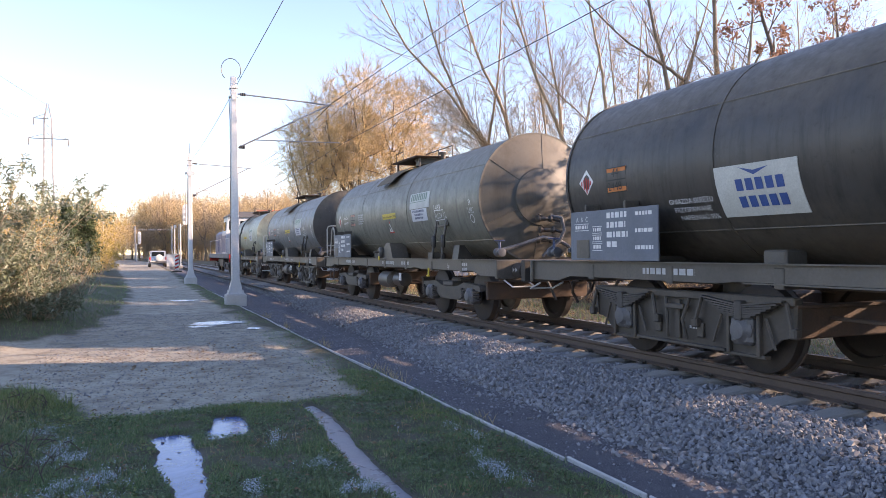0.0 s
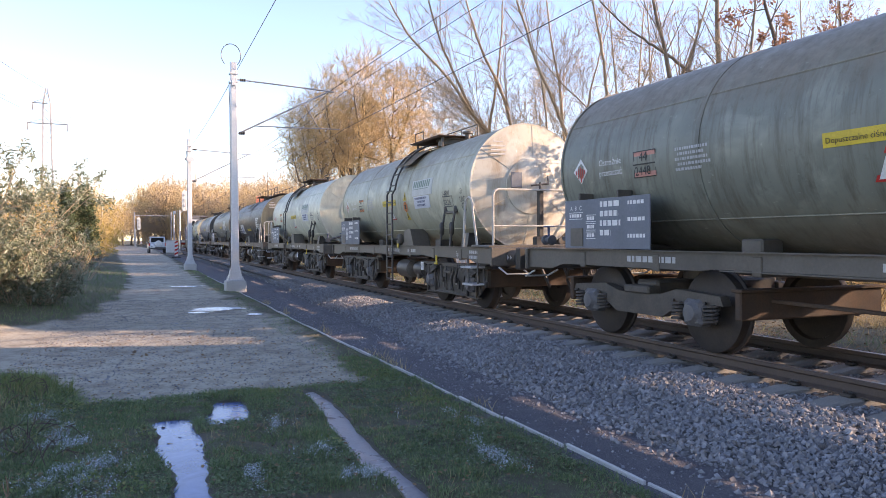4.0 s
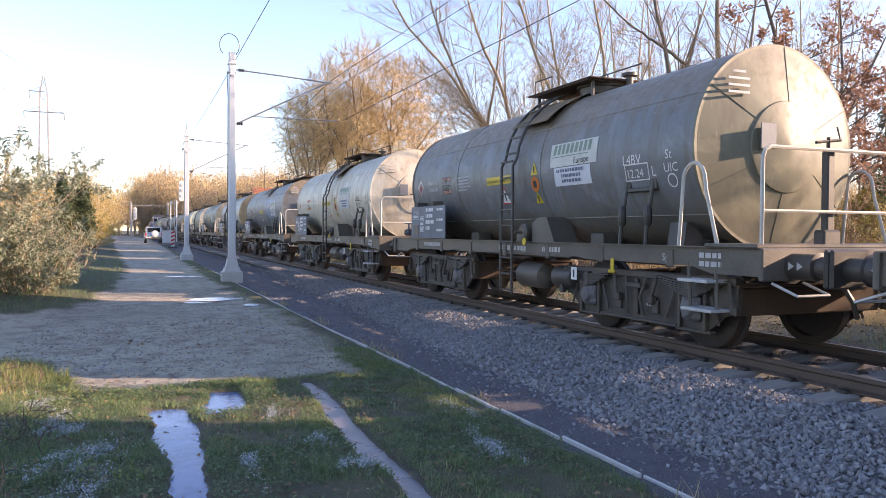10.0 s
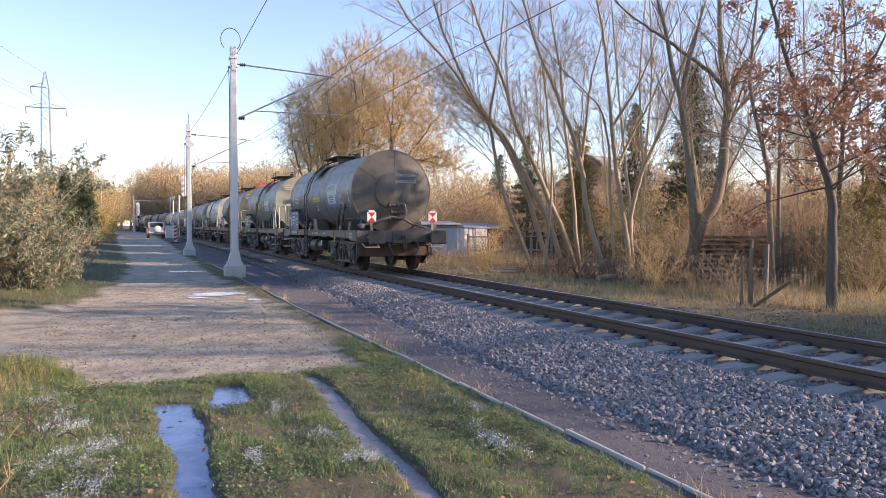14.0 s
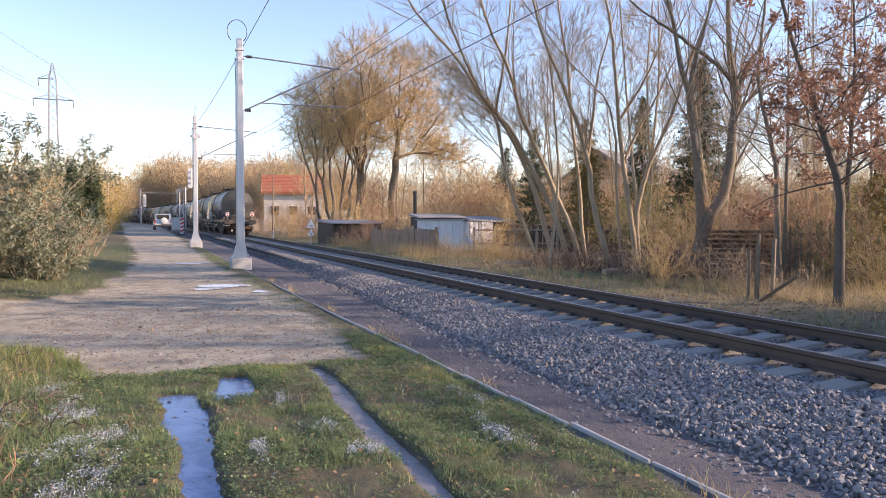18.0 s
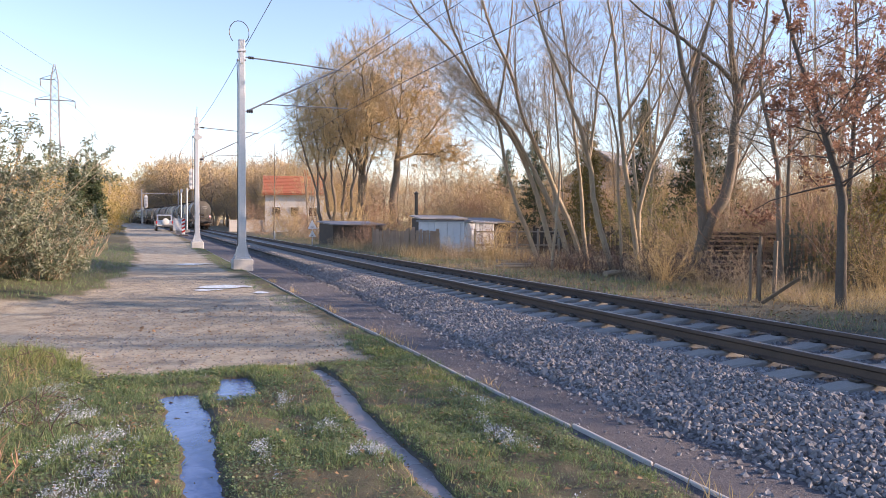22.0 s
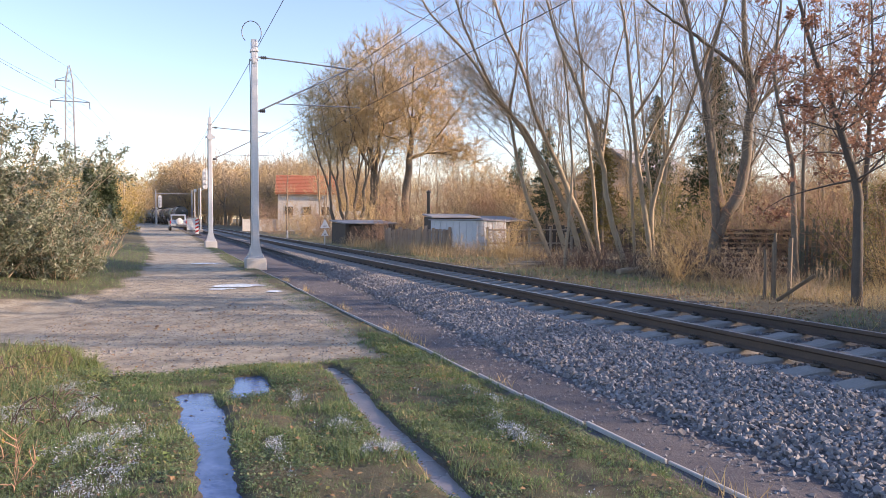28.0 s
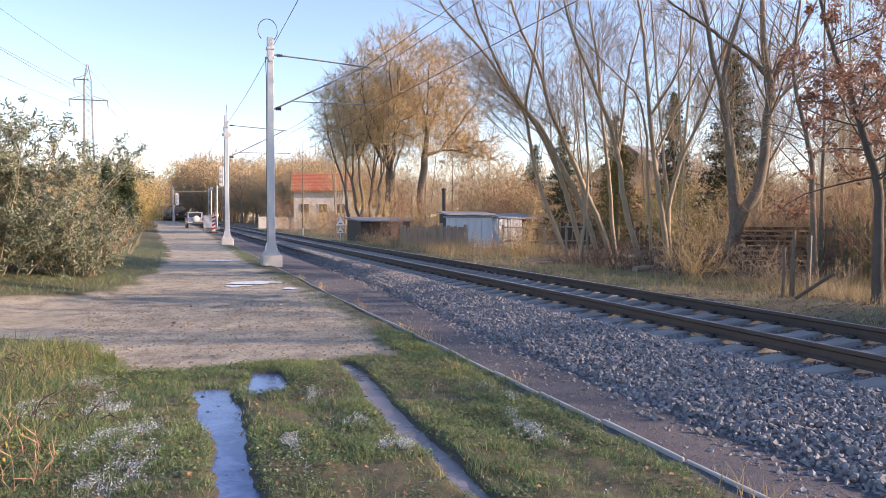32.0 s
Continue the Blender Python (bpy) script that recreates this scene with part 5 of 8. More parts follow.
def dressed(key, w, length, platform_rear, leaf, seed):
    half = length / 2
    rear, front = (1.67, 1.47) if platform_rear else (1.47, 1.67)
    y0, y1 = -half + rear, half - front
    yl = -0.25 if platform_rear else 0.75
    if key in "IJN":
        repaint(w, yl - 0.35, yl - 1.25, -12, 24, PAINT["newer_blue"])
        repaint(w, -1.45, -3.0, -20, 20, PAINT["newer_blue"])
    number_board(w, y1, seed)
    hazard_signs(w, y1, "orange" if key in "DEFKJM" else "plate_pink", number=True, near=key == "D")
    if leaf and key not in "DB":
        ladder(w, yl)
    roof_gear(w, yl - 0.15, seed, long=key in "DGJ")
    side_gear(w, yl, seed, leaf)
    markings(w, key, y0, y1, yl, platform_rear)
    end_gear(w, half, y0, -1, platform_rear, seed)
    end_gear(w, half, y1, 1, not platform_rear, seed)
    if key in "DGJ":
        for sx in (0.30, 0.62):
            part("end_ladder", [tube([(sx, y0 - 0.30, 1.2), (sx, y0 - 0.30, TANK_Z + 0.9), (sx, y0 - 0.12, TANK_Z + 1.02)], 0.02, 6)], M["steel_black"], w)
        for k in range(8):
            part("rung", [bx(0.46, y0 - 0.30, 1.35 + 0.24 * k, 0.34, 0.025, 0.025, 0.005)], M["steel_black"], w)
    if key == "D":
        round_patch(w, "logo_board", 2.50, 1.42, -33, -6, M["board_white"], 0.008, "white board with a dark blue emblem", 6)
        for row, (h, n) in enumerate(((0.02, 5), (-0.16, 5))):
            for k in range(n):
                u = 0.24 + 0.13 * k
                sign_shape(w, "logo_block", [(u, h), (u + 0.095, h), (u + 0.095, h + 0.12), (u, h + 0.12)], 2.46, -20, "sticker_blue", 0.012)
        sign_shape(w, "logo_bird", [(0.30, 0.26), (0.50, 0.17), (0.70, 0.24), (0.50, 0.215)], 2.46, -20, "sticker_blue", 0.012)
        for k, (text, a) in enumerate((("GNIAZDA SKR\u0118TU", -23), ("PRZYSPAWANE", -28), ("NAPE\u0141NIA\u0106 95%", -33))):
            write(w, text, 0.085, 3.30 - 0.05 * k, a)
        round_patch(w, "pressure_strip", 0.15, -1.05, -25, -19, M["yellow"], 0.006, "yellow strip with dark lettering", 3)
        write(w, "Dopuszczalne ci\u015bnienie 0,3 MPa", 0.085, 0.10, -23.4, "black_ink", 0.010)
        for k in range(6):
            bars_round(w, -3.2, 2 - 5 * k, 0.95 - 0.15 * (k % 3), 0.085, 130 + k)
    if key == "N":
        for sx in (-0.80, 0.98):
            yy = -half + 0.745
            t = part("tail_board", [bx(sx, yy + 0.015, 1.51, 0.26, 0.025, 0.27, 0.01), bx(sx, yy + 0.015, 1.67, 0.17, 0.02, 0.05, 0.01)], M["white"], w, "white tail board with two red triangles")
            part("red_triangle", [([(sx - 0.11, yy, 1.635), (sx + 0.11, yy, 1.635), (sx, yy, 1.51)], [(0, 1, 2)])], M["red"], t, smooth=0)
            part("red_triangle", [([(sx - 0.11, yy, 1.385), (sx + 0.11, yy, 1.385), (sx, yy, 1.51)], [(0, 2, 1)])], M["red"], t, smooth=0)
            part("board_post", [bx(sx, yy + 0.04, 1.26, 0.07, 0.02, 0.40, 0.006)], M["wood_post"], t)
        v, f = letters("Ostro\u017cnie", 0.15)
        part("lettering", [([(0.05 + u, y0 - 0.27 + 0.17 * math.hypot(u + 0.05, h + 0.42), TANK_Z + 0.42 + h) for u, h, _ in v], f)], M["white_worn"], w, smooth=0)
        v, f = letters("przetacza\u0107", 0.15)
        part("lettering", [([(0.05 + u, y0 - 0.27 + 0.17 * math.hypot(u + 0.05, h + 0.24), TANK_Z + 0.24 + h) for u, h, _ in v], f)], M["white_worn"], w, smooth=0)


WAGONS = []
TRAIN_AT, TRAIN_SPEED = 13.0, 9.54
# rear buffer's place along the track when the last one is at 9.5 m; paint; platform behind; leaf springs
TRAIN = [
    ("A", 160.7, 12.1, "stone_grey", "stone_grey", False, True, "grey-green tank wagon with a beige rear end"),
    ("B", 147.95, 12.7, "dark_blue", "black_brown", False, True, "dark blue-grey tank wagon with a brown rear end"),
    ("C", 134.6, 13.35, "grey_green", "end_black", False, False, "faded grey-green tank wagon on coil-spring bogies"),
    ("D", 120.9, 13.7, "black_brown", "end_dark", True, True, "sooty black tank wagon with a white logo board"),
    ("E", 108.75, 12.15, "light_grey", "light_grey", False, True, "light grey tank wagon with dirty seams"),
    ("F", 96.63, 12.1, "stone_grey", "cream", True, True, "stone-grey tank wagon with a cream rear end"),
    ("G", 83.2, 13.4, "dark_green", "dark_green", True, False, "dark grey-green tank wagon with roof walkway"),
    ("I", 70.78, 12.3, "blue_grey", "end_dark", False, True, "blue-grey tank wagon with a dusty grey rear end"),
    ("J", 57.63, 13.15, "dark_blue", "dark_blue", True, False, "dark blue-grey tank wagon on coil-spring bogies"),
    ("K", 45.43, 12.2, "cream", "cream", True, True, "cream-grey tank wagon with rust-brown runs"),
    ("L", 33.48, 11.95, "dark_blue", "end_dark", True, True, "dark blue tank wagon with a sooty dark rear end"),
    ("M", 21.43, 12.05, "dark_green", "stone_grey", True, True, "green-grey tank wagon with rain streaks"),
    ("N", 9.48, 11.95, "slate", "end_black", False, True, "slate-grey last tank wagon with two red and white tail boards"),
]
for key, place, length, paint, end_paint, platform, leaf, label in TRAIN:
    w = tank_wagon(key, length, paint, end_paint, platform, leaf, TANK_R, label)
    dressed(key, w, length, platform, leaf, 10 * len(WAGONS))
    WAGONS.append((key, w, place + length / 2, length))


# ---- locomotive ----
def locomotive():
    l = thing("diesel_locomotive", "blue and white diesel locomotive heading the train", "locomotive")
    L = 14.2
    h = L / 2
    part("frame", [bx(0, 0, 1.12, 2.7, L - 1.2, 0.32, 0.03)], M["loco_grey"], l)
    cab = part("cab", [plate([(-1.2, 1.28), (-1.2, 2.6), (-1.05, 3.75), (-0.6, 4.0), (0.6, 4.0), (1.05, 3.75), (1.2, 2.6), (1.2, 1.28)], "y", -h + 2.9, -h + 5.3)], M["loco_white"], l, "white and blue driver's cab")
    part("cab_roof", [plate([(-1.12, 3.78), (-0.62, 4.06), (0.62, 4.06), (1.12, 3.78), (1.12, 3.70), (-1.12, 3.70)], "y", -h + 2.75, -h + 5.45)], M["loco_grey"], cab)
    for sy, y in ((-1, -h + 2.895), (1, -h + 5.305)):
        for sx in (-0.72, 0, 0.72):
            part("cab_window", [bx(sx, y, 3.15, 0.55, 0.02, 0.6, 0.01)], M["glass_dark"], cab)
    for sx in (-1, 1):
        part("side_window", [bx(sx * 1.165, -h + 4.1, 3.1, 0.03, 1.3, 0.6, 0.01)], M["glass_dark"], cab)
        part("blue_panel", [bx(sx * 1.205, -h + 4.1, 1.95, 0.02, 2.38, 1.1, 0.005)], M["loco_blue"], cab)
    for y0, y1, z in ((-h + 0.9, -h + 2.88, 2.75), (-h + 5.32, h - 0.9, 2.95)):
        hood = part("hood", [plate([(-0.85, 1.28), (-0.85, z - 0.2), (-0.65, z), (0.65, z), (0.85, z - 0.2), (0.85, 1.28)], "y", y0, y1)], M["loco_blue"], l, "blue engine hood")
        for k in range(int((y1 - y0) / 1.0)):
            for sx in (-1, 1):
                part("hood_door", [bx(sx * 0.86, y0 + 0.5 + k, 2.0, 0.02, 0.86, 1.2, 0.006)], M["loco_blue"], hood)
    for sx in (-1, 1):
        for y0, y1 in ((-h + 0.65, -h + 2.8), (-h + 5.4, h - 0.65)):
            part("walk_rail", [tube([(sx * 1.28, y0, 2.25), (sx * 1.28, y1, 2.25)], 0.02, 5)] + [tube([(sx * 1.28, y0 + (y1 - y0) * q, 1.28), (sx * 1.28, y0 + (y1 - y0) * q, 2.25)], 0.018, 5) for q in (0, 0.5, 1)], M["white"], l)
    for sy in (-1, 1):
        part("buffer_beam", [bx(0, sy * (h - 0.62), 0.98, 2.6, 0.06, 0.5, 0.02)], M["red"], l, "red buffer beam")
        for sx in (-0.875, 0.875):
            part("buffer", [lathe([(0.13, sy * (h - 0.6)), (0.13, sy * (h - 0.2)), (0.24, sy * (h - 0.06)), (0.24, sy * h)], (sx, 0, 0.96), "y", 16)], M["steel_black"], l)
        for sx in (-0.6, 0.6):
            part("headlight", [lathe([(0.12, 0), (0.12, sy * 0.05), (0.0, sy * 0.06)], (sx, sy * (h - 0.9), 2.2), "y", 14)], M["board_white"], l)
    part("fuel_tank", [bx(0, 0, 0.66, 2.2, 2.6, 0.6, 0.08)], M["steel_black"], l)
    for y in (-3.35, 3.35):
        add_bogie(l, y, False)
    return l


WAGONS.append(("loco", locomotive(), 172.8 + 7.1, 14.2))


# ---- line posts, wires and signals ----
def line_post(x, y, top, foot, label, wheel):
    p = thing("overhead_line_post", label, "line post", "overhead line posts", pose(x, y, 0))
    part("foundation", [bx(0, 0, foot, 0.62, 0.62, 0.70, 0.03)], M["concrete_pale"], p, "pale concrete foundation block")
    f = foot + 0.35
    part("mast_foot", [plate([(-0.22, f), (0.22, f), (0.22, f + 0.03), (0.125, f + 0.45), (-0.125, f + 0.45), (-0.22, f + 0.03)], "y", -0.12, 0.12), bx(0, 0, f + 0.02, 0.50, 0.50, 0.04, 0.01)], M["galv"], p)
    for sx in (-0.21, 0.21):
        for sy in (-0.21, 0.21):
            part("anchor_bolt", [lathe([(0.03, 0), (0.03, 0.06), (0.015, 0.06), (0.015, 0.10)], (sx, sy, f + 0.03), "z", 8)], M["galv"], p)
    v = []
    for z, r in ((f + 0.02, 0.125), (top, 0.095)):
        v += [(a * r, b * r, z) for a, b in ((-0.75, -1), (0.75, -1), (1, -0.75), (1, 0.75), (0.75, 1), (-0.75, 1), (-1, 0.75), (-1, -0.75))]
    part("mast", [(v, [(i, (i + 1) % 8, 8 + (i + 1) % 8, 8 + i) for i in range(8)] + [tuple(range(8, 16))])], M["galv"], p)
    part("earth_cable", [tube([(-0.14, -0.02, f + 0.1), (-0.13, -0.02, 3), (-0.12, -0.02, top - 1.4), (-0.14, 0, top - 0.6)], 0.012, 5)], M["cable"], p)
    for z in (top - 0.35, top - 0.62):
        part("clamp_band", [bx(0, 0, z, 0.25, 0.25, 0.06, 0.01)], M["galv"], p)
    if not wheel:
        part("cable_loop", [tube([(0.18 - 0.30 + 0.30 * math.cos(a) + 0.05, 0, top + 0.22 + 0.36 * math.sin(a)) for a in np.linspace(-0.9, 4.0, 16)], 0.013, 5)], M["cable"], p)
    # bracket across the track
    arm = part("top_arm", [tube([(0.12, 0, top - 0.52), (1.6, 0, top - 0.60), (3.2, 0, top - 0.70)], 0.024, 7)], M["galv_dark"], p)
    part("insulator", [lathe([(0.03, 0), (0.06, 0.03), (0.03, 0.06), (0.06, 0.09), (0.03, 0.12), (0.06, 0.15), (0.03, 0.18)], (0.20, 0, top - 0.53), "x", 10)], M["cable"], arm)
    low = part("bracket_tube", [tube([(0.12, 0, top - 2.22), (1.5, 0, top - 1.50), (3.0, 0, top - 0.72)], 0.027, 8)], M["galv_dark"], p)
    part("insulator", [lathe([(0.035, 0), (0.07, 0.03), (0.035, 0.06), (0.07, 0.09), (0.035, 0.12), (0.07, 0.15), (0.035, 0.18)], (0.16, 0, top - 2.20), "x", 10)], M["cable"], low)
    part("drop_tube", [tube([(0.62, 0, top - 1.95), (3.4, 0, top - 1.92)], 0.018, 6)], M["galv_dark"], p)
    part("steady_arm", [tube([(2.2, 0, top - 1.12), (2.7, 0, top - 1.93)], 0.014, 5)], M["galv_dark"], p)
    if wheel:
        part("tension_wheel", [lathe([(0.04, -0.05), (0.17, -0.05), (0.14, 0), (0.17, 0.05), (0.04, 0.05)], (0.02, -0.18, top - 1.05), "y", 20)], M["galv"], p)
        part("wheel_bracket", [bx(0.02, -0.1, top - 1.05, 0.5, 0.1, 0.14, 0.02)], M["galv"], p)
        part("spike", [tube([(0, 0, top), (0.02, 0, top + 0.55)], 0.014, 5)], M["cable"], p)
        part("weight_rope", [tube([(-0.22, -0.18, top - 1.0), (-0.24, -0.16, 1.4)], 0.010, 5)], M["cable"], p)
    else:
        part("number_plate", [bx(0.0, -0.13, 5.15 + 1.4, 0.13, 0.02, 0.18, 0.004)], M["galv"], p)
    return p


line_post(2.93, 24.45, 7.2, 0.02, "tall pale galvanised overhead line post on concrete", False)
line_post(2.72, 41.97, 6.95, 0.05, "pale galvanised overhead line post with tensioning wheel", True)


def wire(name, label, pts, r, sag=0.0):
    full = []
    for a, b in zip(pts, pts[1:]):
        a, b = Vector(a), Vector(b)
        for i in range(10):
            u = i / 10
            full.append(tuple(a + (b - a) * u - Vector((0, 0, 4 * sag * u * (1 - u)))))
    ob = part(name, [tube(full + [tuple(pts[-1])], r, 4)], M["cable"])
    return tagged(ob, label, "overhead wire", "overhead wires")


def over(s, off, z):
    return tuple(on_track(s, off, z)[0])


wire("contact_wire", "thin contact wire over the track", [over(-40, -0.1, 5.35), over(24.45, -0.35, 5.28), over(42, 0.1, 5.2), over(85, -0.2, 5.3), over(130, 0.1, 5.3), over(200, 0, 5.3), over(300, 0, 5.3)], 0.009, 0.02)
wire("messenger_wire", "carrying wire over the track", [over(-40, -0.1, 6.75), over(24.45, -0.75, 6.55), over(42, -0.9, 6.3), over(85, -0.5, 6.6), over(130, 0, 6.6), over(200, 0, 6.6), over(300, 0, 6.6)], 0.009, 0.25)
wire("messenger_wire", "second carrying wire over the track", [over(-40, 0.15, 6.55), over(24.45, -0.45, 6.42), over(42, -0.6, 6.2), over(85, -0.3, 6.4), over(130, 0, 6.4)], 0.008, 0.2)
wire("feeder_wire", "feeder wire from post to post", [(3.05, -35, 8.6), (3.05, 24.4, 7.0), (2.74, 41.9, 6.5), (2.4, 85, 6.6), (-2.0, 150, 6.8)], 0.010, 0.15)


def signal(x, y, top, label):
    s = thing("railway_signal", label, "railway signal", "railway signals", pose(x, y, 0.25))
    part("mast", [tube([(0, 0, 0), (0, 0, top - 2.2)], 0.08, 10)], M["galv"], s)
    part("bracket", [tube([(0, 0, top - 2.6), (0.45, 0, top - 2.2)], 0.05, 7)], M["galv"], s)
    head = part("signal_head", [plate([(0.25, top - 2.1), (0.25, top - 0.25), (0.40, top), (0.70, top), (0.85, top - 0.25), (0.85, top - 2.1), (0.70, top - 2.3), (0.40, top - 2.3)], "y", -0.12, 0.12)], M["white"], s, "white rear of the signal screen")
    for k in range(3):
        part("lamp_housing", [bx(0.55, -0.2, top - 0.5 - 0.6 * k, 0.28, 0.18, 0.28, 0.03)], M["galv"], head)
    part("foot", [bx(0, 0, -0.1, 0.5, 0.5, 0.4, 0.03)], M["concrete"], s)
    part("ladder_rail", [tube([(-0.2, 0.15, 0), (-0.2, 0.1, top - 2.2)], 0.02, 5)], M["galv"], s)
    return s


signal(4.75, 90.0, 7.0, "tall railway signal with a white screen")
signal(0.2, 150.0, 5.6, "distant railway signal with a white screen")
pole = thing("cable_pole", "thin grey cable pole near the signal", "pole", "", pose(4.15, 90.5, 0.2))
part("shaft", [tube([(0, 0, -0.2), (0, 0, 4.6)], 0.06, 8)], M["galv"], pole)
part("top_box", [bx(0.05, 0, 4.55, 0.3, 0.25, 0.3, 0.03)], M["white"], pole)
for x, y, h in ((-4.0, 80.0, 6.8), (-3.9, 108.0, 7.2)):
    p = thing("wooden_pole", "weathered wooden pole with insulators", "pole", "wooden poles", pose(x, y, 0.3))
    part("shaft", [tube([(0, 0, -0.3), (0.02, 0, h)], [0.13, 0.10], 9)], M["bark"], p)
    part("crossbar", [bx(0, 0, h - 0.35, 1.1, 0.09, 0.09, 0.01)], M["bark"], p)
    for q in (-0.45, 0.45):
        part("insulator", [lathe([(0.02, 0), (0.05, 0.03), (0.05, 0.10), (0.02, 0.13)], (q, 0, h - 0.3), "z", 8)], M["white"], p)
wire("power_wire", "slack wire between the wooden poles", [(-4.4, 80, 6.7), (-4.3, 108, 7.1), (-6, 160, 7.2)], 0.012, 0.5)
far_mast = thing("far_line_post", "distant overhead line post with crossing beam", "line post", "", pose(*on_track(165, -3.6, 0.2)[0]))
part("mast", [bx(0, 0, 3.6, 0.25, 0.25, 7.2, 0.03)], M["galv_dark"], far_mast)
part("beam", [bx(3.4, 0, 6.4, 7.2, 0.14, 0.14, 0.02)], M["galv_dark"], far_mast)
part("mast", [bx(7.0, 0, 3.6, 0.25, 0.25, 7.2, 0.03)], M["galv_dark"], far_mast)

# lattice pylon
pylon = thing("power_pylon", "distant grey lattice power pylon", "pylon", "", pose(-20.6, 219.0, 0))
TOWER = [(0, 2.0), (8, 1.65), (16, 1.3), (23, 1.05), (31.5, 0.95), (37, 0.85), (41, 0.15)]
for a, b in ((-1, -1), (-1, 1), (1, -1), (1, 1)):
    part("leg", [tube([(a * r, b * r, z) for z, r in TOWER], 0.10, 4)], M["pylon"], pylon)
braces = []
zs = list(np.linspace(0, 40, 21))
for z0, z1 in zip(zs, zs[1:]):
    r0, r1 = (float(np.interp(z, [t[0] for t in TOWER], [t[1] for t in TOWER])) for z in (z0, z1))
    for a, b, c, d in ((-1, -1, 1, -1), (1, -1, 1, 1), (1, 1, -1, 1), (-1, 1, -1, -1)):
        braces += [tube([(a * r0, b * r0, z0), (c * r1, d * r1, z1)], 0.045, 3), tube([(c * r0, d * r0, z0), (a * r1, b * r1, z1)], 0.045, 3)]
tagged(part("lattice", braces, M["pylon"], pylon), kind="stuff")
for z, x0, x1 in ((31.8, -4.6, 4.8), (37.0, -3.4, 0.0)):
    part("cross_arm", [tube([(x0, 0, z), (x1, 0, z)], 0.13, 4), tube([(x0, 0, z), (-0.8 if x1 > 0 else -0.6, 0, z + 1.2)], 0.07, 4)] + ([tube([(x1, 0, z), (0.8, 0, z + 1.2)], 0.07, 4)] if x1 > 0 else []), M["pylon"], pylon)
for x, z in ((-4.5, 31.8), (4.7, 31.8), (-3.3, 37.0)):
    part("insulator_string", [tube([(x, 0, z), (x + 0.1, 0, z - 1.9)], 0.12, 6)], M["cable"], pylon)
for x, z in ((-25.1, 31.0), (-15.9, 31.0), (-23.9, 36.0), (-20.6, 41.0)):
    wire("high_voltage_wire", "high-voltage line on the pylon", [(x - 35, -60, z + 6), (x, 219, z - 0.6), (x + 30, 480, z - 4)], 0.035, 5.0)

# ---- huts, fences and house ----
hut = thing("metal_hut", "white sheet-metal hut with a flat roof", "hut", "", pose(15.45, 35.8, 0))
c, a, b = Vector((0, 0, 0)), Vector((-1.62, 2.54, 0)), Vector((2.42, 1.52, 0))
ang = math.degrees(math.atan2(b.y, b.x))
body = part("wall", [bx(1.43, 1.5, 0.77, 2.86, 3.0, 1.54, 0.01)], M["hut_white"], hut, m=pose(0, 0, 0, 0, 0, ang))
part("roof", [bx(1.43, 1.5, 1.58, 3.1, 3.25, 0.07, 0.01)], M["hut_roof"], hut, m=pose(0, 0, 0, 0, 1.5, ang))
for k in range(7):
    part("rib", [bx(0.2 + 0.42 * k, -0.012, 0.82, 0.05, 0.03, 1.6, 0.008)], M["hut_white"], hut, m=pose(0, 0, 0, 0, 0, ang))
for k in range(7):
    part("rib", [bx(-0.012, 0.25 + 0.42 * k, 0.82, 0.03, 0.05, 1.6, 0.008)], M["hut_white"], hut, m=pose(0, 0, 0, 0, 0, ang))
part("door", [bx(2.1, -0.03, 0.78, 0.8, 0.03, 1.5, 0.01)], M["hut_white"], hut, m=pose(0, 0, 0, 0, 0, ang))


def shed(x, y, turn, sx, sy, h, wall, roof, label, slope=4.0):
    s = thing("garden_shed", label, "shed", "garden sheds", pose(x, y, 0, 0, 0, turn))
    part("wall", [bx(0, 0, h / 2, sx, sy, h, 0.01)], M[wall], s)
    part("roof", [bx(0, 0, h + 0.06, sx + 0.3, sy + 0.3, 0.08, 0.01)], M[roof], s, m=pose(0, 0, 0, slope, 0, 0))
    part("door", [bx(sx * 0.2, -sy / 2 - 0.02, h * 0.45, 0.8, 0.04, h * 0.85, 0.01)], M["plank_dark"], s)
    for k in range(int(sx / 0.25)):
        part("board", [bx(-sx / 2 + 0.13 + 0.25 * k, -sy / 2 - 0.008, h / 2, 0.22, 0.016, h - 0.04, 0.004)], M[wall], s)
    return s


shed(12.6, 47.8, 8, 3.4, 2.4, 1.35, "plank_dark", "hut_roof", "dark board shed with a pale felt roof")
shed(16.2, 41.5, -6, 2.6, 2.2, 1.75, "plank_dark", "hut_roof", "dark board shed behind the white hut")
shed(19.4, 42.0, 10, 2.4, 2.2, 1.6, "plank_dark", "hut_roof", "dark board shed with a flat felt roof", 6)
stove = thing("stove_pipe", "dark stove pipe above the sheds", "pipe", "", pose(15.4, 43.0, 0))
part("flue", [tube([(0, 0, 0), (0, 0, 3.2)], 0.11, 9), lathe([(0.16, 3.2), (0.16, 3.26), (0.02, 3.36)], (0, 0, 0), "z", 10)], M["steel_black"], stove)


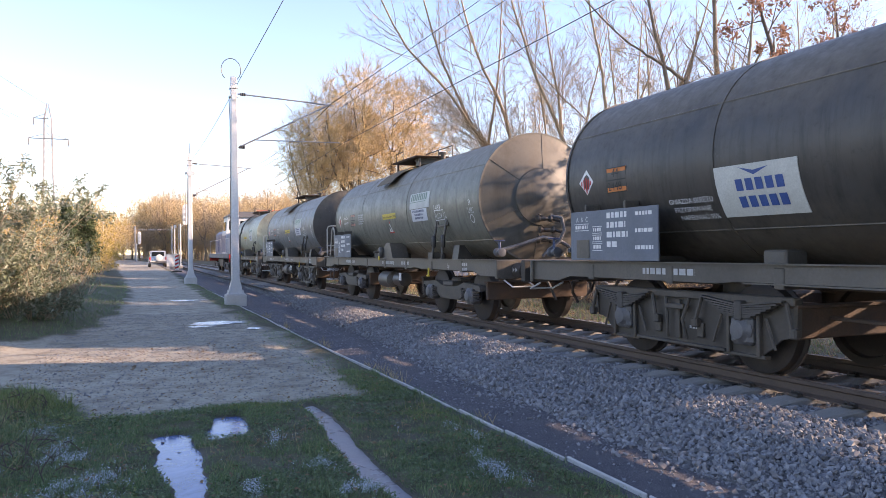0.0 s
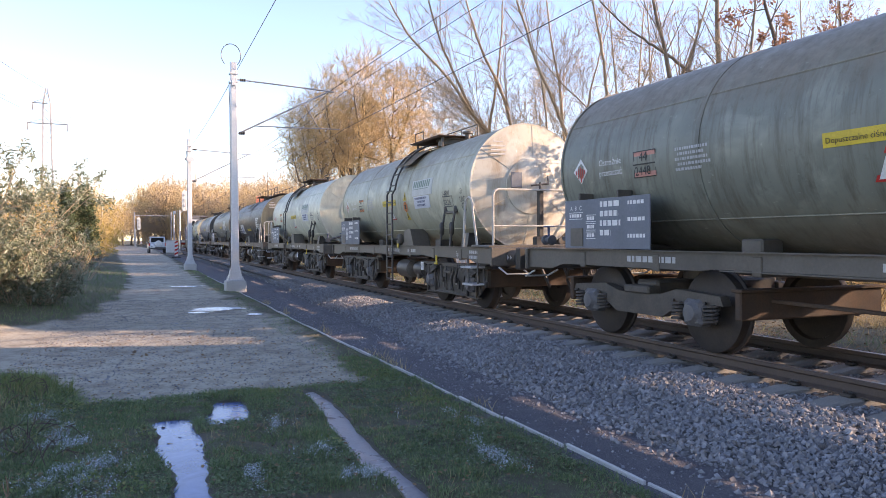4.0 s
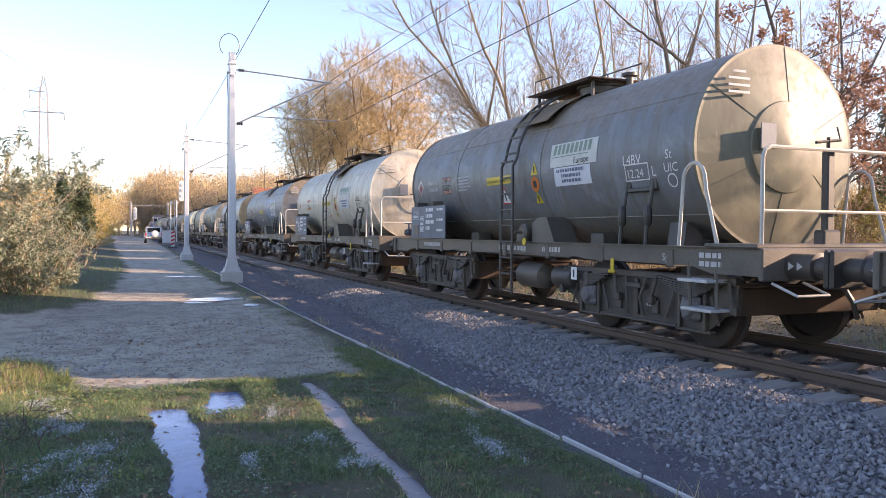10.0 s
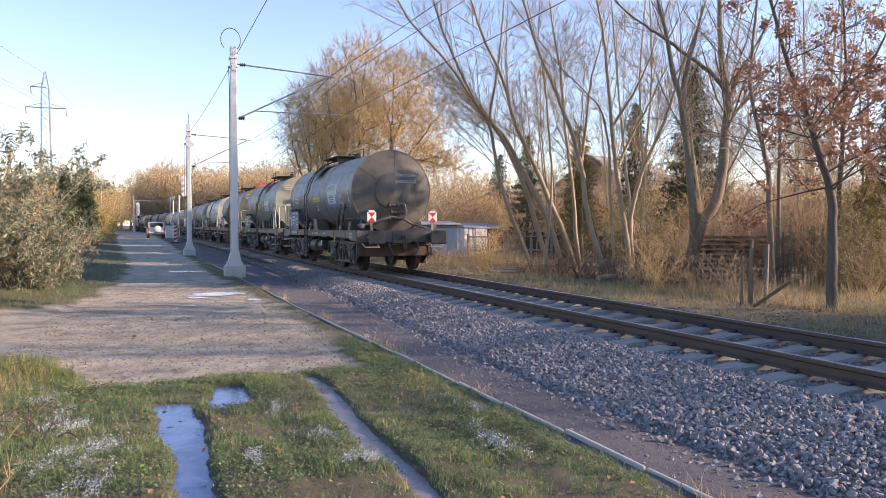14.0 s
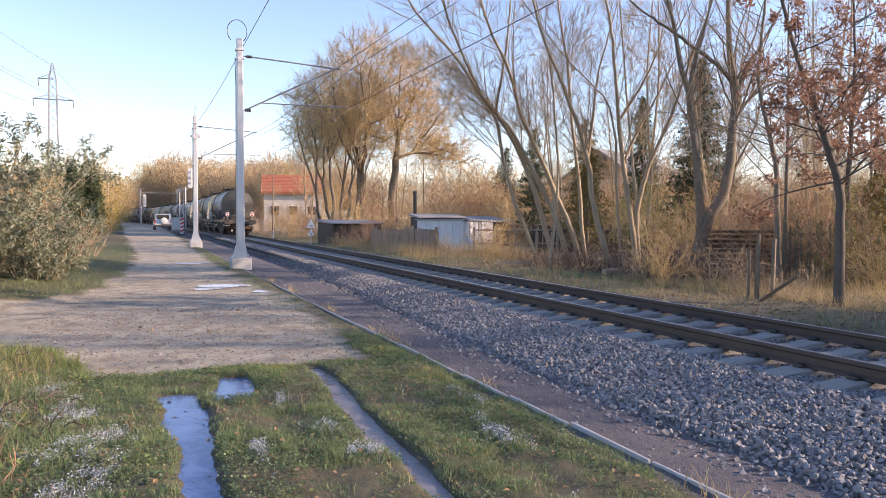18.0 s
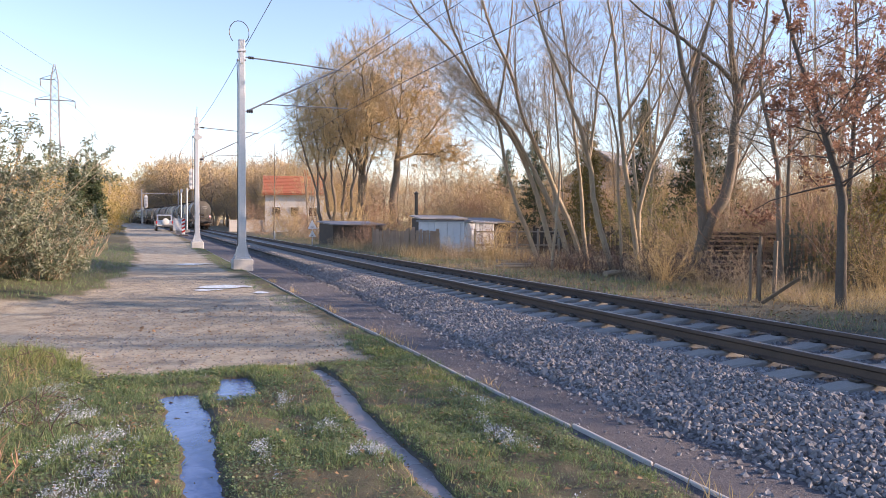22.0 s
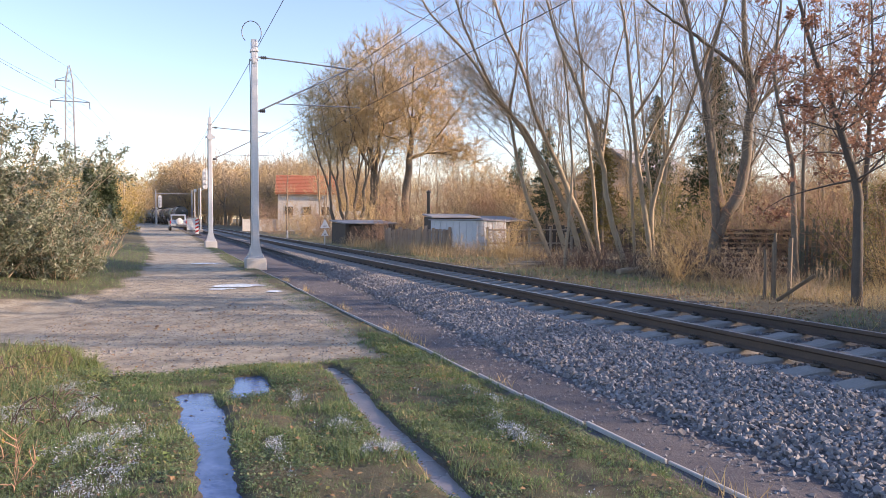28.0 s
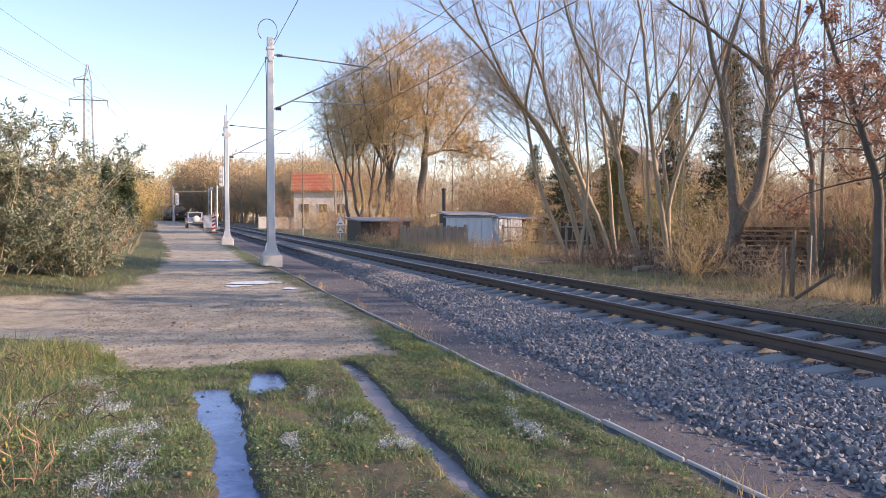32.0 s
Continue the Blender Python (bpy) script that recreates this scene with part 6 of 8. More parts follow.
def board_fence(x0, y0, x1, y1, h, n, label, mat_, lean=0.0, gap=0.25, seed=0):
    rng = random.Random(seed)
    f = thing("board_fence", label, "fence", "garden fences", pose(x0, y0, 0))
    d = Vector((x1 - x0, y1 - y0, 0))
    L = d.length
    turn = math.degrees(math.atan2(d.y, d.x))
    for k in range(n):
        hh = h * rng.uniform(0.9, 1.06)
        part("slat", [bx(L * (k + 0.5) / n, 0, hh / 2, L / n * (1 - gap), 0.025, hh, 0.006)], M[mat_], f, m=pose(0, 0, 0, rng.uniform(-2, 2), rng.uniform(-2.5, 2.5), turn))
    for z in (h * 0.25, h * 0.8):
        part("fence_rail", [bx(L / 2, 0.04, z, L, 0.04, 0.08, 0.006)], M[mat_], f, m=pose(0, 0, 0, 0, 0, turn))
    for k in range(int(L / 1.9) + 1):
        part("fence_post", [bx(min(L, 1.9 * k), 0.07, h * 0.53, 0.09, 0.09, h * 1.08, 0.01)], M["wood_post"] if lean else M[mat_], f, m=pose(0, 0, 0, 0, 0, turn))
    return f


board_fence(11.33, 38.4, 14.9, 37.0, 1.15, 22, "leaning rust-brown board fence with pale posts", "plank_red", 1, 0.08, 3)
board_fence(15.85, 15.2, 17.1, 14.15, 1.6, 17, "green-grey palisade fence of narrow slats", "plank_green", 0, 0.42, 4)
board_fence(18.0, 33.0, 23.0, 30.5, 1.3, 24, "weathered grey board fence", "plank_dark", 0, 0.25, 5)
rail_fence = thing("rail_fence", "pale post-and-rail garden fence", "fence", "garden fences", pose(14.9, 33.2, 0))
for k in range(5):
    part("fence_post", [bx(0.95 * k, -0.35 * k, 0.62, 0.09, 0.09, 1.24, 0.01)], M["wood_pale"], rail_fence)
for z in (0.45, 1.1):
    part("fence_rail", [tube([(0, 0, z), (3.8, -1.4, z + 0.03)], 0.04, 6)], M["wood_pale"], rail_fence)
pile = thing("board_stack", "stack of dark weathered boards behind the trees", "timber", "", pose(17.3, 18.1, 0, 0, 0, -22))
for k in range(9):
    part("board", [bx(0.05 * (k % 3), 0.03 * (k % 2), 0.09 + 0.15 * k, 2.6 - 0.1 * (k % 4), 0.7, 0.09, 0.01)], M["plank_dark"], pile)
for x, y, h, r in ((11.85, 12.3, 1.0, 0.035), (11.95, 12.15, 1.35, 0.04), (12.1, 12.35, 1.15, 0.03), (11.75, 12.2, 0.9, 0.03)):
    p = part("stake", [tube([(0, 0, -0.1), (0.03, 0.02, h)], [r, r * 0.8], 7)], M["bark_dark"], m=pose(x, y, 0))
    tagged(p, "weathered round stake in the brush", "stake", "stakes in the brush")
p = part("fence_stake", [bx(0, 0, 0.58, 0.075, 0.075, 1.35, 0.012)], M["bark_dark"], m=pose(12.2, 12.0, 0, 0, 2, 20))
tagged(p, "square weathered wooden post in the grass", "post")
p = part("leaning_plank", [bx(0, 0, 0, 0.08, 0.03, 0.85, 0.008)], M["bark_dark"], m=pose(11.35, 11.0, 0.33, 40, 36, 0))
tagged(p, "weathered plank leaning against the post", "plank")
for x, y, s in ((13.9, 19.9, 0.5), (15.7, 21.6, 0.7)):
    p = part("lying_log", [tube([(0, 0, 0.08), (1.2 * s, 0.5 * s, 0.12), (2.3 * s, 0.7 * s, 0.10)], [0.09, 0.08, 0.06], 8)], M["bark"], m=pose(x - 1.2, y - 1.0, 0))
    tagged(p, "fallen pale log in the brush", "log", "fallen logs")
p = part("plank_pile", [bx(0, 0, 0.06, 1.3, 0.25, 0.05, 0.008), bx(0.1, 0.05, 0.11, 1.1, 0.22, 0.05, 0.008)], M["wood_pale"], m=pose(12.1, 23.6, 0, 0, 0, -15))
tagged(p, "grey planks lying beside the track", "planks")

house = thing("house", "white house with a red tiled gable roof", "house", "", pose(18.9, 101.0, 0, 0, 0, -10))
part("wall", [bx(0, 0, 2.45, 7.4, 7.5, 5.1, 0.02)], M["house_white"], house)
roof_m = [plate([(-4.3, 4.9), (0, 7.3), (4.3, 4.9), (4.3, 4.7), (0, 7.08), (-4.3, 4.7)], "x", -4.0, 4.0)]
roof = part("roof", roof_m, M["roof_red"], house, "red tiled roof")
for k in range(12):
    a, b = k / 12, (k + 1) / 12
    part("roof_course", [plate([(-4.33 + 4.3 * a, 4.94 + 2.4 * a), (-4.33 + 4.3 * b, 4.93 + 2.4 * b), (-4.33 + 4.3 * b, 4.96 + 2.4 * b), (-4.33 + 4.3 * a, 4.99 + 2.4 * a)], "x", -4.02, 4.02)], M["roof_red"], roof)
for x in (-2.3, 0, 2.3):
    win = part("window", [bx(x, -3.77, 2.6, 1.2, 0.06, 1.3, 0.01)], M["white"], house)
    part("pane", [bx(x, -3.81, 2.6, 1.0, 0.03, 1.1, 0.005)], M["glass_dark"], win)
part("chimney", [bx(1.5, 0.8, 7.4, 0.6, 0.6, 1.6, 0.02)], M["roof_red"], house)
part("annex", [bx(5.3, -1.0, 1.3, 3.2, 5.0, 2.6, 0.02)], M["house_white"], house)
house2 = thing("house", "pale far house behind the trees", "house", "", pose(44.0, 62.0, 0, 0, 0, 25))
part("wall", [bx(0, 0, 2.7, 10, 8, 5.4, 0.02)], M["house_white"], house2)
part("roof", [plate([(-4.5, 5.3), (0, 8.2), (4.5, 5.3), (4.5, 5.1), (0, 8.0), (-4.5, 5.1)], "x", -5.3, 5.3)], M["hut_roof"], house2)
for x in (-3, 0, 3):
    for z in (1.6, 4.2):
        win = part("window", [bx(x, -4.02, z, 1.2, 0.06, 1.3, 0.01)], M["white"], house2)
        part("pane", [bx(x, -4.06, z, 1.0, 0.03, 1.1, 0.005)], M["glass_dark"], win)
wall2 = thing("concrete_fence", "pale precast concrete panel fence", "fence", "", pose(10.2, 98.0, 0))
for k in range(9):
    part("panel", [bx(0.95 + 1.9 * k, 0.25 * k, 0.75, 1.84, 0.06, 1.5, 0.01)], M["concrete_pale"], wall2)
    part("fence_post", [bx(1.9 * k, 0.25 * k, 0.8, 0.12, 0.12, 1.6, 0.01)], M["concrete"], wall2)
# trackside bits
sign = thing("triangle_sign", "pair of white triangular track signs on a post", "sign", "", pose(9.87, 46.8, 0))
part("post", [tube([(0, 0, -0.1), (0, 0, 1.5)], 0.03, 7)], M["galv"], sign)
for z, s in ((1.02, 0.31), (0.55, 0.23)):
    part("triangle", [plate([(-s, z), (s, z), (0, z + s * 1.85)], "y", -0.045, -0.03)], M["white"], sign)
    part("mark", [bx(0, -0.05, z + s * 0.42, s * 0.6, 0.008, 0.05)], M["ink_grey"], sign)
p = part("kilometre_post", [bx(0, 0, 0.32, 0.12, 0.10, 0.64, 0.012)], M["white"], m=pose(10.0, 62.0, 0))
tagged(p, "small white post beside the track", "marker post")
cab = thing("relay_cabinet", "white trackside relay cabinet", "cabinet", "", pose(3.45, 80.0, 0.28))
part("body", [bx(0, 0, 0.70, 1.1, 0.6, 1.25, 0.02)], M["white"], cab)
part("roof", [bx(0, 0, 1.36, 1.2, 0.7, 0.06, 0.015)], M["concrete_pale"], cab)
part("plinth", [bx(0, 0, 0.0, 1.1, 0.6, 0.3, 0.02)], M["concrete"], cab)
for sx in (-0.27, 0.27):
    part("door", [bx(sx, -0.31, 0.70, 0.5, 0.02, 1.1, 0.006)], M["white"], cab)
beacon = thing("guide_beacon", "red and white striped road beacon", "beacon", "", pose(3.0, 62.0, 0.26))
part("foot", [bx(0, 0, 0.05, 0.7, 0.35, 0.10, 0.02)], M["steel_black"], beacon)
board = part("board", [bx(0, 0, 0.70, 0.26, 0.04, 1.15, 0.01)], M["white"], beacon)
for k in range(4):
    z = 0.22 + 0.29 * k
    part("stripe", [plate([(-0.128, z), (0.128, z + 0.12), (0.128, z + 0.26), (-0.128, z + 0.14)], "y", -0.026, -0.021)], M["red"], board)


def parked_car():
    c = thing("parked_car", "silver off-road car with a rear spare wheel", "car", "", pose(2.15, 85.0, 0.30, 0, 0, 1))
    low = [(-2.0, 0.42), (-2.02, 0.75), (-1.95, 1.02), (1.0, 1.02), (1.9, 0.95), (2.05, 0.75), (2.05, 0.42)]
    part("body", [plate(low, "x", -0.86, 0.86)], M["car_silver"], c)
    part("cabin", [plate([(-1.92, 1.02), (-1.80, 1.62), (-1.6, 1.70), (0.2, 1.70), (0.95, 1.02)], "x", -0.74, 0.74)], M["car_silver"], c)
    part("rear_window", [bx(0, -1.885, 1.36, 1.2, 0.03, 0.44, 0.01)], M["glass_dark"], c, m=pose(0, 0, 0, 0, 0, 0))
    for sx in (-1, 1):
        part("side_window", [plate([(-1.70, 1.12), (-1.62, 1.58), (0.15, 1.58), (0.70, 1.12)], "x", sx * 0.735, sx * 0.75)], M["glass_dark"], c)
        part("tail_lamp", [bx(sx * 0.78, -2.02, 0.9, 0.14, 0.05, 0.3, 0.02)], M["red"], c)
        part("mirror", [bx(sx * 0.93, 0.55, 1.12, 0.16, 0.10, 0.14, 0.03)], M["car_silver"], c)
        for y in (-1.3, 1.3):
            wh = part("wheel", [lathe([(0.2, -0.1), (0.34, -0.1), (0.36, -0.06), (0.36, 0.06), (0.34, 0.1), (0.2, 0.1)], (sx * 0.76, y, 0.36), "x", 20)], M["steel_black"], c)
            part("rim", [lathe([(0.0, 0.0), (0.2, 0.0), (0.21, sx * 0.02)], (sx * 0.86, y, 0.36), "x", 16)], M["galv"], wh)
    part("bumper", [bx(0, -2.06, 0.56, 1.7, 0.14, 0.2, 0.04)], M["loco_grey"], c)
    part("spare_wheel", [lathe([(0.0, -0.14), (0.24, -0.14), (0.33, -0.10), (0.34, 0.0), (0.2, 0.02)], (0.1, -2.1, 0.98), "y", 22)], M["white"], c, "white spare wheel cover")
    part("licence_plate", [bx(-0.5, -2.14, 0.6, 0.5, 0.01, 0.11, 0.004)], M["board_white"], c)
    return c


parked_car()
# narrow concrete edging along the cinder strip
edging = thing("concrete_edging", "narrow pale concrete edging along the cinder strip", "edging", kind="structure")
rr = random.Random(4)
for k in range(40):
    y = 1.6 + 1.0 * k
    part("edging_stone", shared(("edging", k % 4), lambda: mesh_of("edging_stone", [bx(0, 0, 0, 0.024, 0.990, 0.20, 0.006)], M["concrete_pale"])), None, edging, m=pose(3.02 + 0.13 * max(0.0, 1 - (y - 4) / 8) + 0.012 * math.sin(y * 0.7) + rr.uniform(-0.006, 0.006), y, -0.070 + rr.uniform(-0.010, 0.006), rr.uniform(-0.5, 0.5), rr.uniform(-2, 2), rr.uniform(-0.5, 0.5)))


# ---- trees and bushes ----
class Wood:
    """Gathers tapering round limbs as arrays."""

    def __init__(self):
        self.v, self.f, self.count = [], [], 0

    def limb(self, pts, r0, r1, n):
        pts = np.asarray(pts, float)
        m = len(pts)
        d = np.gradient(pts, axis=0)
        d /= np.linalg.norm(d, axis=1)[:, None] + 1e-9
        ref = np.array((0.31, 0.87, 0.38)) if abs(d[0] @ (0.31, 0.87, 0.38)) < 0.9 else np.array((1.0, 0, 0))
        a = np.cross(d, ref)
        a /= np.linalg.norm(a, axis=1)[:, None] + 1e-9
        b = np.cross(d, a)
        r = np.linspace(r0, r1, m)[:, None, None]
        w = np.linspace(0, 2 * np.pi, n, endpoint=False)[None, :, None]
        v = pts[:, None] + r * (np.cos(w) * a[:, None] + np.sin(w) * b[:, None])
        i, j = np.meshgrid(np.arange(m - 1), np.arange(n), indexing="ij")
        j2 = (j + 1) % n
        f = np.stack([i * n + j, i * n + j2, (i + 1) * n + j2, (i + 1) * n + j], -1).reshape(-1, 4) + self.count
        self.v.append(v.reshape(-1, 3))
        self.f.append(f)
        self.count += m * n

    def mesh(self, name, material):
        return raw_mesh(name, np.concatenate(self.v), np.concatenate(self.f), material, True)


def curve(rng, start, way, length, bend, up, steps):
    """A wandering line that turns upwards (or down) as it goes."""
    p, d, out = np.array(start, float), np.array(way, float), []
    d /= np.linalg.norm(d)
    out.append(p.copy())
    for _ in range(steps):
        d = d + rng.normal(0, bend, 3) + np.array((0, 0, up))
        d /= np.linalg.norm(d)
        p = p + d * length / steps
        out.append(p.copy())
    return np.array(out)


def along(pts, u):
    x = u * (len(pts) - 1)
    i = min(int(x), len(pts) - 2)
    return pts[i] + (pts[i + 1] - pts[i]) * (x - i), pts[i + 1] - pts[i]


def sprout(rng, pts, r, level, plan, thick, fine, tips, rmin=0.005):
    """plan, level by level: (branches a metre, from, angle, length as a share, bend, up, radius share)."""
    if level >= len(plan):
        return
    per, first, angle, share, bend, up, thin = plan[level]
    length = np.linalg.norm(np.diff(pts, axis=0), axis=1).sum()
    for _ in range(max(2, int(per * length * rng.uniform(0.8, 1.2)))):
        u = first + (1 - first) * rng.rand() ** 0.85
        p, d = along(pts, u)
        d = d / (np.linalg.norm(d) + 1e-9)
        side = rng.normal(size=3)
        side -= d * (side @ d)
        side /= np.linalg.norm(side) + 1e-9
        a = radians(angle * rng.uniform(0.7, 1.3))
        way = d * math.cos(a) + side * math.sin(a)
        long = max(0.12, length * share * (1.15 - 0.75 * u) * rng.uniform(0.6, 1.3))
        last = level == len(plan) - 1
        q = curve(rng, p, way, long, bend, up, 2 if last else 4)
        rr = max(r * thin * (1.1 - 0.6 * u), rmin)
        (fine if level >= 1 else thick).limb(q, rr, max(rr * 0.35, rmin * 0.55), 3 if level >= 1 else 5)
        if last:
            tips.append(q)
        sprout(rng, q, rr, level + 1, plan, thick, fine, tips, rmin)


def leaves_on(rng, tips, per, size, droop=0.3, keep=1.0):
    """Leaf places and turns on the twigs."""
    pts = []
    for q in tips:
        if rng.rand() < keep:
            for _ in range(per):
                pts.append(along(q, rng.uniform(0.1, 1))[0] + rng.normal(0, size * 0.5, 3))
    pts = np.array(pts)
    return scatter(rng, LEAF_V, LEAF_F, pts, random_turns(rng, len(pts)), rng.uniform(0.6, 1.3, (len(pts), 1)) * size)


def stems_tree(name, label, stems, plan, seed, bark="bark", twig="twig", leaf=None, per=0, size=0.08, keep=1.0, sides=9, group="", rmin=0.0045):
    """A tree with one or more stems. stems: (radius at foot, [points])."""
    rng = np.random.RandomState(seed)
    foot = Vector(stems[0][1][0])
    t = thing(name, label, "tree", group, pose(foot.x, foot.y, 0))
    fine, tips, paths = Wood(), [], []
    for r, pts in stems:
        pts = np.array(pts, float) - (foot.x, foot.y, 0)
        smooth = [pts[0]]
        for i in range(len(pts) - 1):
            a, b = pts[max(i - 1, 0)], pts[min(i + 2, len(pts) - 1)]
            for u in (0.25, 0.5, 0.75, 1.0):
                p1, p2 = pts[i], pts[i + 1]
                m1, m2 = (p2 - a) / 2, (b - p1) / 2
                smooth.append((2 * u ** 3 - 3 * u ** 2 + 1) * p1 + (u ** 3 - 2 * u ** 2 + u) * m1 + (3 * u ** 2 - 2 * u ** 3) * p2 + (u ** 3 - u ** 2) * m2 + rng.normal(0, 0.008, 3))
        smooth = np.array(smooth)
        paths.append(smooth)
        thick = Wood()
        thick.limb(smooth, r, r * 0.22, sides)
        v0 = thick.v[0].reshape(len(smooth), sides, 3)
        if smooth[0][2] < 0.5:
            v0[0] = smooth[0] + (v0[0] - smooth[0]) * 1.5
            v0[0, :, 2] -= 0.25
        sprout(rng, smooth, r * 0.6, 0, plan, thick, fine, tips, rmin)
        part("trunk", thick.mesh("trunk", M[bark]), None, t)
    if fine.v:
        part("crown", fine.mesh("crown", M[twig]), None, t)
    if leaf and tips:
        lv, lf = leaves_on(rng, tips, per, size, keep=keep)
        part("leaves", raw_mesh("leaves", lv, lf, M[leaf]), None, t)
    return t


SLIM = [(2.1, 0.26, 34, 0.27, 0.09, 0.06, 0.34), (4.6, 0.10, 40, 0.45, 0.14, 0.03, 0.42), (8.0, 0.08, 42, 0.50, 0.18, 0.0, 0.55)]
# leaning clumps beside the track
stems_tree("leaning_tree", "clump of bare leaning grey-brown stems beside the track", [
    (0.085, [(13.02, 23.30, 0.00), (12.48, 23.28, 1.13), (11.96, 23.27, 2.30), (11.55, 23.21, 3.44), (11.27, 23.10, 4.57), (11.07, 22.94, 5.20), (11.15, 22.69, 6.28), (11.22, 22.44, 7.53), (11.20, 22.22, 8.57), (11.16, 21.77, 11.28)]),
    (0.100, [(13.52, 23.10, 0.00), (13.03, 23.07, 1.43), (12.56, 23.05, 2.79), (12.09, 23.01, 3.73), (11.62, 22.96, 4.47), (11.07, 22.94, 5.20), (10.45, 22.94, 5.81), (9.87, 22.94, 6.60), (9.23, 22.95, 7.28), (8.38, 23.06, 8.12), (7.80, 23.05, 8.94), (6.54, 23.05, 11.29)]),
    (0.100, [(13.98, 22.92, 0.00), (13.49, 22.89, 1.43), (12.86, 22.93, 2.69), (12.30, 22.92, 3.58), (11.62, 22.97, 4.66), (10.93, 23.00, 5.29), (10.36, 22.99, 6.09), (9.84, 22.97, 7.06), (9.40, 22.91, 7.92), (8.98, 22.86, 9.03), (8.20, 22.76, 11.63)]),
    (0.105, [(14.40, 22.75, 0.00), (13.85, 22.75, 1.43), (13.28, 22.75, 2.50), (12.80, 22.71, 3.45), (12.33, 22.67, 4.29), (11.86, 22.62, 5.11), (11.41, 22.59, 6.47), (10.96, 22.53, 7.25), (10.51, 22.47, 8.02), (10.08, 22.43, 9.22), (9.33, 22.35, 11.84)]),
    (0.075, [(14.53, 22.70, 0.00), (14.25, 22.59, 1.44), (14.06, 22.45, 2.80), (13.79, 22.34, 3.94), (13.52, 22.24, 5.44), (13.33, 22.10, 6.72), (13.03, 22.00, 7.79), (12.74, 21.90, 9.21), (12.30, 21.76, 11.91)]),
], SLIM, 21, group="trees beside the track")
stems_tree("leaning_tree", "bare many-stemmed tree with smooth pale bark", [
    (0.100, [(14.20, 20.68, 0.00), (13.67, 20.66, 1.36), (13.34, 20.57, 2.35), (13.09, 20.44, 3.41), (12.75, 20.35, 4.35), (12.30, 20.29, 5.19), (11.85, 20.24, 6.10), (11.34, 20.22, 7.06), (10.91, 20.17, 8.18), (10.56, 20.07, 8.94), (9.65, 19.81, 11.47)]),
    (0.055, [(13.51, 21.10, 3.74), (13.53, 20.87, 4.90), (13.53, 20.65, 6.12), (13.65, 20.37, 7.14), (13.89, 20.07, 8.49)]),
    (0.050, [(12.33, 21.43, 0.00), (12.38, 21.20, 1.81), (12.35, 21.00, 3.24), (12.15, 20.87, 4.64), (11.95, 20.73, 5.84), (11.70, 20.60, 6.84), (11.31, 20.54, 7.98), (10.60, 20.42, 10.61)]),
], SLIM, 22, group="trees beside the track")
stems_tree("leaning_tree", "spreading clump of slender bare stems", [
    (0.095, [(14.97, 20.38, 0.00), (14.65, 20.27, 1.46), (14.34, 20.18, 2.72), (14.04, 20.09, 4.13), (13.83, 19.95, 5.15), (13.60, 19.83, 6.50), (13.34, 19.71, 7.65), (13.01, 19.62, 8.78), (12.40, 19.45, 11.43)]),
    (0.050, [(14.45, 20.77, 4.85), (14.85, 20.37, 5.72), (15.07, 20.05, 6.40), (15.22, 19.75, 7.15), (15.31, 19.49, 8.33)]),
    (0.055, [(14.46, 20.59, 0.00), (14.25, 20.45, 1.82), (14.06, 20.31, 3.07), (13.91, 20.15, 4.12), (13.57, 20.05, 5.15), (12.95, 20.06, 5.80), (12.02, 20.20, 6.61), (10.37, 20.44, 8.60)]),
    (0.085, [(15.05, 20.35, 0.00), (14.79, 20.23, 1.64), (14.79, 19.99, 2.54), (14.89, 19.72, 3.42), (15.07, 19.41, 4.14), (15.24, 19.11, 4.95), (15.32, 18.84, 5.61), (15.55, 18.52, 6.76), (15.86, 18.18, 8.05), (16.36, 17.64, 10.67)]),
    (0.050, [(14.61, 20.65, 3.57), (14.93, 20.30, 4.64), (15.23, 19.94, 5.45), (15.64, 19.56, 6.62), (16.12, 19.14, 7.63)]),
], SLIM, 26, group="trees beside the track")
stems_tree("forked_tree", "bare forked tree with a thick dark trunk", [
    (0.200, [(15.27, 18.09, 0.00), (15.63, 18.00, 1.49), (16.10, 17.85, 2.33), (16.34, 17.80, 3.51), (16.43, 17.81, 4.52), (16.53, 17.80, 5.37), (16.38, 17.90, 6.37), (16.33, 17.97, 7.38), (16.34, 18.03, 8.89), (16.35, 18.11, 11.64)]),
    (0.150, [(15.43, 18.02, 0.00), (15.50, 18.05, 1.49), (15.45, 18.12, 2.50), (15.36, 18.21, 3.84), (15.22, 18.33, 5.35), (15.00, 18.45, 6.19), (14.86, 18.55, 7.20), (14.59, 18.71, 8.54), (14.15, 18.98, 11.24)]),
    (0.085, [(16.50, 17.81, 5.28), (16.83, 17.72, 6.21), (17.23, 17.59, 6.88), (17.86, 17.38, 8.07)]),
    (0.075, [(16.41, 17.87, 5.78), (15.97, 18.06, 6.29), (15.35, 18.33, 6.79), (14.73, 18.60, 7.28), (14.27, 18.80, 7.62), (13.57, 19.11, 8.20), (11.96, 19.80, 10.09)]),
    (0.055, [(16.54, 17.78, 4.86), (17.22, 17.54, 5.54), (18.00, 17.24, 5.88), (18.79, 16.94, 6.22)]),
    (0.090, [(15.22, 18.33, 5.35), (15.38, 18.30, 6.36), (15.64, 18.24, 7.21), (15.86, 18.19, 8.22)]),
], SLIM, 23, bark="bark_dark", group="trees beside the track")
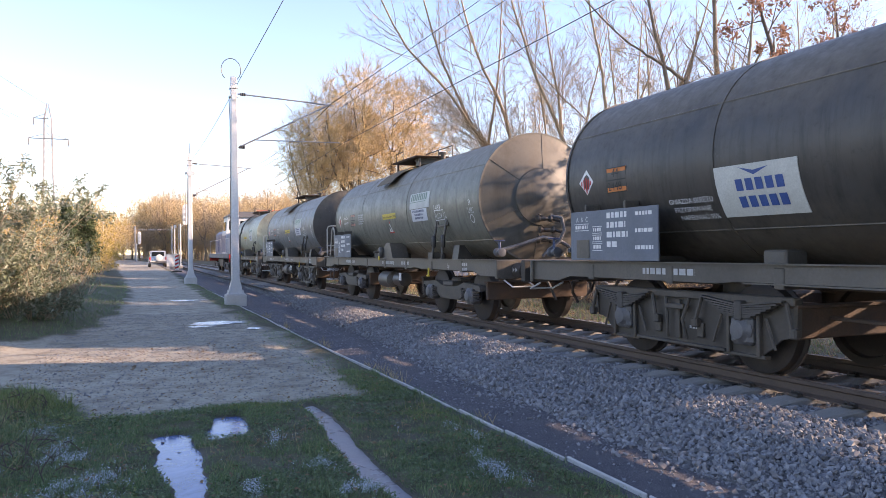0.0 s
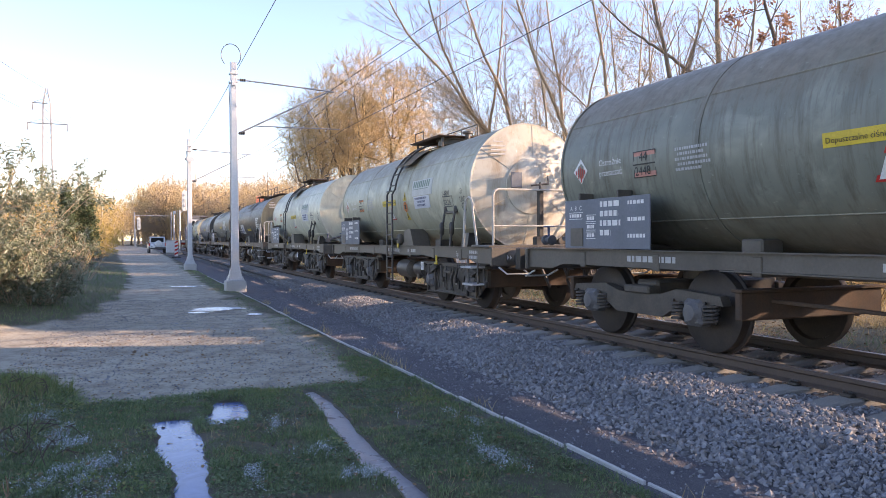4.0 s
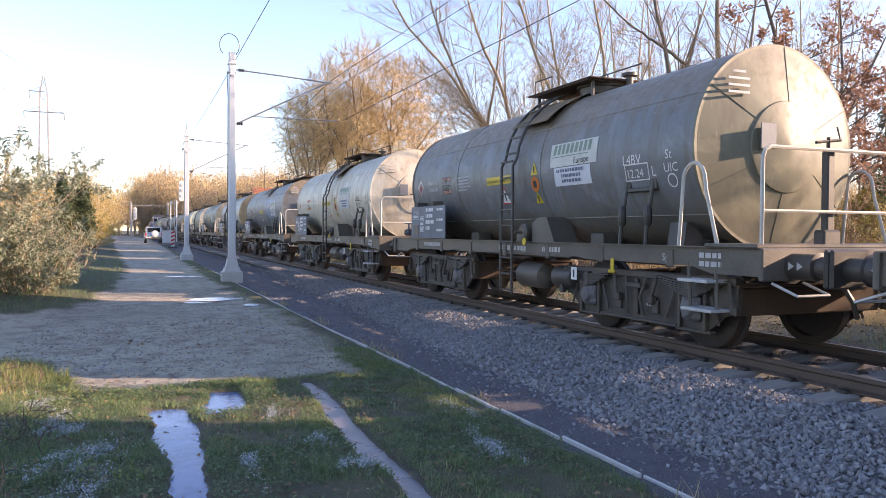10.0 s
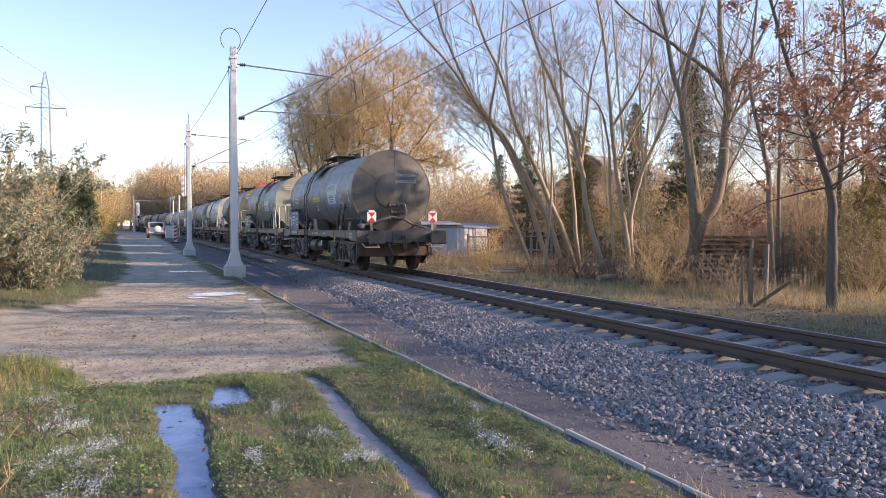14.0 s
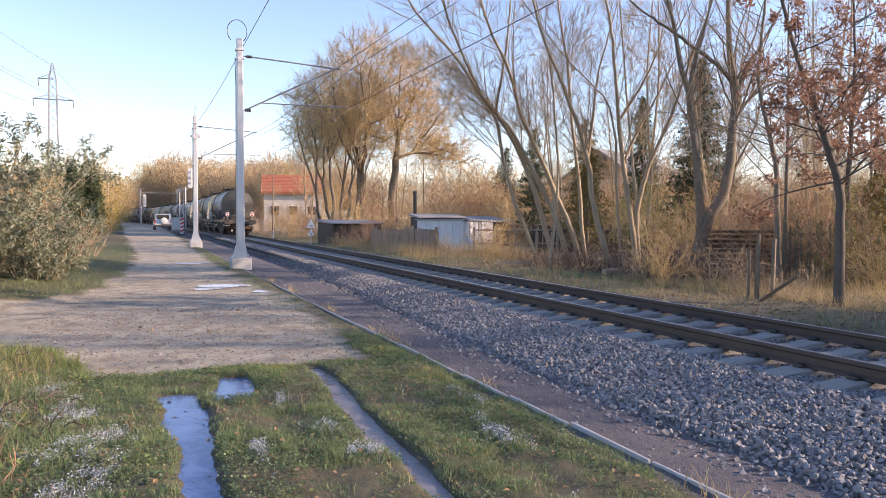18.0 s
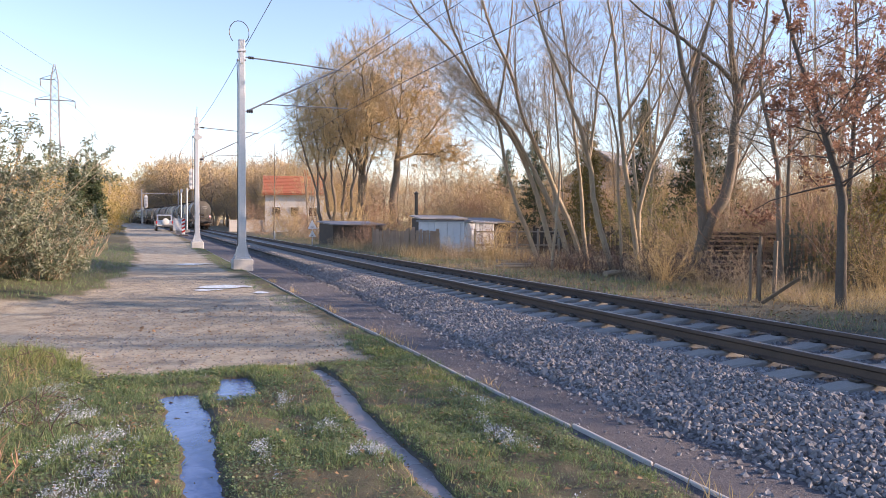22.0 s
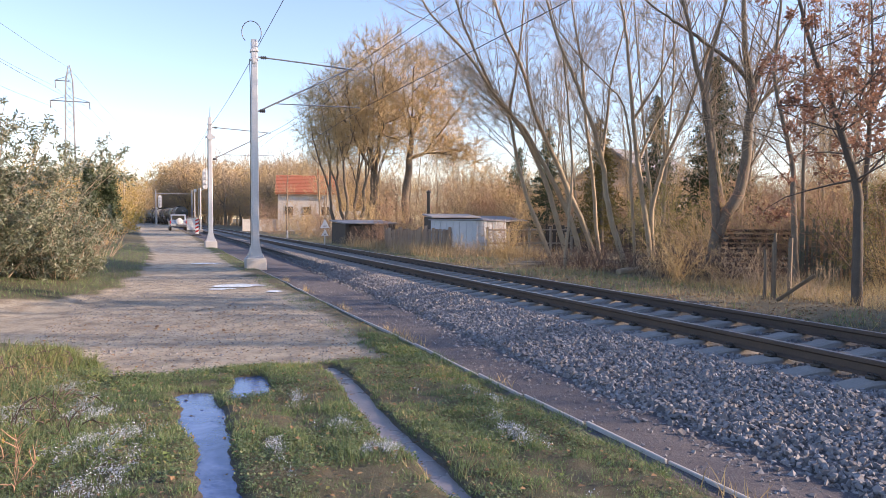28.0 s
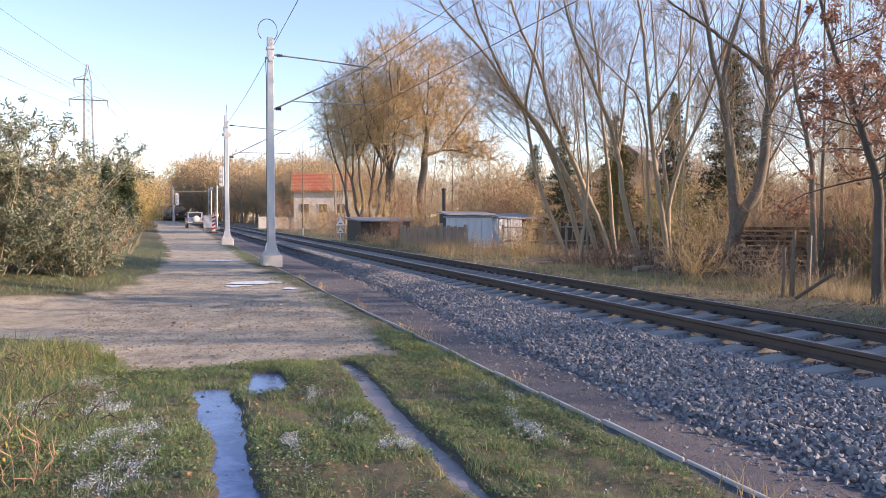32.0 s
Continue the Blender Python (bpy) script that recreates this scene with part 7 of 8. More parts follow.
stems_tree("oak_tree", "young oak holding dry brown leaves", [
    (0.105, [(12.52, 10.67, 0.00), (12.55, 10.69, 0.79), (12.57, 10.71, 1.56), (12.56, 10.75, 2.32), (12.38, 10.85, 2.97), (12.26, 10.91, 3.41), (12.09, 11.01, 4.06), (11.89, 11.11, 4.61), (11.71, 11.21, 5.26), (11.49, 11.34, 6.24), (11.02, 11.61, 8.92)]),
], [(3.0, 0.24, 66, 0.24, 0.12, 0.0, 0.40), (4.0, 0.15, 48, 0.48, 0.16, 0.02, 0.5), (6.0, 0.1, 45, 0.40, 0.2, 0.0, 0.6)], 24, "bark_oak", "bark_oak", "leaf_brown", 20, 0.11, 0.62)
stems_tree("oak_tree", "taller oak with withered brown leaves behind the fence", [
    (0.090, [(18.23, 15.32, 0.00), (18.28, 15.37, 2.63), (18.43, 15.40, 4.67), (18.50, 15.44, 6.24), (18.46, 15.54, 8.28)]),
    (0.070, [(18.44, 15.39, 4.59), (19.14, 15.17, 6.09), (19.73, 14.99, 7.35)]),
], [(2.6, 0.22, 60, 0.26, 0.12, 0.0, 0.45), (4.0, 0.15, 48, 0.48, 0.16, 0.02, 0.5), (6.0, 0.1, 45, 0.40, 0.2, 0.0, 0.6)], 28, "bark_oak", "bark_oak", "leaf_brown", 14, 0.12, 0.55)
stems_tree("bare_tree", "slim dark tree wound in bare climbers", [
    (0.085, [(15.32, 14.83, 0.00), (15.28, 14.92, 1.81), (15.25, 14.98, 2.98), (15.08, 15.09, 4.00), (14.86, 15.23, 5.16), (14.96, 15.24, 6.47), (15.08, 15.25, 7.64), (15.30, 15.25, 10.38)]),
], [(3.2, 0.12, 50, 0.30, 0.12, 0.02, 0.40), (4.0, 0.12, 45, 0.45, 0.15, 0.02, 0.5), (6.0, 0.1, 44, 0.45, 0.2, 0.0, 0.6)], 29, "bark_dark", "twig")


def bent(rng, a, b, sag, steps):
    """A gently bowed, slightly crooked limb from a to b."""
    w = np.linspace(0, 1, steps + 1)[:, None]
    size = np.linalg.norm(b - a)
    off = rng.normal(0, 0.07 * size, 3) + (0, 0, sag * size)
    return a + (b - a) * w + off * 4 * w * (1 - w) * 0.5 + rng.normal(0, 0.012 * size, (steps + 1, 3)) * (w > 0) * (w < 1)


def fill_crown(rng, thick, fine, tips, start, goals, unit, rmin, low=7):
    """Forks again and again from start, until every goal has its twig."""
    n = len(goals)
    if n <= 2:
        for g in goals:
            q = bent(rng, start, g, 0.04, 3)
            fine.limb(q, max(unit * 1.1, rmin), rmin, 3)
            tips.append(q)
        return
    k = 3 if n > 40 and rng.rand() < 0.6 else 2
    way = goals - start
    way = way / (np.linalg.norm(way, axis=1)[:, None] + 1e-6)
    mids = way[rng.choice(n, k, replace=False)]
    for _ in range(5):
        near = np.argmax(way @ mids.T, 1)
        mids = np.array([way[near == j].mean(0) if (near == j).any() else way[rng.randint(n)] for j in range(k)])
    for j in range(k):
        mine = goals[near == j]
        if len(mine) == 0:
            continue
        if len(mine) == n:
            mine = goals
            half = rng.permutation(n)
            for part_of in (half[:n // 2], half[n // 2:]):
                fill_crown(rng, thick, fine, tips, start, goals[part_of], unit, rmin, low)
            return
        node = start + (mine.mean(0) - start) * rng.uniform(0.30, 0.46)
        r = unit * math.sqrt(len(mine))
        (thick if len(mine) > low else fine).limb(bent(rng, start, node, -0.05 if len(mine) > 30 else 0.03, 4), r * 1.08, r * 0.92, 6 if len(mine) > 30 else 4)
        fill_crown(rng, thick, fine, tips, node, mine, unit, rmin, low)


def dome_goals(rng, n, middle, size, floor=-0.45, shell=0.3):
    u = rng.normal(size=(n * 3, 3))
    u /= np.linalg.norm(u, axis=1)[:, None]
    u = u[u[:, 2] > floor][:n]
    k = rng.rand(len(u), 1) ** shell
    ragged = 1 + 0.10 * np.sin(u[:, :1] * 5 + 1) * np.cos(u[:, 1:2] * 6) + rng.normal(0, 0.05, (len(u), 1))
    return np.array(middle) + u * np.array(size) * k * ragged


def dome_tree(name, label, trunks, seed, unit, rmin, bark="bark_dark", twig="twig_gold", twigs=5, twig_size=0.8, leaf=None, per=0, size=0.1, group="", keep=1.0):
    """A broad tree. trunks: (foot, fork, goals), in the tree's own space."""
    rng = np.random.RandomState(seed)
    t = thing(name, label, "tree", group)
    fine, tips = Wood(), []
    for foot, fork, goals in trunks:
        foot, fork, thick = np.array(foot, float), np.array(fork, float), Wood()
        r = unit * math.sqrt(len(goals)) * 1.05
        thick.limb(bent(rng, foot - (0, 0, 0.2), fork, 0, 6), r * 1.25, r, 9)
        fill_crown(rng, thick, fine, tips, fork, np.array(goals), unit, rmin)
        part("trunk", thick.mesh("trunk", M[bark]), None, t)
    ends = []
    for q in tips:
        d = q[-1] - q[0]
        for _ in range(twigs):
            p = along(q, rng.uniform(0.15, 1))[0]
            way = d / (np.linalg.norm(d) + 1e-6) + rng.normal(0, 0.55, 3) + (0, 0, 0.15)
            e = curve(rng, p, way, twig_size * rng.uniform(0.5, 1.3), 0.12, 0.02, 2)
            fine.limb(e, rmin * 0.9, rmin * 0.6, 3)
            ends.append(e)
    part("crown", fine.mesh("crown", M[twig]), None, t)
    if leaf:
        lv, lf = leaves_on(rng, ends, per, size, keep=keep)
        part("leaves", raw_mesh("leaves", lv, lf, M[leaf]), None, t)
    return t


# the broad golden tree behind the huts, and the many-stemmed one beside it
rng = np.random.RandomState(205)
goals = np.concatenate([dome_goals(rng, 2100, (1.0, 0, 9.8), (6.6, 5.6, 6.7), -0.6, 0.36), dome_goals(rng, 130, (6.4, -1.5, 6.6), (2.6, 2.4, 2.0), -0.8, 0.5)])
side = goals[:, 0] + rng.normal(0, 0.8, len(goals)) < 1.2
golden = dome_tree("golden_tree", "broad round tree with a dense crown of golden twigs", [((-0.2, 0.1, 0), (-0.3, 0.2, 5.2), goals[side]), ((1.7, -0.4, 0), (2.3, -0.5, 6.4), goals[~side])], 25, 0.0078, 0.012, twigs=9, twig_size=0.95, group="golden trees")
golden.matrix_basis = pose(16.7, 58.2, 0)
trunks = []
for i in range(6):
    a = 1.05 * i
    trunks.append(((0.9 * math.cos(a), 0.9 * math.sin(a), 0), (1.7 * math.cos(a), 1.7 * math.sin(a), 3.6 + 0.5 * (i % 3)), dome_goals(rng, 170, (2.3 * math.cos(a), 2.0 * math.sin(a), 8.9), (2.6, 2.6, 4.6), -0.75, 0.4)))
golden = dome_tree("golden_tree", "many-stemmed golden tree with fine ascending twigs", trunks, 27, 0.0085, 0.012, twigs=6, group="golden trees")
golden.matrix_basis = pose(14.6, 59.2, 0)


def bare_tree(seed, height, label, twig="twig", bark="bark_dark", lean=0.05, stems=1, leaf=None, per=0, size=0.15, plan=None, rmin=0.008):
    """A slim bare tree at the origin, to be copied."""
    rng = np.random.RandomState(seed)
    st = []
    for i in range(stems):
        a, r = rng.uniform(0, 6.28), rng.uniform(0.1, 0.35) * (stems > 1)
        way = rng.normal(0, lean, 2) + (np.cos(a) * 0.12, np.sin(a) * 0.12) * np.array(stems > 1)
        pts = [(r * np.cos(a), r * np.sin(a), 0)]
        for z in (0.3, 0.65, 1.0):
            pts.append((r * np.cos(a) + way[0] * height * z + rng.normal(0, 0.1), r * np.sin(a) + way[1] * height * z + rng.normal(0, 0.1), height * z))
        st.append((height * 0.0095 / (1 + 0.3 * (stems > 1)), pts))
    return stems_tree("bare_tree", label, st, plan or [(2.0, 0.22, 40, 0.34, 0.1, 0.05, 0.34), (3.2, 0.12, 42, 0.45, 0.12, 0.03, 0.45), (4.6, 0.1, 42, 0.55, 0.15, 0.0, 0.6)], seed, bark, twig, leaf, per, size, 1.0, 7, rmin=rmin)


def brush(seed, height, wide, stems, label, twig="twig", leaf=None, per=1, size=0.06, keep=0.5, thin=1.0):
    """A thicket of thin stems out of one foot, at the origin."""
    rng = np.random.RandomState(seed)
    t = thing("bush", label, "bush", "bushes beside the track")
    stalks, fine, tips = Wood(), Wood(), []
    for i in range(stems):
        a, r = rng.uniform(0, 6.28), wide * rng.rand() ** 0.6
        b, tilt = rng.uniform(0, 6.28), rng.uniform(0.1, 0.9)
        way = (np.cos(b) * tilt, np.sin(b) * tilt, 1)
        q = curve(rng, (r * np.cos(a) * 0.7, r * np.sin(a) * 0.7, -0.1), way, height * rng.uniform(0.55, 1.2), 0.15, -0.02, 6)
        rr = (0.007 + 0.004 * height * rng.rand()) * thin
        stalks.limb(q, rr, rr * 0.3, 4)
        sprout(rng, q, rr, 1, [None, (4.0, 0.10, 40, 0.38, 0.14, 0.02, 0.5), (7.0, 0.1, 44, 0.45, 0.18, 0.0, 0.6)], fine, fine, tips)
    tagged(part("stem_clump", stalks.mesh("stem_clump", M[twig]), None, t), kind="stuff")
    tagged(part("twig_mass", fine.mesh("twig_mass", M[twig]), None, t), kind="stuff")
    if leaf:
        lv, lf = leaves_on(rng, tips, per, size, keep=keep)
        part("leaves", raw_mesh("leaves", lv, lf, M[leaf]), None, t)
    return t


def copy_to(master, m):
    """A copy at the pose m, whatever the size of the first one."""
    return copy_thing(master, m @ Matrix.Scale(1 / master.scale.x, 4))


def plant(masters, places, rng, low=0.8, high=1.2):
    """The masters stand on the first places, copies of them on the rest."""
    for i, (x, y, *k) in enumerate(places):
        m = pose(x, y, 0, 0, 0, rng.uniform(0, 360)) @ Matrix.Scale((k[0] if k else 1) * rng.uniform(low, high), 4)
        if i < len(masters):
            masters[i].matrix_basis = m
        else:
            copy_to(masters[i % len(masters)], m)


rng = np.random.RandomState(77)
thickets = [brush(31, 2.2, 0.9, 22, "brown leafless thicket of thin twigs"), brush(32, 3.0, 1.0, 20, "tall reddish-brown leafless bush", "twig_red"),
            brush(33, 1.5, 0.9, 26, "low grey-brown bramble thicket", "twig", "leaf_olive", 1, 0.05, 0.35), brush(34, 3.6, 1.1, 18, "tall golden leafless bush", "twig_gold", "leaf_yellow", 1, 0.05, 0.12)]
bramble = [brush(35, 1.1, 1.2, 46, "dark tangled bramble under the trees", "twig_dark")]
plant(thickets, [(18.2, 21.4), (16.8, 17.3), (17.6, 19.7), (19.5, 22.5),
                 (13.0, 14.6, .55), (16.9, 16.8, 1.0), (17.6, 18.8, 1.2),
                 (18.5, 16.5, 1.2), 
                  (19.8, 31.0, 1.0),
                 (13.2, 43.5, .7), (12.6, 17.4, .6), (12.0, 15.4, .5), (12.8, 13.4, .5), (16.9, 14.6, .9), (12.5, 22.0, .5), (12.4, 25.8, .6), (11.9, 28.5, .5), (14.3, 30.4, .6), (18.0, 15.8, .8), (16.2, 12.4, .6), (12.3, 11.6, .35), (11.6, 40.5, .5), (10.9, 43.5, .5), (16.8, 47.0, 1.1), (19.0, 50.0, 1.2), (20.8, 55.0, 1.3), (14.2, 47.5, 1.0), (15.0, 52.0, 1.2), (13.6, 56.0, 1.1), (17.0, 55.5, 1.3), (12.6, 62.0, 1.1), (13.0, 70.0, 1.3), (11.5, 78.0, 1.2), (12.5, 86.0, 1.4),
                 (22.5, 52.0, 1.4), (25.5, 50.0, 1.4), (23.0, 46.0, 1.3), (26.0, 41.0, 1.4), (30.0, 30.0, 1.6),
                 (13.5, 80, .8), (15, 84, .8), (16.5, 88, .9), (14.2, 90, .8), (17.5, 80, .9), (12.3, 92, .9), (18.6, 92, .8), (15.5, 76, .9), (20.5, 86, 1.5),
                 (31, 28, 1.6), (28, 31, 1.5), (33, 31, 1.6), (20.2, 18.2, .8), (19.6, 16.8, .9), (30, 34, 1.6), (21.5, 44, 1.3), (18.4, 44.5, 1.2), (27, 46, 1.5), (34, 26, 1.6), (32, 24.5, 1.5), (27, 52, 1.7), (30, 50, 1.7), (33, 52, 1.9), (35, 48, 1.9), (29, 44, 1.6), (31, 57, 1.9), (25, 57, 1.6), (38, 50, 1.9), (40, 44, 1.9), (36, 42, 1.8), (34, 60, 2.0), (40, 58, 2.0)], rng, 0.85, 1.2)
plant(bramble, [(13.2, 19.7), (13.9, 18.5), (14.4, 17.4), (12.9, 20.9, .9), (14.7, 16.3), (13.4, 17.2, .8), (15.6, 15.6, .9), (13.0, 22.0, .8), (12.7, 23.0, .7), (15.4, 18.6, 1.1), (14.0, 15.0, .7), (14.9, 20.9, 1.0)], rng, 0.85, 1.15)
slim = [bare_tree(41, 9, "slim bare tree with brown twigs"), bare_tree(42, 11, "slim bare tree with grey bark", "twig", "bark", 0.08, 2), bare_tree(43, 12, "bare tree with golden fine twigs", "twig_gold", "bark", 0.05, 3)]
plant(slim, [(16.0, 15.3, .8), (24.5, 27.5), (22.5, 30.0), (19.4, 15.6, .7), (33, 30, 1.1), (28, 24.5), (34, 27, 1.1), (38, 33, 1.2), (33, 36), (40, 37, 1.2), (28, 40), (23.5, 40.0), 
             (11.9, 74.1, 1.05), (14.5, 68.0, .8), (15.5, 75.0, .9), (24.5, 66.0, .9), (30.0, 72.0), (26.0, 78.0), (16.5, 57.5, .7), (22.5, 57.0, .6)], rng, 0.85, 1.15)
# trees and brush out of view that shade the ballast
for i, (x, y, k) in enumerate([(17.6, -5.5, 1.0), (18.5, 5.2, .8), (15.4, -10.0, 1.0), (21.5, -2.0, 1.0), (17.0, -14.0, 1.0), (19.6, 2.6, .7), (19.4, -4.0, .9)]):
    copy_to(slim[i % 3], pose(x, y, 0, 0, 0, 47 * i) @ Matrix.Scale(k, 4))
for i, (x, y, h) in enumerate([(14.2, 0.6, 3.0), (15.0, 2.6, 3.1), (14.6, -2.4, 3.2), (15.0, -4.6, 3.5), (16.0, 0.6, 3.4), (16.0, -8.5, 4.0), (14.4, 1.7, 2.9), (14.1, -0.8, 3.1), (14.5, -6.0, 3.6),
                               (16.2, 3.8, 3.2), (15.4, 4.6, 2.8), (17.0, -3.4, 3.8), (17.0, 1.9, 3.5), (16.0, -1.4, 3.4)]):
    which = (1, 3, 0)[i % 3]
    copy_to(thickets[which], pose(x, y, 0, 0, 0, 61 * i) @ Matrix.Scale(h / (3.2, 3.9, 2.4)[i % 3], 4))
shade = np.random.RandomState(88)
for i in range(15):
    copy_to(thickets[(1, 3, 0)[i % 3]], pose(14.3 + shade.uniform(-0.5, 0.6), -3.2 + 0.85 * i, 0, 0, 0, 61 * i) @ Matrix.Scale(shade.uniform(2.9, 3.4) / (3.2, 3.9, 2.4)[i % 3], 4))
for i, (x, y, h) in enumerate([(17.4, 3.2, 5.6), (18.6, 4.2, 6.0), (17.0, 1.8, 5.4), (18.8, 2.6, 6.2), (19.8, 3.6, 6.4)]):
    copy_to(thickets[(1, 3, 0)[i % 3]], pose(x, y, 0, 0, 0, 35 * i) @ Matrix.Scale(h / (3.2, 3.9, 2.4)[i % 3], 4))
# golden undergrowth round the broad tree, and brush behind the gardens
for i, (x, y, h) in enumerate([(15.5, 58, 3.2), (17.5, 58.5, 3.4), (20.0, 58.0, 2.6), (22.4, 58.4, 3.4), (13.4, 60, 3.4), (12.6, 65, 3.6), (25.0, 60, 3.6), (24.0, 53.0, 5.0), (26.5, 56.0, 6.0), (28.5, 58.5, 6.4), (30.5, 56.0, 6.6), (29.0, 62.0, 6.8), (33.0, 60.0, 7.0), (26.0, 62.0, 6.0), (35.0, 55.0, 6.8), (33.0, 50.0, 6.0), (38.0, 54.0, 7.0), (31.5, 66.0, 7.2), (36.0, 64.0, 7.4)]):
    copy_to(thickets[(3, 1, 0)[i % 3]], pose(x, y, 0, 0, 0, 83 * i) @ Matrix.Scale(h / (3.9, 3.2, 2.4)[i % 3], 4))
# far wood behind the bend
def far_tree(seed, height, label, twig, bark):
    r = np.random.RandomState(seed)
    h = height
    goals = np.concatenate([dome_goals(r, 190, (0, 0, h * 0.55), (h * 0.34, h * 0.34, h * 0.45), -0.95, 0.5), dome_goals(r, 60, (h * 0.10, 0, h * 0.30), (h * 0.30, h * 0.30, h * 0.26), -0.9, 0.6)])
    return dome_tree("bare_tree", label, [((0, 0, 0), (0.02 * h, 0, h * 0.16), goals)], seed, 0.0011 * h, 0.026, bark, twig, 5, 0.085 * h, group="trees of the far wood")


far = [far_tree(51, 12, "far bare tree in the golden wood", "twig_gold", "bark"), far_tree(52, 13, "far bare tree with a brown crown", "twig", "bark_dark"),
       bare_tree(53, 9, "far birch with yellow autumn leaves", "twig_gold", "bark", 0.04, 2, "leaf_yellow", 3, 0.22, plan=[(2.2, 0.10, 42, 0.34, 0.1, 0.05, 0.45), (3.4, 0.12, 40, 0.45, 0.12, 0.03, 0.8)], rmin=0.02)]
spots = []
for i in range(150):
    y = 108 + 190 * rng.rand() ** 1.4
    c = on_track(y)[0].x
    spots.append((c + 11 + rng.gamma(1.4, 9), y + rng.uniform(-8, 8)))
spots = [(a, b, (1.6 + 0.085 * math.hypot(a, b)) / 12.5 * rng.uniform(0.7, 1.0)) for a, b in spots]
plant(far[:2], spots, rng, 0.95, 1.05)
for i in range(90):
    y = 225 + rng.uniform(0, 160)
    copy_to(far[i % 2], pose(on_track(y)[0].x - rng.uniform(5, 70), y, 0, 0, 0, 50 * i) @ Matrix.Scale((1.6 + 0.066 * y) / 12.5 * rng.uniform(.7, 1.0), 4))
plant(far[2:], [(-5.0, 104, .9), (-5.6, 114, .9), (-6.6, 124), (-5.9, 134, .8), (-8.2, 142, 1.1), (-8.0, 154, 1.0), (-7.2, 96, .8), (-9.5, 108, 1.1), (-10.5, 120, 1.1), (-12, 135, 1.2), (-11, 164, 1.1), (-13, 180, 1.2), (-9.0, 88, .8), (-14.0, 100, 1.1), (-16, 150, 1.3), (-12, 92, .9),
                (-2.9, 78, .45), (-3.3, 86, .55), (-3.7, 95, .6), (-3.8, 106, .6), (-4.6, 116, .7), (-3.6, 140, 1.0), (-4.8, 150, 1.1), (-5.8, 165, 1.2), (-3.4, 160, 1.0), (-6.8, 180, 1.4), (-2.6, 176, 1.1)], rng)
for i, (x, y) in enumerate([(-6, 150), (-9, 165), (-3.5, 186), (-8, 200), (-12, 190), (-1, 235), (-6, 240), (-10, 228), (-15, 205), (-14, 170), (-18, 190), (-3, 215), (-20, 160), (-24, 180)]):
    copy_to(far[i % 2], pose(x, y, 0, 0, 0, 70 * i) @ Matrix.Scale((1.6 + 0.062 * y) / 12.5 * (0.8 + 0.05 * (i % 5)), 4))

# wood and hedge rows behind the gardens
back = np.random.RandomState(301)
for i in range(46):
    deep, turn = back.uniform(62, 110), radians(23 + 33 * (i + back.rand()) / 46)
    tall = (4.5 + 0.045 * deep) * back.uniform(0.75, 1.15)
    copy_to(far[i % 2], pose(deep * math.sin(turn), deep * math.cos(turn), 0, 0, 0, 41 * i) @ Matrix.Scale(tall / 12.5, 4))
for i in range(22):
    deep, turn = back.uniform(44, 58), radians(27 + 28 * (i + back.rand()) / 22)
    copy_to(thickets[i % 4], pose(deep * math.sin(turn), deep * math.cos(turn), 0, 0, 0, 77 * i) @ Matrix.Scale(back.uniform(1.1, 1.7), 4))

# ---- verge and grass ----
def willow(name, label, foot, height, wide, stems, seed, per, leaf="leaf_grey", twig="bark", size=0.10):
    rng = np.random.RandomState(seed)
    t = thing(name, label, "bush", "bushes beside the road", pose(*foot))
    fine, tips = Wood(), []
    for i in range(stems):
        a, r = rng.uniform(0, 6.28), wide * rng.rand() ** 0.5
        way = (np.cos(a) * 0.75 * r / wide, np.sin(a) * 0.75 * r / wide, 1)
        q = curve(rng, (r * np.cos(a) * 0.5, r * np.sin(a) * 0.5, 0), way, height * rng.uniform(0.55, 1.05) * (1 - 0.2 * r / wide), 0.07, -0.01, 6)
        fine.limb(q, 0.020, 0.006, 4)
        sprout(rng, q, 0.012, 1, [None, (4.6, 0.04, 50, 0.32, 0.12, 0.02, 0.6), (7.0, 0.1, 42, 0.42, 0.15, 0.01, 0.6)], fine, fine, tips)
    part("twig_mass", fine.mesh("twig_mass", M[twig]), None, t)
    pts = np.array([along(q, rng.uniform(0.05, 1))[0] + rng.normal(0, 0.035, 3) for q in tips for _ in range(per)])
    lv, lf = scatter(rng, LEAF_V * (0.72, 1.1, 1), LEAF_F, pts, random_turns(rng, len(pts)), rng.uniform(0.6, 1.3, (len(pts), 1)) * size)
    part("leaves", raw_mesh("leaves", lv, lf, M[leaf]), None, t)
    return t


willow("willow_bush", "large grey-green willow bush with narrow leaves", (-4.1, 19.6, 0.2), 4.5, 2.0, 44, 61, 15)
willow("willow_bush", "grey-green willow bush at the road's edge", (-2.35, 20.3, 0.1), 2.1, 1.1, 36, 62, 15)
willow("willow_bush", "tall willow bush with pale leaves", (-6.0, 17.5, 0.3), 5.0, 2.2, 36, 63, 14)
willow("willow_bush", "low willow bush with drying leaves", (-3.0, 25.0, 0.1), 2.6, 1.6, 26, 64, 6, "leaf_grey")
willow("willow_bush", "brown drying bush beside the road", (-2.1, 31.0, 0.1), 1.6, 1.2, 24, 65, 3, "leaf_tan", "twig", 0.07)
willow("willow_bush", "yellowing bush beside the road", (-2.7, 37.0, 0.1), 2.2, 1.6, 24, 66, 3, "leaf_tan", "twig_gold", 0.08)
willow("willow_bush", "brown and green hedge bush", (-3.6, 45.0, 0.1), 2.6, 1.9, 24, 67, 3, "leaf_olive", "twig", 0.10)
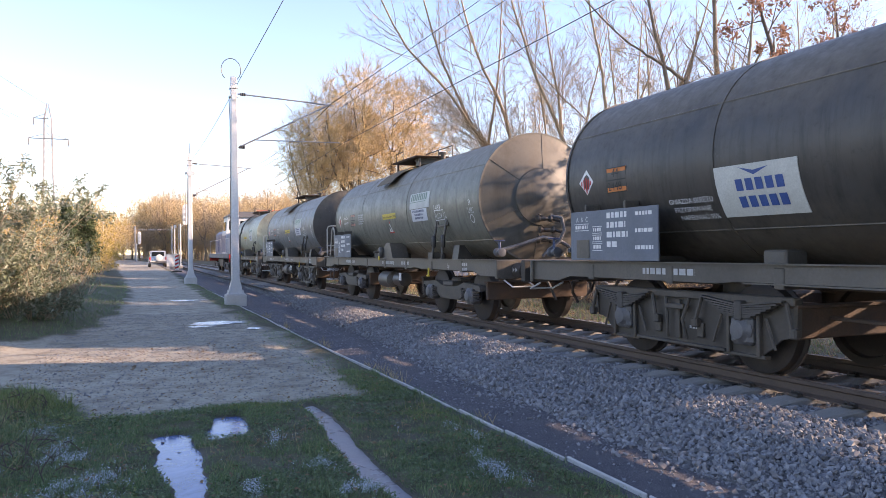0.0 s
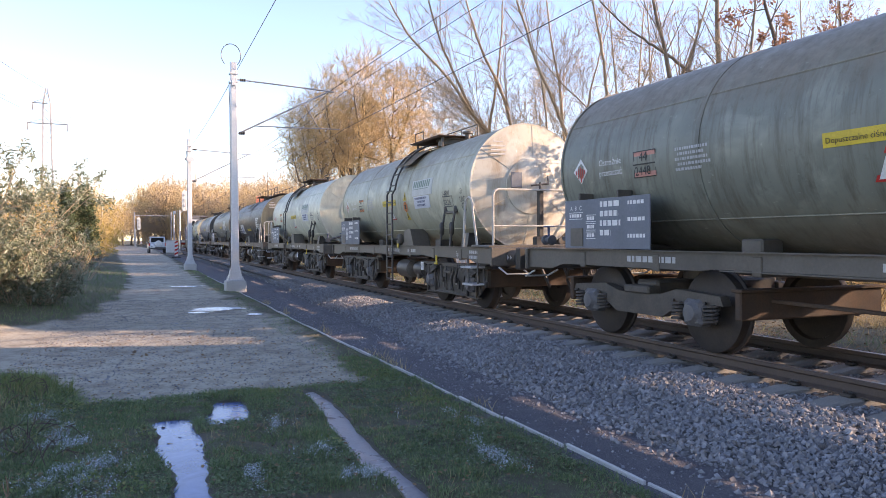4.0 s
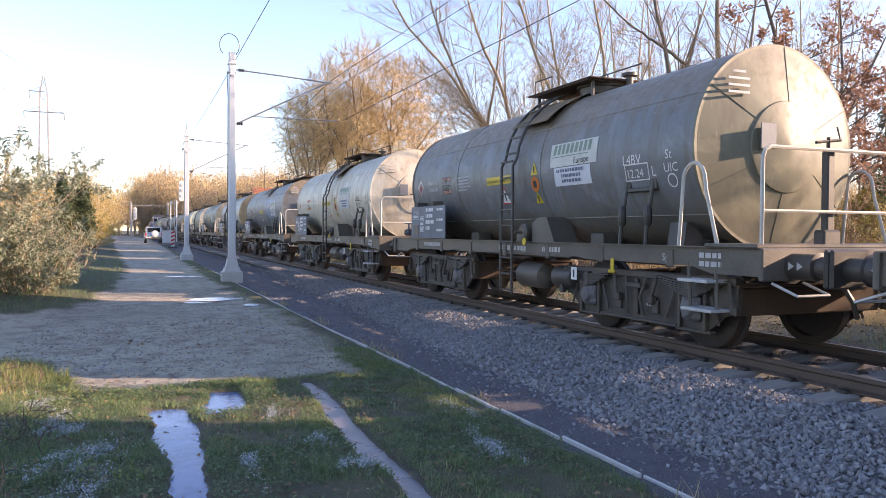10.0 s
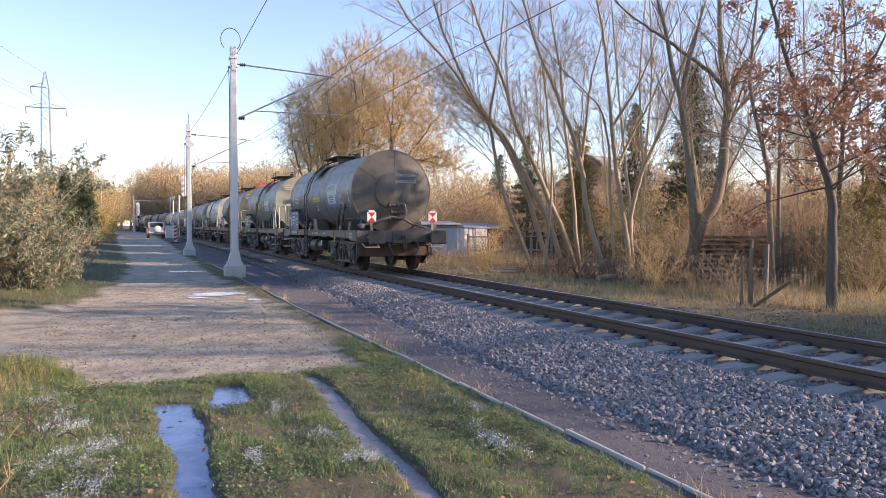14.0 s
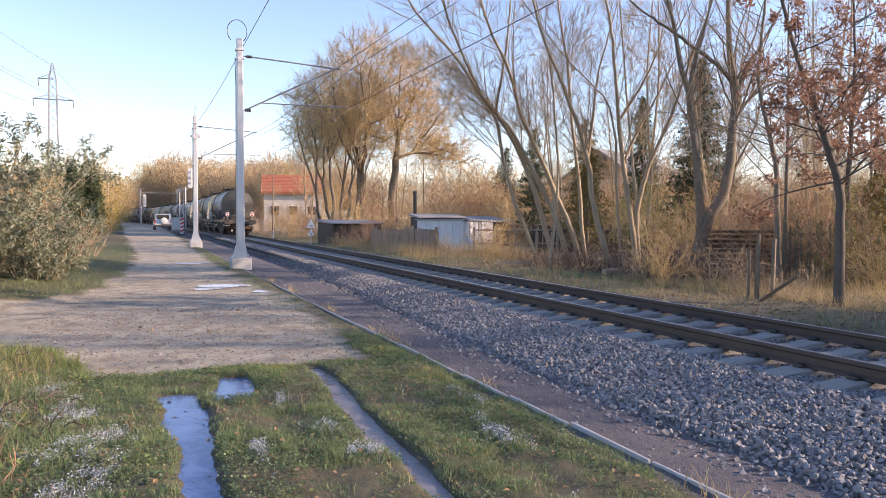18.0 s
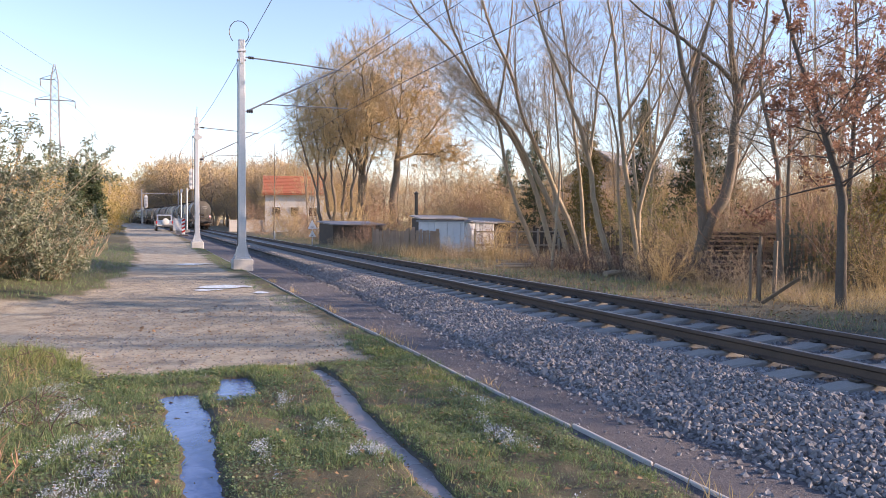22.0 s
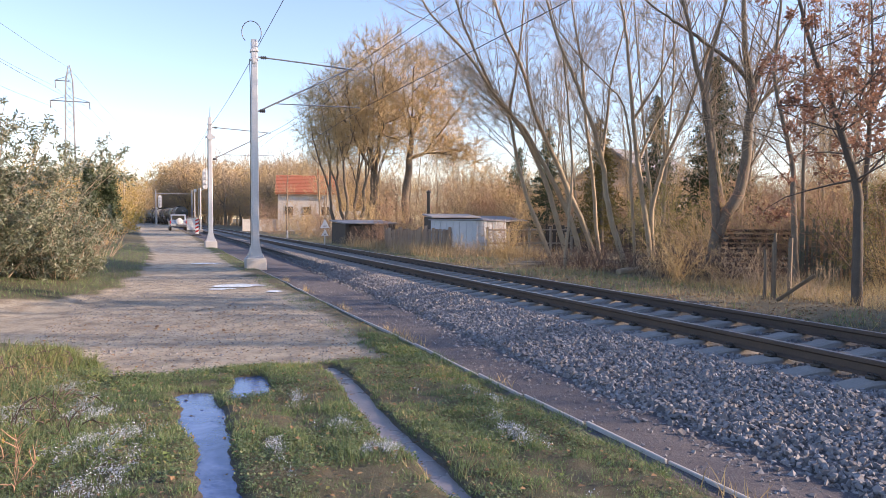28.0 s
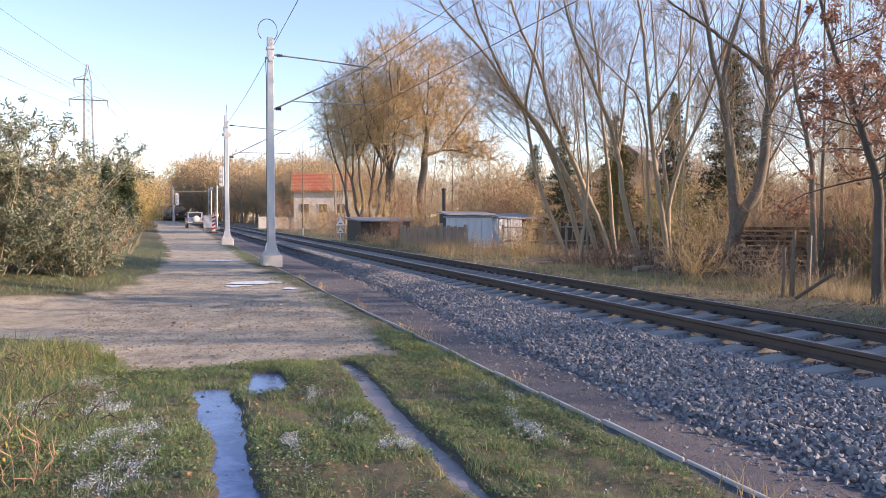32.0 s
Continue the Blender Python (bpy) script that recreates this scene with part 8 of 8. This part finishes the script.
willow("willow_bush", "yellow-brown autumn hedge bush", (-4.6, 60.0, 0.1), 2.8, 2.2, 24, 68, 3, "leaf_yellow", "twig_gold", 0.12)
willow("willow_bush", "tall yellow autumn bush by the road", (-2.9, 66.0, 0.1), 3.4, 1.9, 26, 93, 4, "leaf_yellow", "twig_gold", 0.13)
willow("willow_bush", "bright yellow roadside thicket", (-3.3, 78.0, 0.1), 4.4, 2.2, 26, 94, 4, "leaf_yellow", "twig_gold", 0.15)
willow("hedge_bush", "yellow-green small-leaved hedge bush behind the fence", (16.6, 13.2, 0), 2.7, 1.3, 34, 97, 6, "leaf_hedge", "bark_dark", 0.07)
willow("hedge_bush", "green hedge bush in the garden", (18.6, 15.6, 0), 3.2, 1.5, 30, 98, 6, "leaf_hedge", "bark_dark", 0.08)
willow("hedge_bush", "olive bush between the leaning stems", (18.4, 24.2, 0), 3.6, 1.3, 28, 99, 6, "leaf_hedge", "bark_dark", 0.08)
willow("willow_bush", "dense green willow bush on the bank", (-4.6, 23.5, 0.2), 3.2, 2.0, 30, 69, 9)


def conifer(x, y, height, wide, seed, label, leaf="needle", dense=1.0, shape=0.75):
    """Tiers of drooping sprays round a straight stem."""
    rng = np.random.RandomState(seed)
    t = thing("conifer", label, "tree", "conifers", pose(x, y, 0))
    wood, pts = Wood(), []
    wood.limb([(0, 0, -0.1), (0, 0, height * 0.5), (0, 0, height)], 0.02 * height, 0.01, 7)
    n = int(height * 34 * dense)
    for i in range(n):
        z = height * (0.06 + 0.93 * (i / n) ** 0.9)
        long = wide * (1 - z / height) ** shape * rng.uniform(0.65, 1.15) + 0.06
        a = rng.uniform(0, 6.28)
        q = curve(rng, (0, 0, z), (np.cos(a), np.sin(a), 0.25), long, 0.07, -0.07, 4)
        wood.limb(q, 0.012, 0.004, 3)
        for _ in range(int(10 + 26 * long)):
            p = along(q, rng.uniform(0.15, 1))[0]
            pts.append(p + rng.normal(0, 0.07, 3) * (1, 1, 0.6))
    pts = np.array(pts)
    part("trunk", wood.mesh("trunk", M["bark_dark"]), None, t)
    lv, lf = scatter(rng, LEAF_V * (0.9, 1, 1), LEAF_F, pts, random_turns(rng, len(pts)), rng.uniform(0.5, 1.2, (len(pts), 1)) * 0.17)
    part("needles", raw_mesh("needles", lv, lf, M[leaf]), None, t)
    return t


conifer(-3.0, 55.0, 5.3, 1.1, 71, "dark green columnar conifer by the road", "needle", 2.4, 0.45)
conifer(-4.0, 54.0, 4.9, 1.0, 72, "dark green conifer beside the hedge", "needle", 2.2, 0.45)
conifer(25.6, 29.9, 9.6, 2.3, 73, "dark spruce behind the bare trees", "needle", 1.5)
conifer(28.5, 38.5, 9.2, 1.9, 81, "dark slender spruce behind the stems", "needle", 1.1)
conifer(23.5, 43.0, 7.5, 1.8, 82, "dark spruce behind the gardens", "needle", 0.9)
conifer(21.3, 33.5, 6.8, 1.7, 74, "green-gold conifer behind the brush", "leaf_olive", 0.7)
conifer(18.9, 29.5, 5.4, 1.4, 75, "olive evergreen behind the leaning stems", "leaf_olive", 0.7)
conifer(30.0, 60.0, 8.0, 2.2, 83, "dark evergreen behind the sheds", "needle", 0.7)
conifer(31.0, 23.6, 7.5, 2.0, 77, "dark evergreen behind the oak", "needle", 0.6)
conifer(18.5, 14.6, 2.9, 1.5, 78, "green evergreen hedge behind the fence", "leaf_olive", 0.8)
conifer(20.3, 15.7, 3.4, 1.6, 79, "green evergreen hedge in the garden", "needle", 0.7)


def level(x, y):
    return ground_height(np.asarray(x, float), np.asarray(y, float))


def blades(name, label, rng, x, y, tall, wide, lean, material, z=None):
    n = len(x)
    z = level(x, y) if z is None else z
    size = np.stack([np.full(n, 1.0) * wide * rng.uniform(0.7, 1.3, n), tall * 0.9, tall], 1)
    v, f = scatter(rng, BLADE_V, BLADE_F, np.stack([x, y, z - 0.01], 1), random_turns(rng, n, lean), size)
    return tagged(new(name, raw_mesh(name, v, f, M[material], True)), label, "grass", kind="stuff")


M["clover"] = islands("clover_leaf", (0.070, 0.125, 0.050), (0.13, 0.195, 0.085), (0.24, 0.28, 0.15), 0.6, through=0.25)
M["weed"] = islands("weed_leaf", (0.13, 0.195, 0.055), (0.22, 0.28, 0.085), (0.32, 0.29, 0.12), 0.6, through=0.3)
rng = np.random.RandomState(91)


def pick(n, x0, x1, y0, y1, keep):
    x, y = rng.uniform(x0, x1, n), rng.uniform(y0, y1, n)
    k = keep(x, y)
    return x[k], y[k]


def not_road(x, y):
    e = 0.16 * wobble(x, y, 3.0, 11) + 0.07 * wobble(x, y, 14.0, 12)
    r = (x - road_left(y) + e > 0.1) & (road_right(y) - x + e > 0.1) & (y - 8.25 + e - 0.28 * np.clip(x - 1.9, 0, 2) > 0.08)
    return ~r & (ruts(x, y, wobble(x, y, 7.0, 3) * 0.5) < 0.03)


x, y = pick(300000, -2.6, 3.1, 2.7, 10.0, lambda x, y: not_road(x, y) & (0.7 * wobble(x, y, 2.2, 40) + wobble(x, y, 13.0, 42) + rng.normal(0, 0.35, len(x)) > -0.85))
blades("short_grass", "short wet green grass between the ruts", rng, x, y, rng.uniform(0.015, 0.062, len(x)) * np.clip(1 + 0.4 * wobble(x, y, 1.7, 41) + 0.65 * wobble(x, y, 10.0, 43), 0.3, 2.2), 0.0052, 1.35, "grass")
# clover and other small leaves, in patches
x, y = pick(120000, -2.6, 3.0, 2.9, 9.6, lambda x, y: not_road(x, y) & (wobble(x, y, 4.3, 140) + 0.7 * wobble(x, y, 16.0, 141) + rng.normal(0, 0.3, len(x)) > 0.1))
n = len(x)
v, f = scatter(rng, LEAF_V * (2.2, 1, 1.2), LEAF_F, np.stack([x, y, level(x, y) + rng.uniform(0.005, 0.045, n)], 1), random_turns(rng, n, 0.8), rng.uniform(0.009, 0.024, (n, 1)))
tagged(new("clover", raw_mesh("clover", v, f, M["clover"])), "small dark clover leaves between the grass", "clover", kind="stuff")
# bright tuft in the sun at the road's corner
for cx, cy, k, n0 in ((-0.95, 9.2, 0.30, 2600), (2.75, 8.6, 0.22, 1500), (1.2, 8.1, 0.25, 900), (2.9, 7.2, 0.25, 1100)):
    x, y = cx + rng.normal(0, k, n0), cy + rng.normal(0, k, n0)
    ok = not_road(x, y) & (x < 3.0)
    x, y = x[ok], y[ok]
    blades("weed_tuft", "tuft of yellow-green weeds at the road's edge", rng, x, y, rng.uniform(0.03, 0.20, len(x)) * (1.0 if cx < 0 else 0.42), 0.007, 1.2, "weed")
x, y = pick(6000, -2.6, 2.98, 2.7, 9.5, lambda x, y: not_road(x, y) & (wobble(x, y, 1.4, 44) > 0.1))
blades("dry_blades", "dry straw blades in the grass", rng, x, y, rng.uniform(0.04, 0.12, len(x)), 0.004, 1.3, "straw")
x, y = pick(42000, -7.5, -0.3, 9.0, 46, lambda x, y: not_road(x, y) & (x < road_left(y) + 0.25) & (rng.rand(len(x)) < np.clip(1.2 - (y - 9) / 45, 0.15, 1)))
blades("verge_grass", "rough green verge grass under the bushes", rng, x, y, rng.uniform(0.04, 0.14, len(x)), 0.010, 1.15, "grass")
x, y = pick(9000, 2.35, 3.0, 8.0, 46, lambda x, y: wobble(x, y, 1.3, 46) > -0.35)
blades("edge_grass", "tufts of grass along the edging", rng, x, y, rng.uniform(0.02, 0.075, len(x)), 0.008, 1.2, "grass")
x, y = pick(900, 3.04, 3.2, 2.5, 20, lambda x, y: wobble(x, y, 1.9, 48) > 0.3)
blades("edge_grass", "sparse weeds at the edging", rng, x, y, rng.uniform(0.05, 0.2, len(x)), 0.008, 0.9, "straw")
x, y = pick(3600, -3.2, -0.35, 3.6, 9.4, lambda x, y: not_road(x, y) & (x + 0.25 * wobble(x, y, 2.0, 150) < -0.75 + 0.10 * (y - 6)))
blades("tall_dry_grass", "tall dry grass at the road's corner", rng, x, y, rng.uniform(0.08, 0.40, len(x)) * np.clip((-0.3 - x) / 1.0, 0.35, 1.0), 0.0035, 1.0, "straw")
x, y = pick(9000, -3.2, -0.5, 3.6, 9.2, not_road)
blades("tall_grass", "long green grass at the road's corner", rng, x, y, rng.uniform(0.05, 0.20, len(x)) * np.clip((-0.2 - x) / 1.2, 0.4, 1), 0.007, 1.0, "grass")
x, y = pick(17000, 9.35, 13.5, 3.0, 70, lambda x, y: (rng.rand(len(x)) < np.clip(1.1 - y / 60, 0.25, 1)) & (wobble(x, y, 0.9, 50) + rng.normal(0, 0.5, len(x)) > -0.3 + 0.5 * (x < 10.2)))
blades("dry_grass", "dry straw-coloured grass beyond the track", rng, x, y, rng.uniform(0.08, 0.34, len(x)) * np.where(y > 22, 1.3, 1), 0.008, 0.9, "straw")
x, y = pick(6500, 12.0, 19.0, 8.5, 15.5, lambda x, y: np.ones(len(x), bool))
blades("dry_grass", "sunlit dry grass before the palisade", rng, x, y, rng.uniform(0.12, 0.38, len(x)), 0.009, 0.85, "straw")
x, y = pick(9000, 10.3, 15.5, 26, 46, lambda x, y: wobble(x, y, 0.8, 55) + rng.normal(0, 0.4, len(x)) > -0.2)
blades("reed_bed", "tall dry brown reeds before the sheds", rng, x, y, rng.uniform(0.25, 0.75, len(x)), 0.014, 0.5, "reed")
x, y = pick(22000, 9.4, 12.6, 5, 75, lambda x, y: (wobble(x, y, 0.6, 52) + 0.6 * wobble(x, y, 5.0, 53) > -0.2) & (rng.rand(len(x)) < np.clip(1.2 - y / 50, 0.25, 1)))
blades("far_grass", "green grass strip beyond the track", rng, x, y, rng.uniform(0.06, 0.18, len(x)), 0.012, 1.0, "grass")
x, y = pick(16000, 9.5, 17.0, 4.0, 40, lambda x, y: rng.rand(len(x)) < np.clip(1.2 - y / 36, 0.15, 1))
n = len(x)
v, f = scatter(rng, LEAF_V * (1.6, 1, 2.5) - (0, 0.5, 0), LEAF_F, np.stack([x, y, level(x, y) + 0.015], 1), random_turns(rng, n, 0.5), rng.uniform(0.04, 0.09, (n, 1)))
tagged(new("leaf_litter", raw_mesh("leaf_litter", v, f, M["litter"])), "brown fallen leaves on the bank", "leaves", kind="stuff")
x, y = pick(5200, -1.5, 2.9, 3.2, 14, lambda x, y: rng.rand(len(x)) < 0.5)
n = len(x)
v, f = scatter(rng, LEAF_V * (1.6, 1, 2.5) - (0, 0.5, 0), LEAF_F, np.stack([x, y, level(x, y) + 0.03], 1), random_turns(rng, n, 0.6), rng.uniform(0.02, 0.05, (n, 1)))
tagged(new("fallen_leaf_scatter", raw_mesh("fallen_leaf_scatter", v, f, M["litter"])), "few brown leaves on road and grass", "leaves", kind="stuff")
# frost on the blades in the shade
def frost(label, x, y, low, high, small, large):
    n = len(x)
    v, f = scatter(rng, LEAF_V * (1.3, 1, 2.0), LEAF_F, np.stack([x, y, level(x, y) + rng.uniform(low, high, n)], 1), random_turns(rng, n, 1.1), rng.uniform(small, large, (n, 1)))
    tagged(new("frost_crystals", raw_mesh("frost_crystals", v, f, M["frost"])), label, "frost", kind="stuff")


def frosty(x, y):
    """How much rime lies there: hollows that the sun has not reached."""
    out = np.zeros_like(x)
    for cx, cy, rx, ry in ((-0.80, 7.6, 0.28, 0.45), (-0.55, 6.7, 0.30, 0.45), (-0.15, 6.0, 0.26, 0.55), (-0.5, 5.6, 0.3, 0.5), (-0.35, 4.9, 0.25, 0.5), (-1.1, 6.6, 0.3, 0.6), (1.35, 5.6, 0.16, 0.4), (1.45, 4.9, 0.14, 0.4), (0.75, 5.2, 0.08, 0.5), (2.5, 5.0, 0.14, 0.7), (2.75, 6.2, 0.1, 0.6), (1.15, 6.6, 0.12, 0.4)):
        out = np.maximum(out, np.exp(-((x - cx) / rx) ** 2 - ((y - cy) / ry) ** 2))
    return out


x, y = pick(420000, -2.4, 2.95, 3.0, 9.5, lambda x, y: not_road(x, y) & (1.5 * frosty(x, y) + 0.45 * wobble(x, y, 9.0, 61) + 0.5 * wobble(x, y, 21.0, 68) + rng.normal(0, 0.25, len(x)) > 1.42))
frost("frost on leaves and grass blades", x, y, 0.008, 0.05, 0.005, 0.017)
x, y = x[::2], y[::2]
blades("frosted_grass", "grass blades white with rime", rng, x, y, rng.uniform(0.02, 0.06, len(x)), 0.0045, 1.35, "frost")
x, y = pick(30000, -5.0, -0.8, 10, 19, lambda x, y: not_road(x, y) & (wobble(x, y, 1.6, 62) + 0.6 * wobble(x, y, 8.0, 63) > 0.7))
frost("frost on the verge below the bushes", x, y, 0.03, 0.10, 0.010, 0.04)
# low leafy weeds
x, y = pick(26000, -2.6, 2.9, 3.0, 9.3, lambda x, y: not_road(x, y) & (wobble(x, y, 3.7, 65) + 0.5 * wobble(x, y, 12.0, 66) - 0.45 * np.clip(x + 0.6, 0, 2) > 0.25))
n = len(x)
v, f = scatter(rng, LEAF_V * (1.5, 1, 1.6), LEAF_F, np.stack([x, y, level(x, y) + rng.uniform(0.01, 0.07, n)], 1), random_turns(rng, n, 0.9), rng.uniform(0.018, 0.045, (n, 1)))
tagged(new("leafy_weeds", raw_mesh("leafy_weeds", v, f, M["weed"])), "low broad-leaved green weeds in the grass", "weeds", kind="stuff")
# clods of dirt on the road's near edge
x, y = pick(420, -1.4, 2.8, 8.3, 14.5, lambda x, y: ~not_road(x, y) & (wobble(x, y, 1.5, 70) + 0.6 * wobble(x, y, 6.0, 71) > 0.25))
n = len(x)
v, f = scatter(rng, ICO_V, ICO_F, np.stack([x, y, level(x, y)], 1), random_turns(rng, n), rng.gamma(1.6, 0.004, (n, 1)) * (1.4, 1.4, 0.6) + 0.003, 0.35)
tagged(new("dirt_clods", raw_mesh("dirt_clods", v, f, M["litter"])), "dark clods of dirt on the road", "dirt", kind="stuff")
x, y = pick(2600, -1.4, 2.8, 8.3, 13.0, lambda x, y: ~not_road(x, y) & (wobble(x, y, 2.1, 73) + 0.8 * wobble(x, y, 9.0, 74) > 1.0))
blades("road_tufts", "thin tufts of grass on the road", rng, x, y, rng.uniform(0.02, 0.05, len(x)), 0.006, 1.2, "grass")
# pebbles and clods on road and cinder
x, y = pick(16000, -1.5, 3.9, 3.0, 22, lambda x, y: ~not_road(x, y) | (x > 3.1))
x, y = x[ruts(x, y, wobble(x, y, 7.0, 3) * 0.5) < 0.02], y[ruts(x, y, wobble(x, y, 7.0, 3) * 0.5) < 0.02]
n = len(x)
v, f = scatter(rng, CUBE_V, CUBE_F, np.stack([x, y, level(x, y) + 0.002], 1), random_turns(rng, n), rng.gamma(1.6, 0.0022, (n, 1)) + 0.003, 0.35)
tagged(new("road_grit", raw_mesh("road_grit", v, f, M["stone"])), "small stones scattered on road and cinder", "gravel", kind="stuff")


def ice_material():
    n = Nodes("sky_tinted_ice")
    v = n.coords(world=True)
    a = n.noise(3.0, 5, 0.6, v, 1.0)
    # the blue of the mirrored sky is put into the ice's base colour
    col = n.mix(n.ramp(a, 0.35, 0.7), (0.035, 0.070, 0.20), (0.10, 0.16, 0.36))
    n.bump(n.noise(9.0, 3, 0.5, v), 0.12, 0.01)
    n.bsdf.inputs["Coat Weight"].default_value = 0.15
    n.bsdf.inputs["Coat Roughness"].default_value = 0.04
    return n.finish(col, n.ramp(a, 0.3, 0.8, 0.08, 0.25), 0.0, 0.4)


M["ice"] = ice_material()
M["mud_ice"] = surface("muddy_ice", (0.20, 0.185, 0.20), (0.30, 0.28, 0.31), 2.5, 30, 0.3, spec=0.6, world=True)
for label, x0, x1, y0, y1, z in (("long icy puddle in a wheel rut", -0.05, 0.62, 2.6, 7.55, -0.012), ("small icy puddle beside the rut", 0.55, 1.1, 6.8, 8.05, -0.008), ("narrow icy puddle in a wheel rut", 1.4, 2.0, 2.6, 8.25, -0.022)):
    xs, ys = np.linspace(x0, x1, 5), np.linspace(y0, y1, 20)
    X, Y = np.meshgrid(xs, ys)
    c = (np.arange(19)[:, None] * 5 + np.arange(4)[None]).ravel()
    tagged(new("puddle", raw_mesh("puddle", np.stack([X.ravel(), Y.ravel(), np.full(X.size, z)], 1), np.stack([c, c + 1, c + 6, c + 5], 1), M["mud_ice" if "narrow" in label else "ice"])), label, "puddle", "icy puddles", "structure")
for cx, cy, sx, sy in ((1.85, 18.6, 0.75, 0.42), (2.45, 16.9, 0.2, 0.22), (1.35, 17.9, 0.3, 0.2), (1.6, 27.5, 0.6, 0.4)):
    ring = [(sx * math.cos(a) * (1 + 0.25 * math.sin(3 * a + cx)), sy * math.sin(a) * (1 + 0.2 * math.cos(4 * a)), 0) for a in np.linspace(0, 2 * math.pi, 28, endpoint=False)]
    z = float(level([cx], [cy])[0]) + 0.014
    tagged(part("frozen_puddle", [(ring, [tuple(range(28))])], M["ice_white"], m=pose(cx, cy, z)), "white frozen puddle on the dirt road", "puddle", "frozen puddles", "structure")
# bramble with orange leaves at the road's corner
b = brush(95, 0.45, 0.5, 16, "low bramble with orange autumn leaves", "twig_red", "leaf_yellow", 1, 0.045, 0.5, 0.35)
b.matrix_basis = pose(-1.05, 4.9, 0.05)
b2 = brush(96, 0.42, 0.4, 10, "dry weed stalks in the verge", "twig_dark", thin=0.22)
b2.matrix_basis = pose(-0.75, 6.2, 0.03)
copy_to(b2, pose(-1.4, 7.6, 0.05, 0, 0, 90))
copy_to(b2, pose(-1.0, 8.6, 0.05, 0, 0, 200) @ Matrix.Scale(0.8, 4))


def motions():
    """The train runs off along the track at a steady pace."""
    for key, w, middle, length in WAGONS:
        rows = []
        for t in range(0, 33):
            s = middle + TRAIN_SPEED * (t - TRAIN_AT) - 0.04 * max(0, t - 20) ** 2
            (a, _), (b, _) = on_track(s - 3.35, 0, RAIL_TOP), on_track(s + 3.35, 0, RAIL_TOP)
            c, d = (a + b) / 2, b - a
            rows.append((t, pose(c.x, c.y, c.z, 0, 0, math.degrees(math.atan2(-d.x, d.y)))))
        walk(w, rows)


motions()
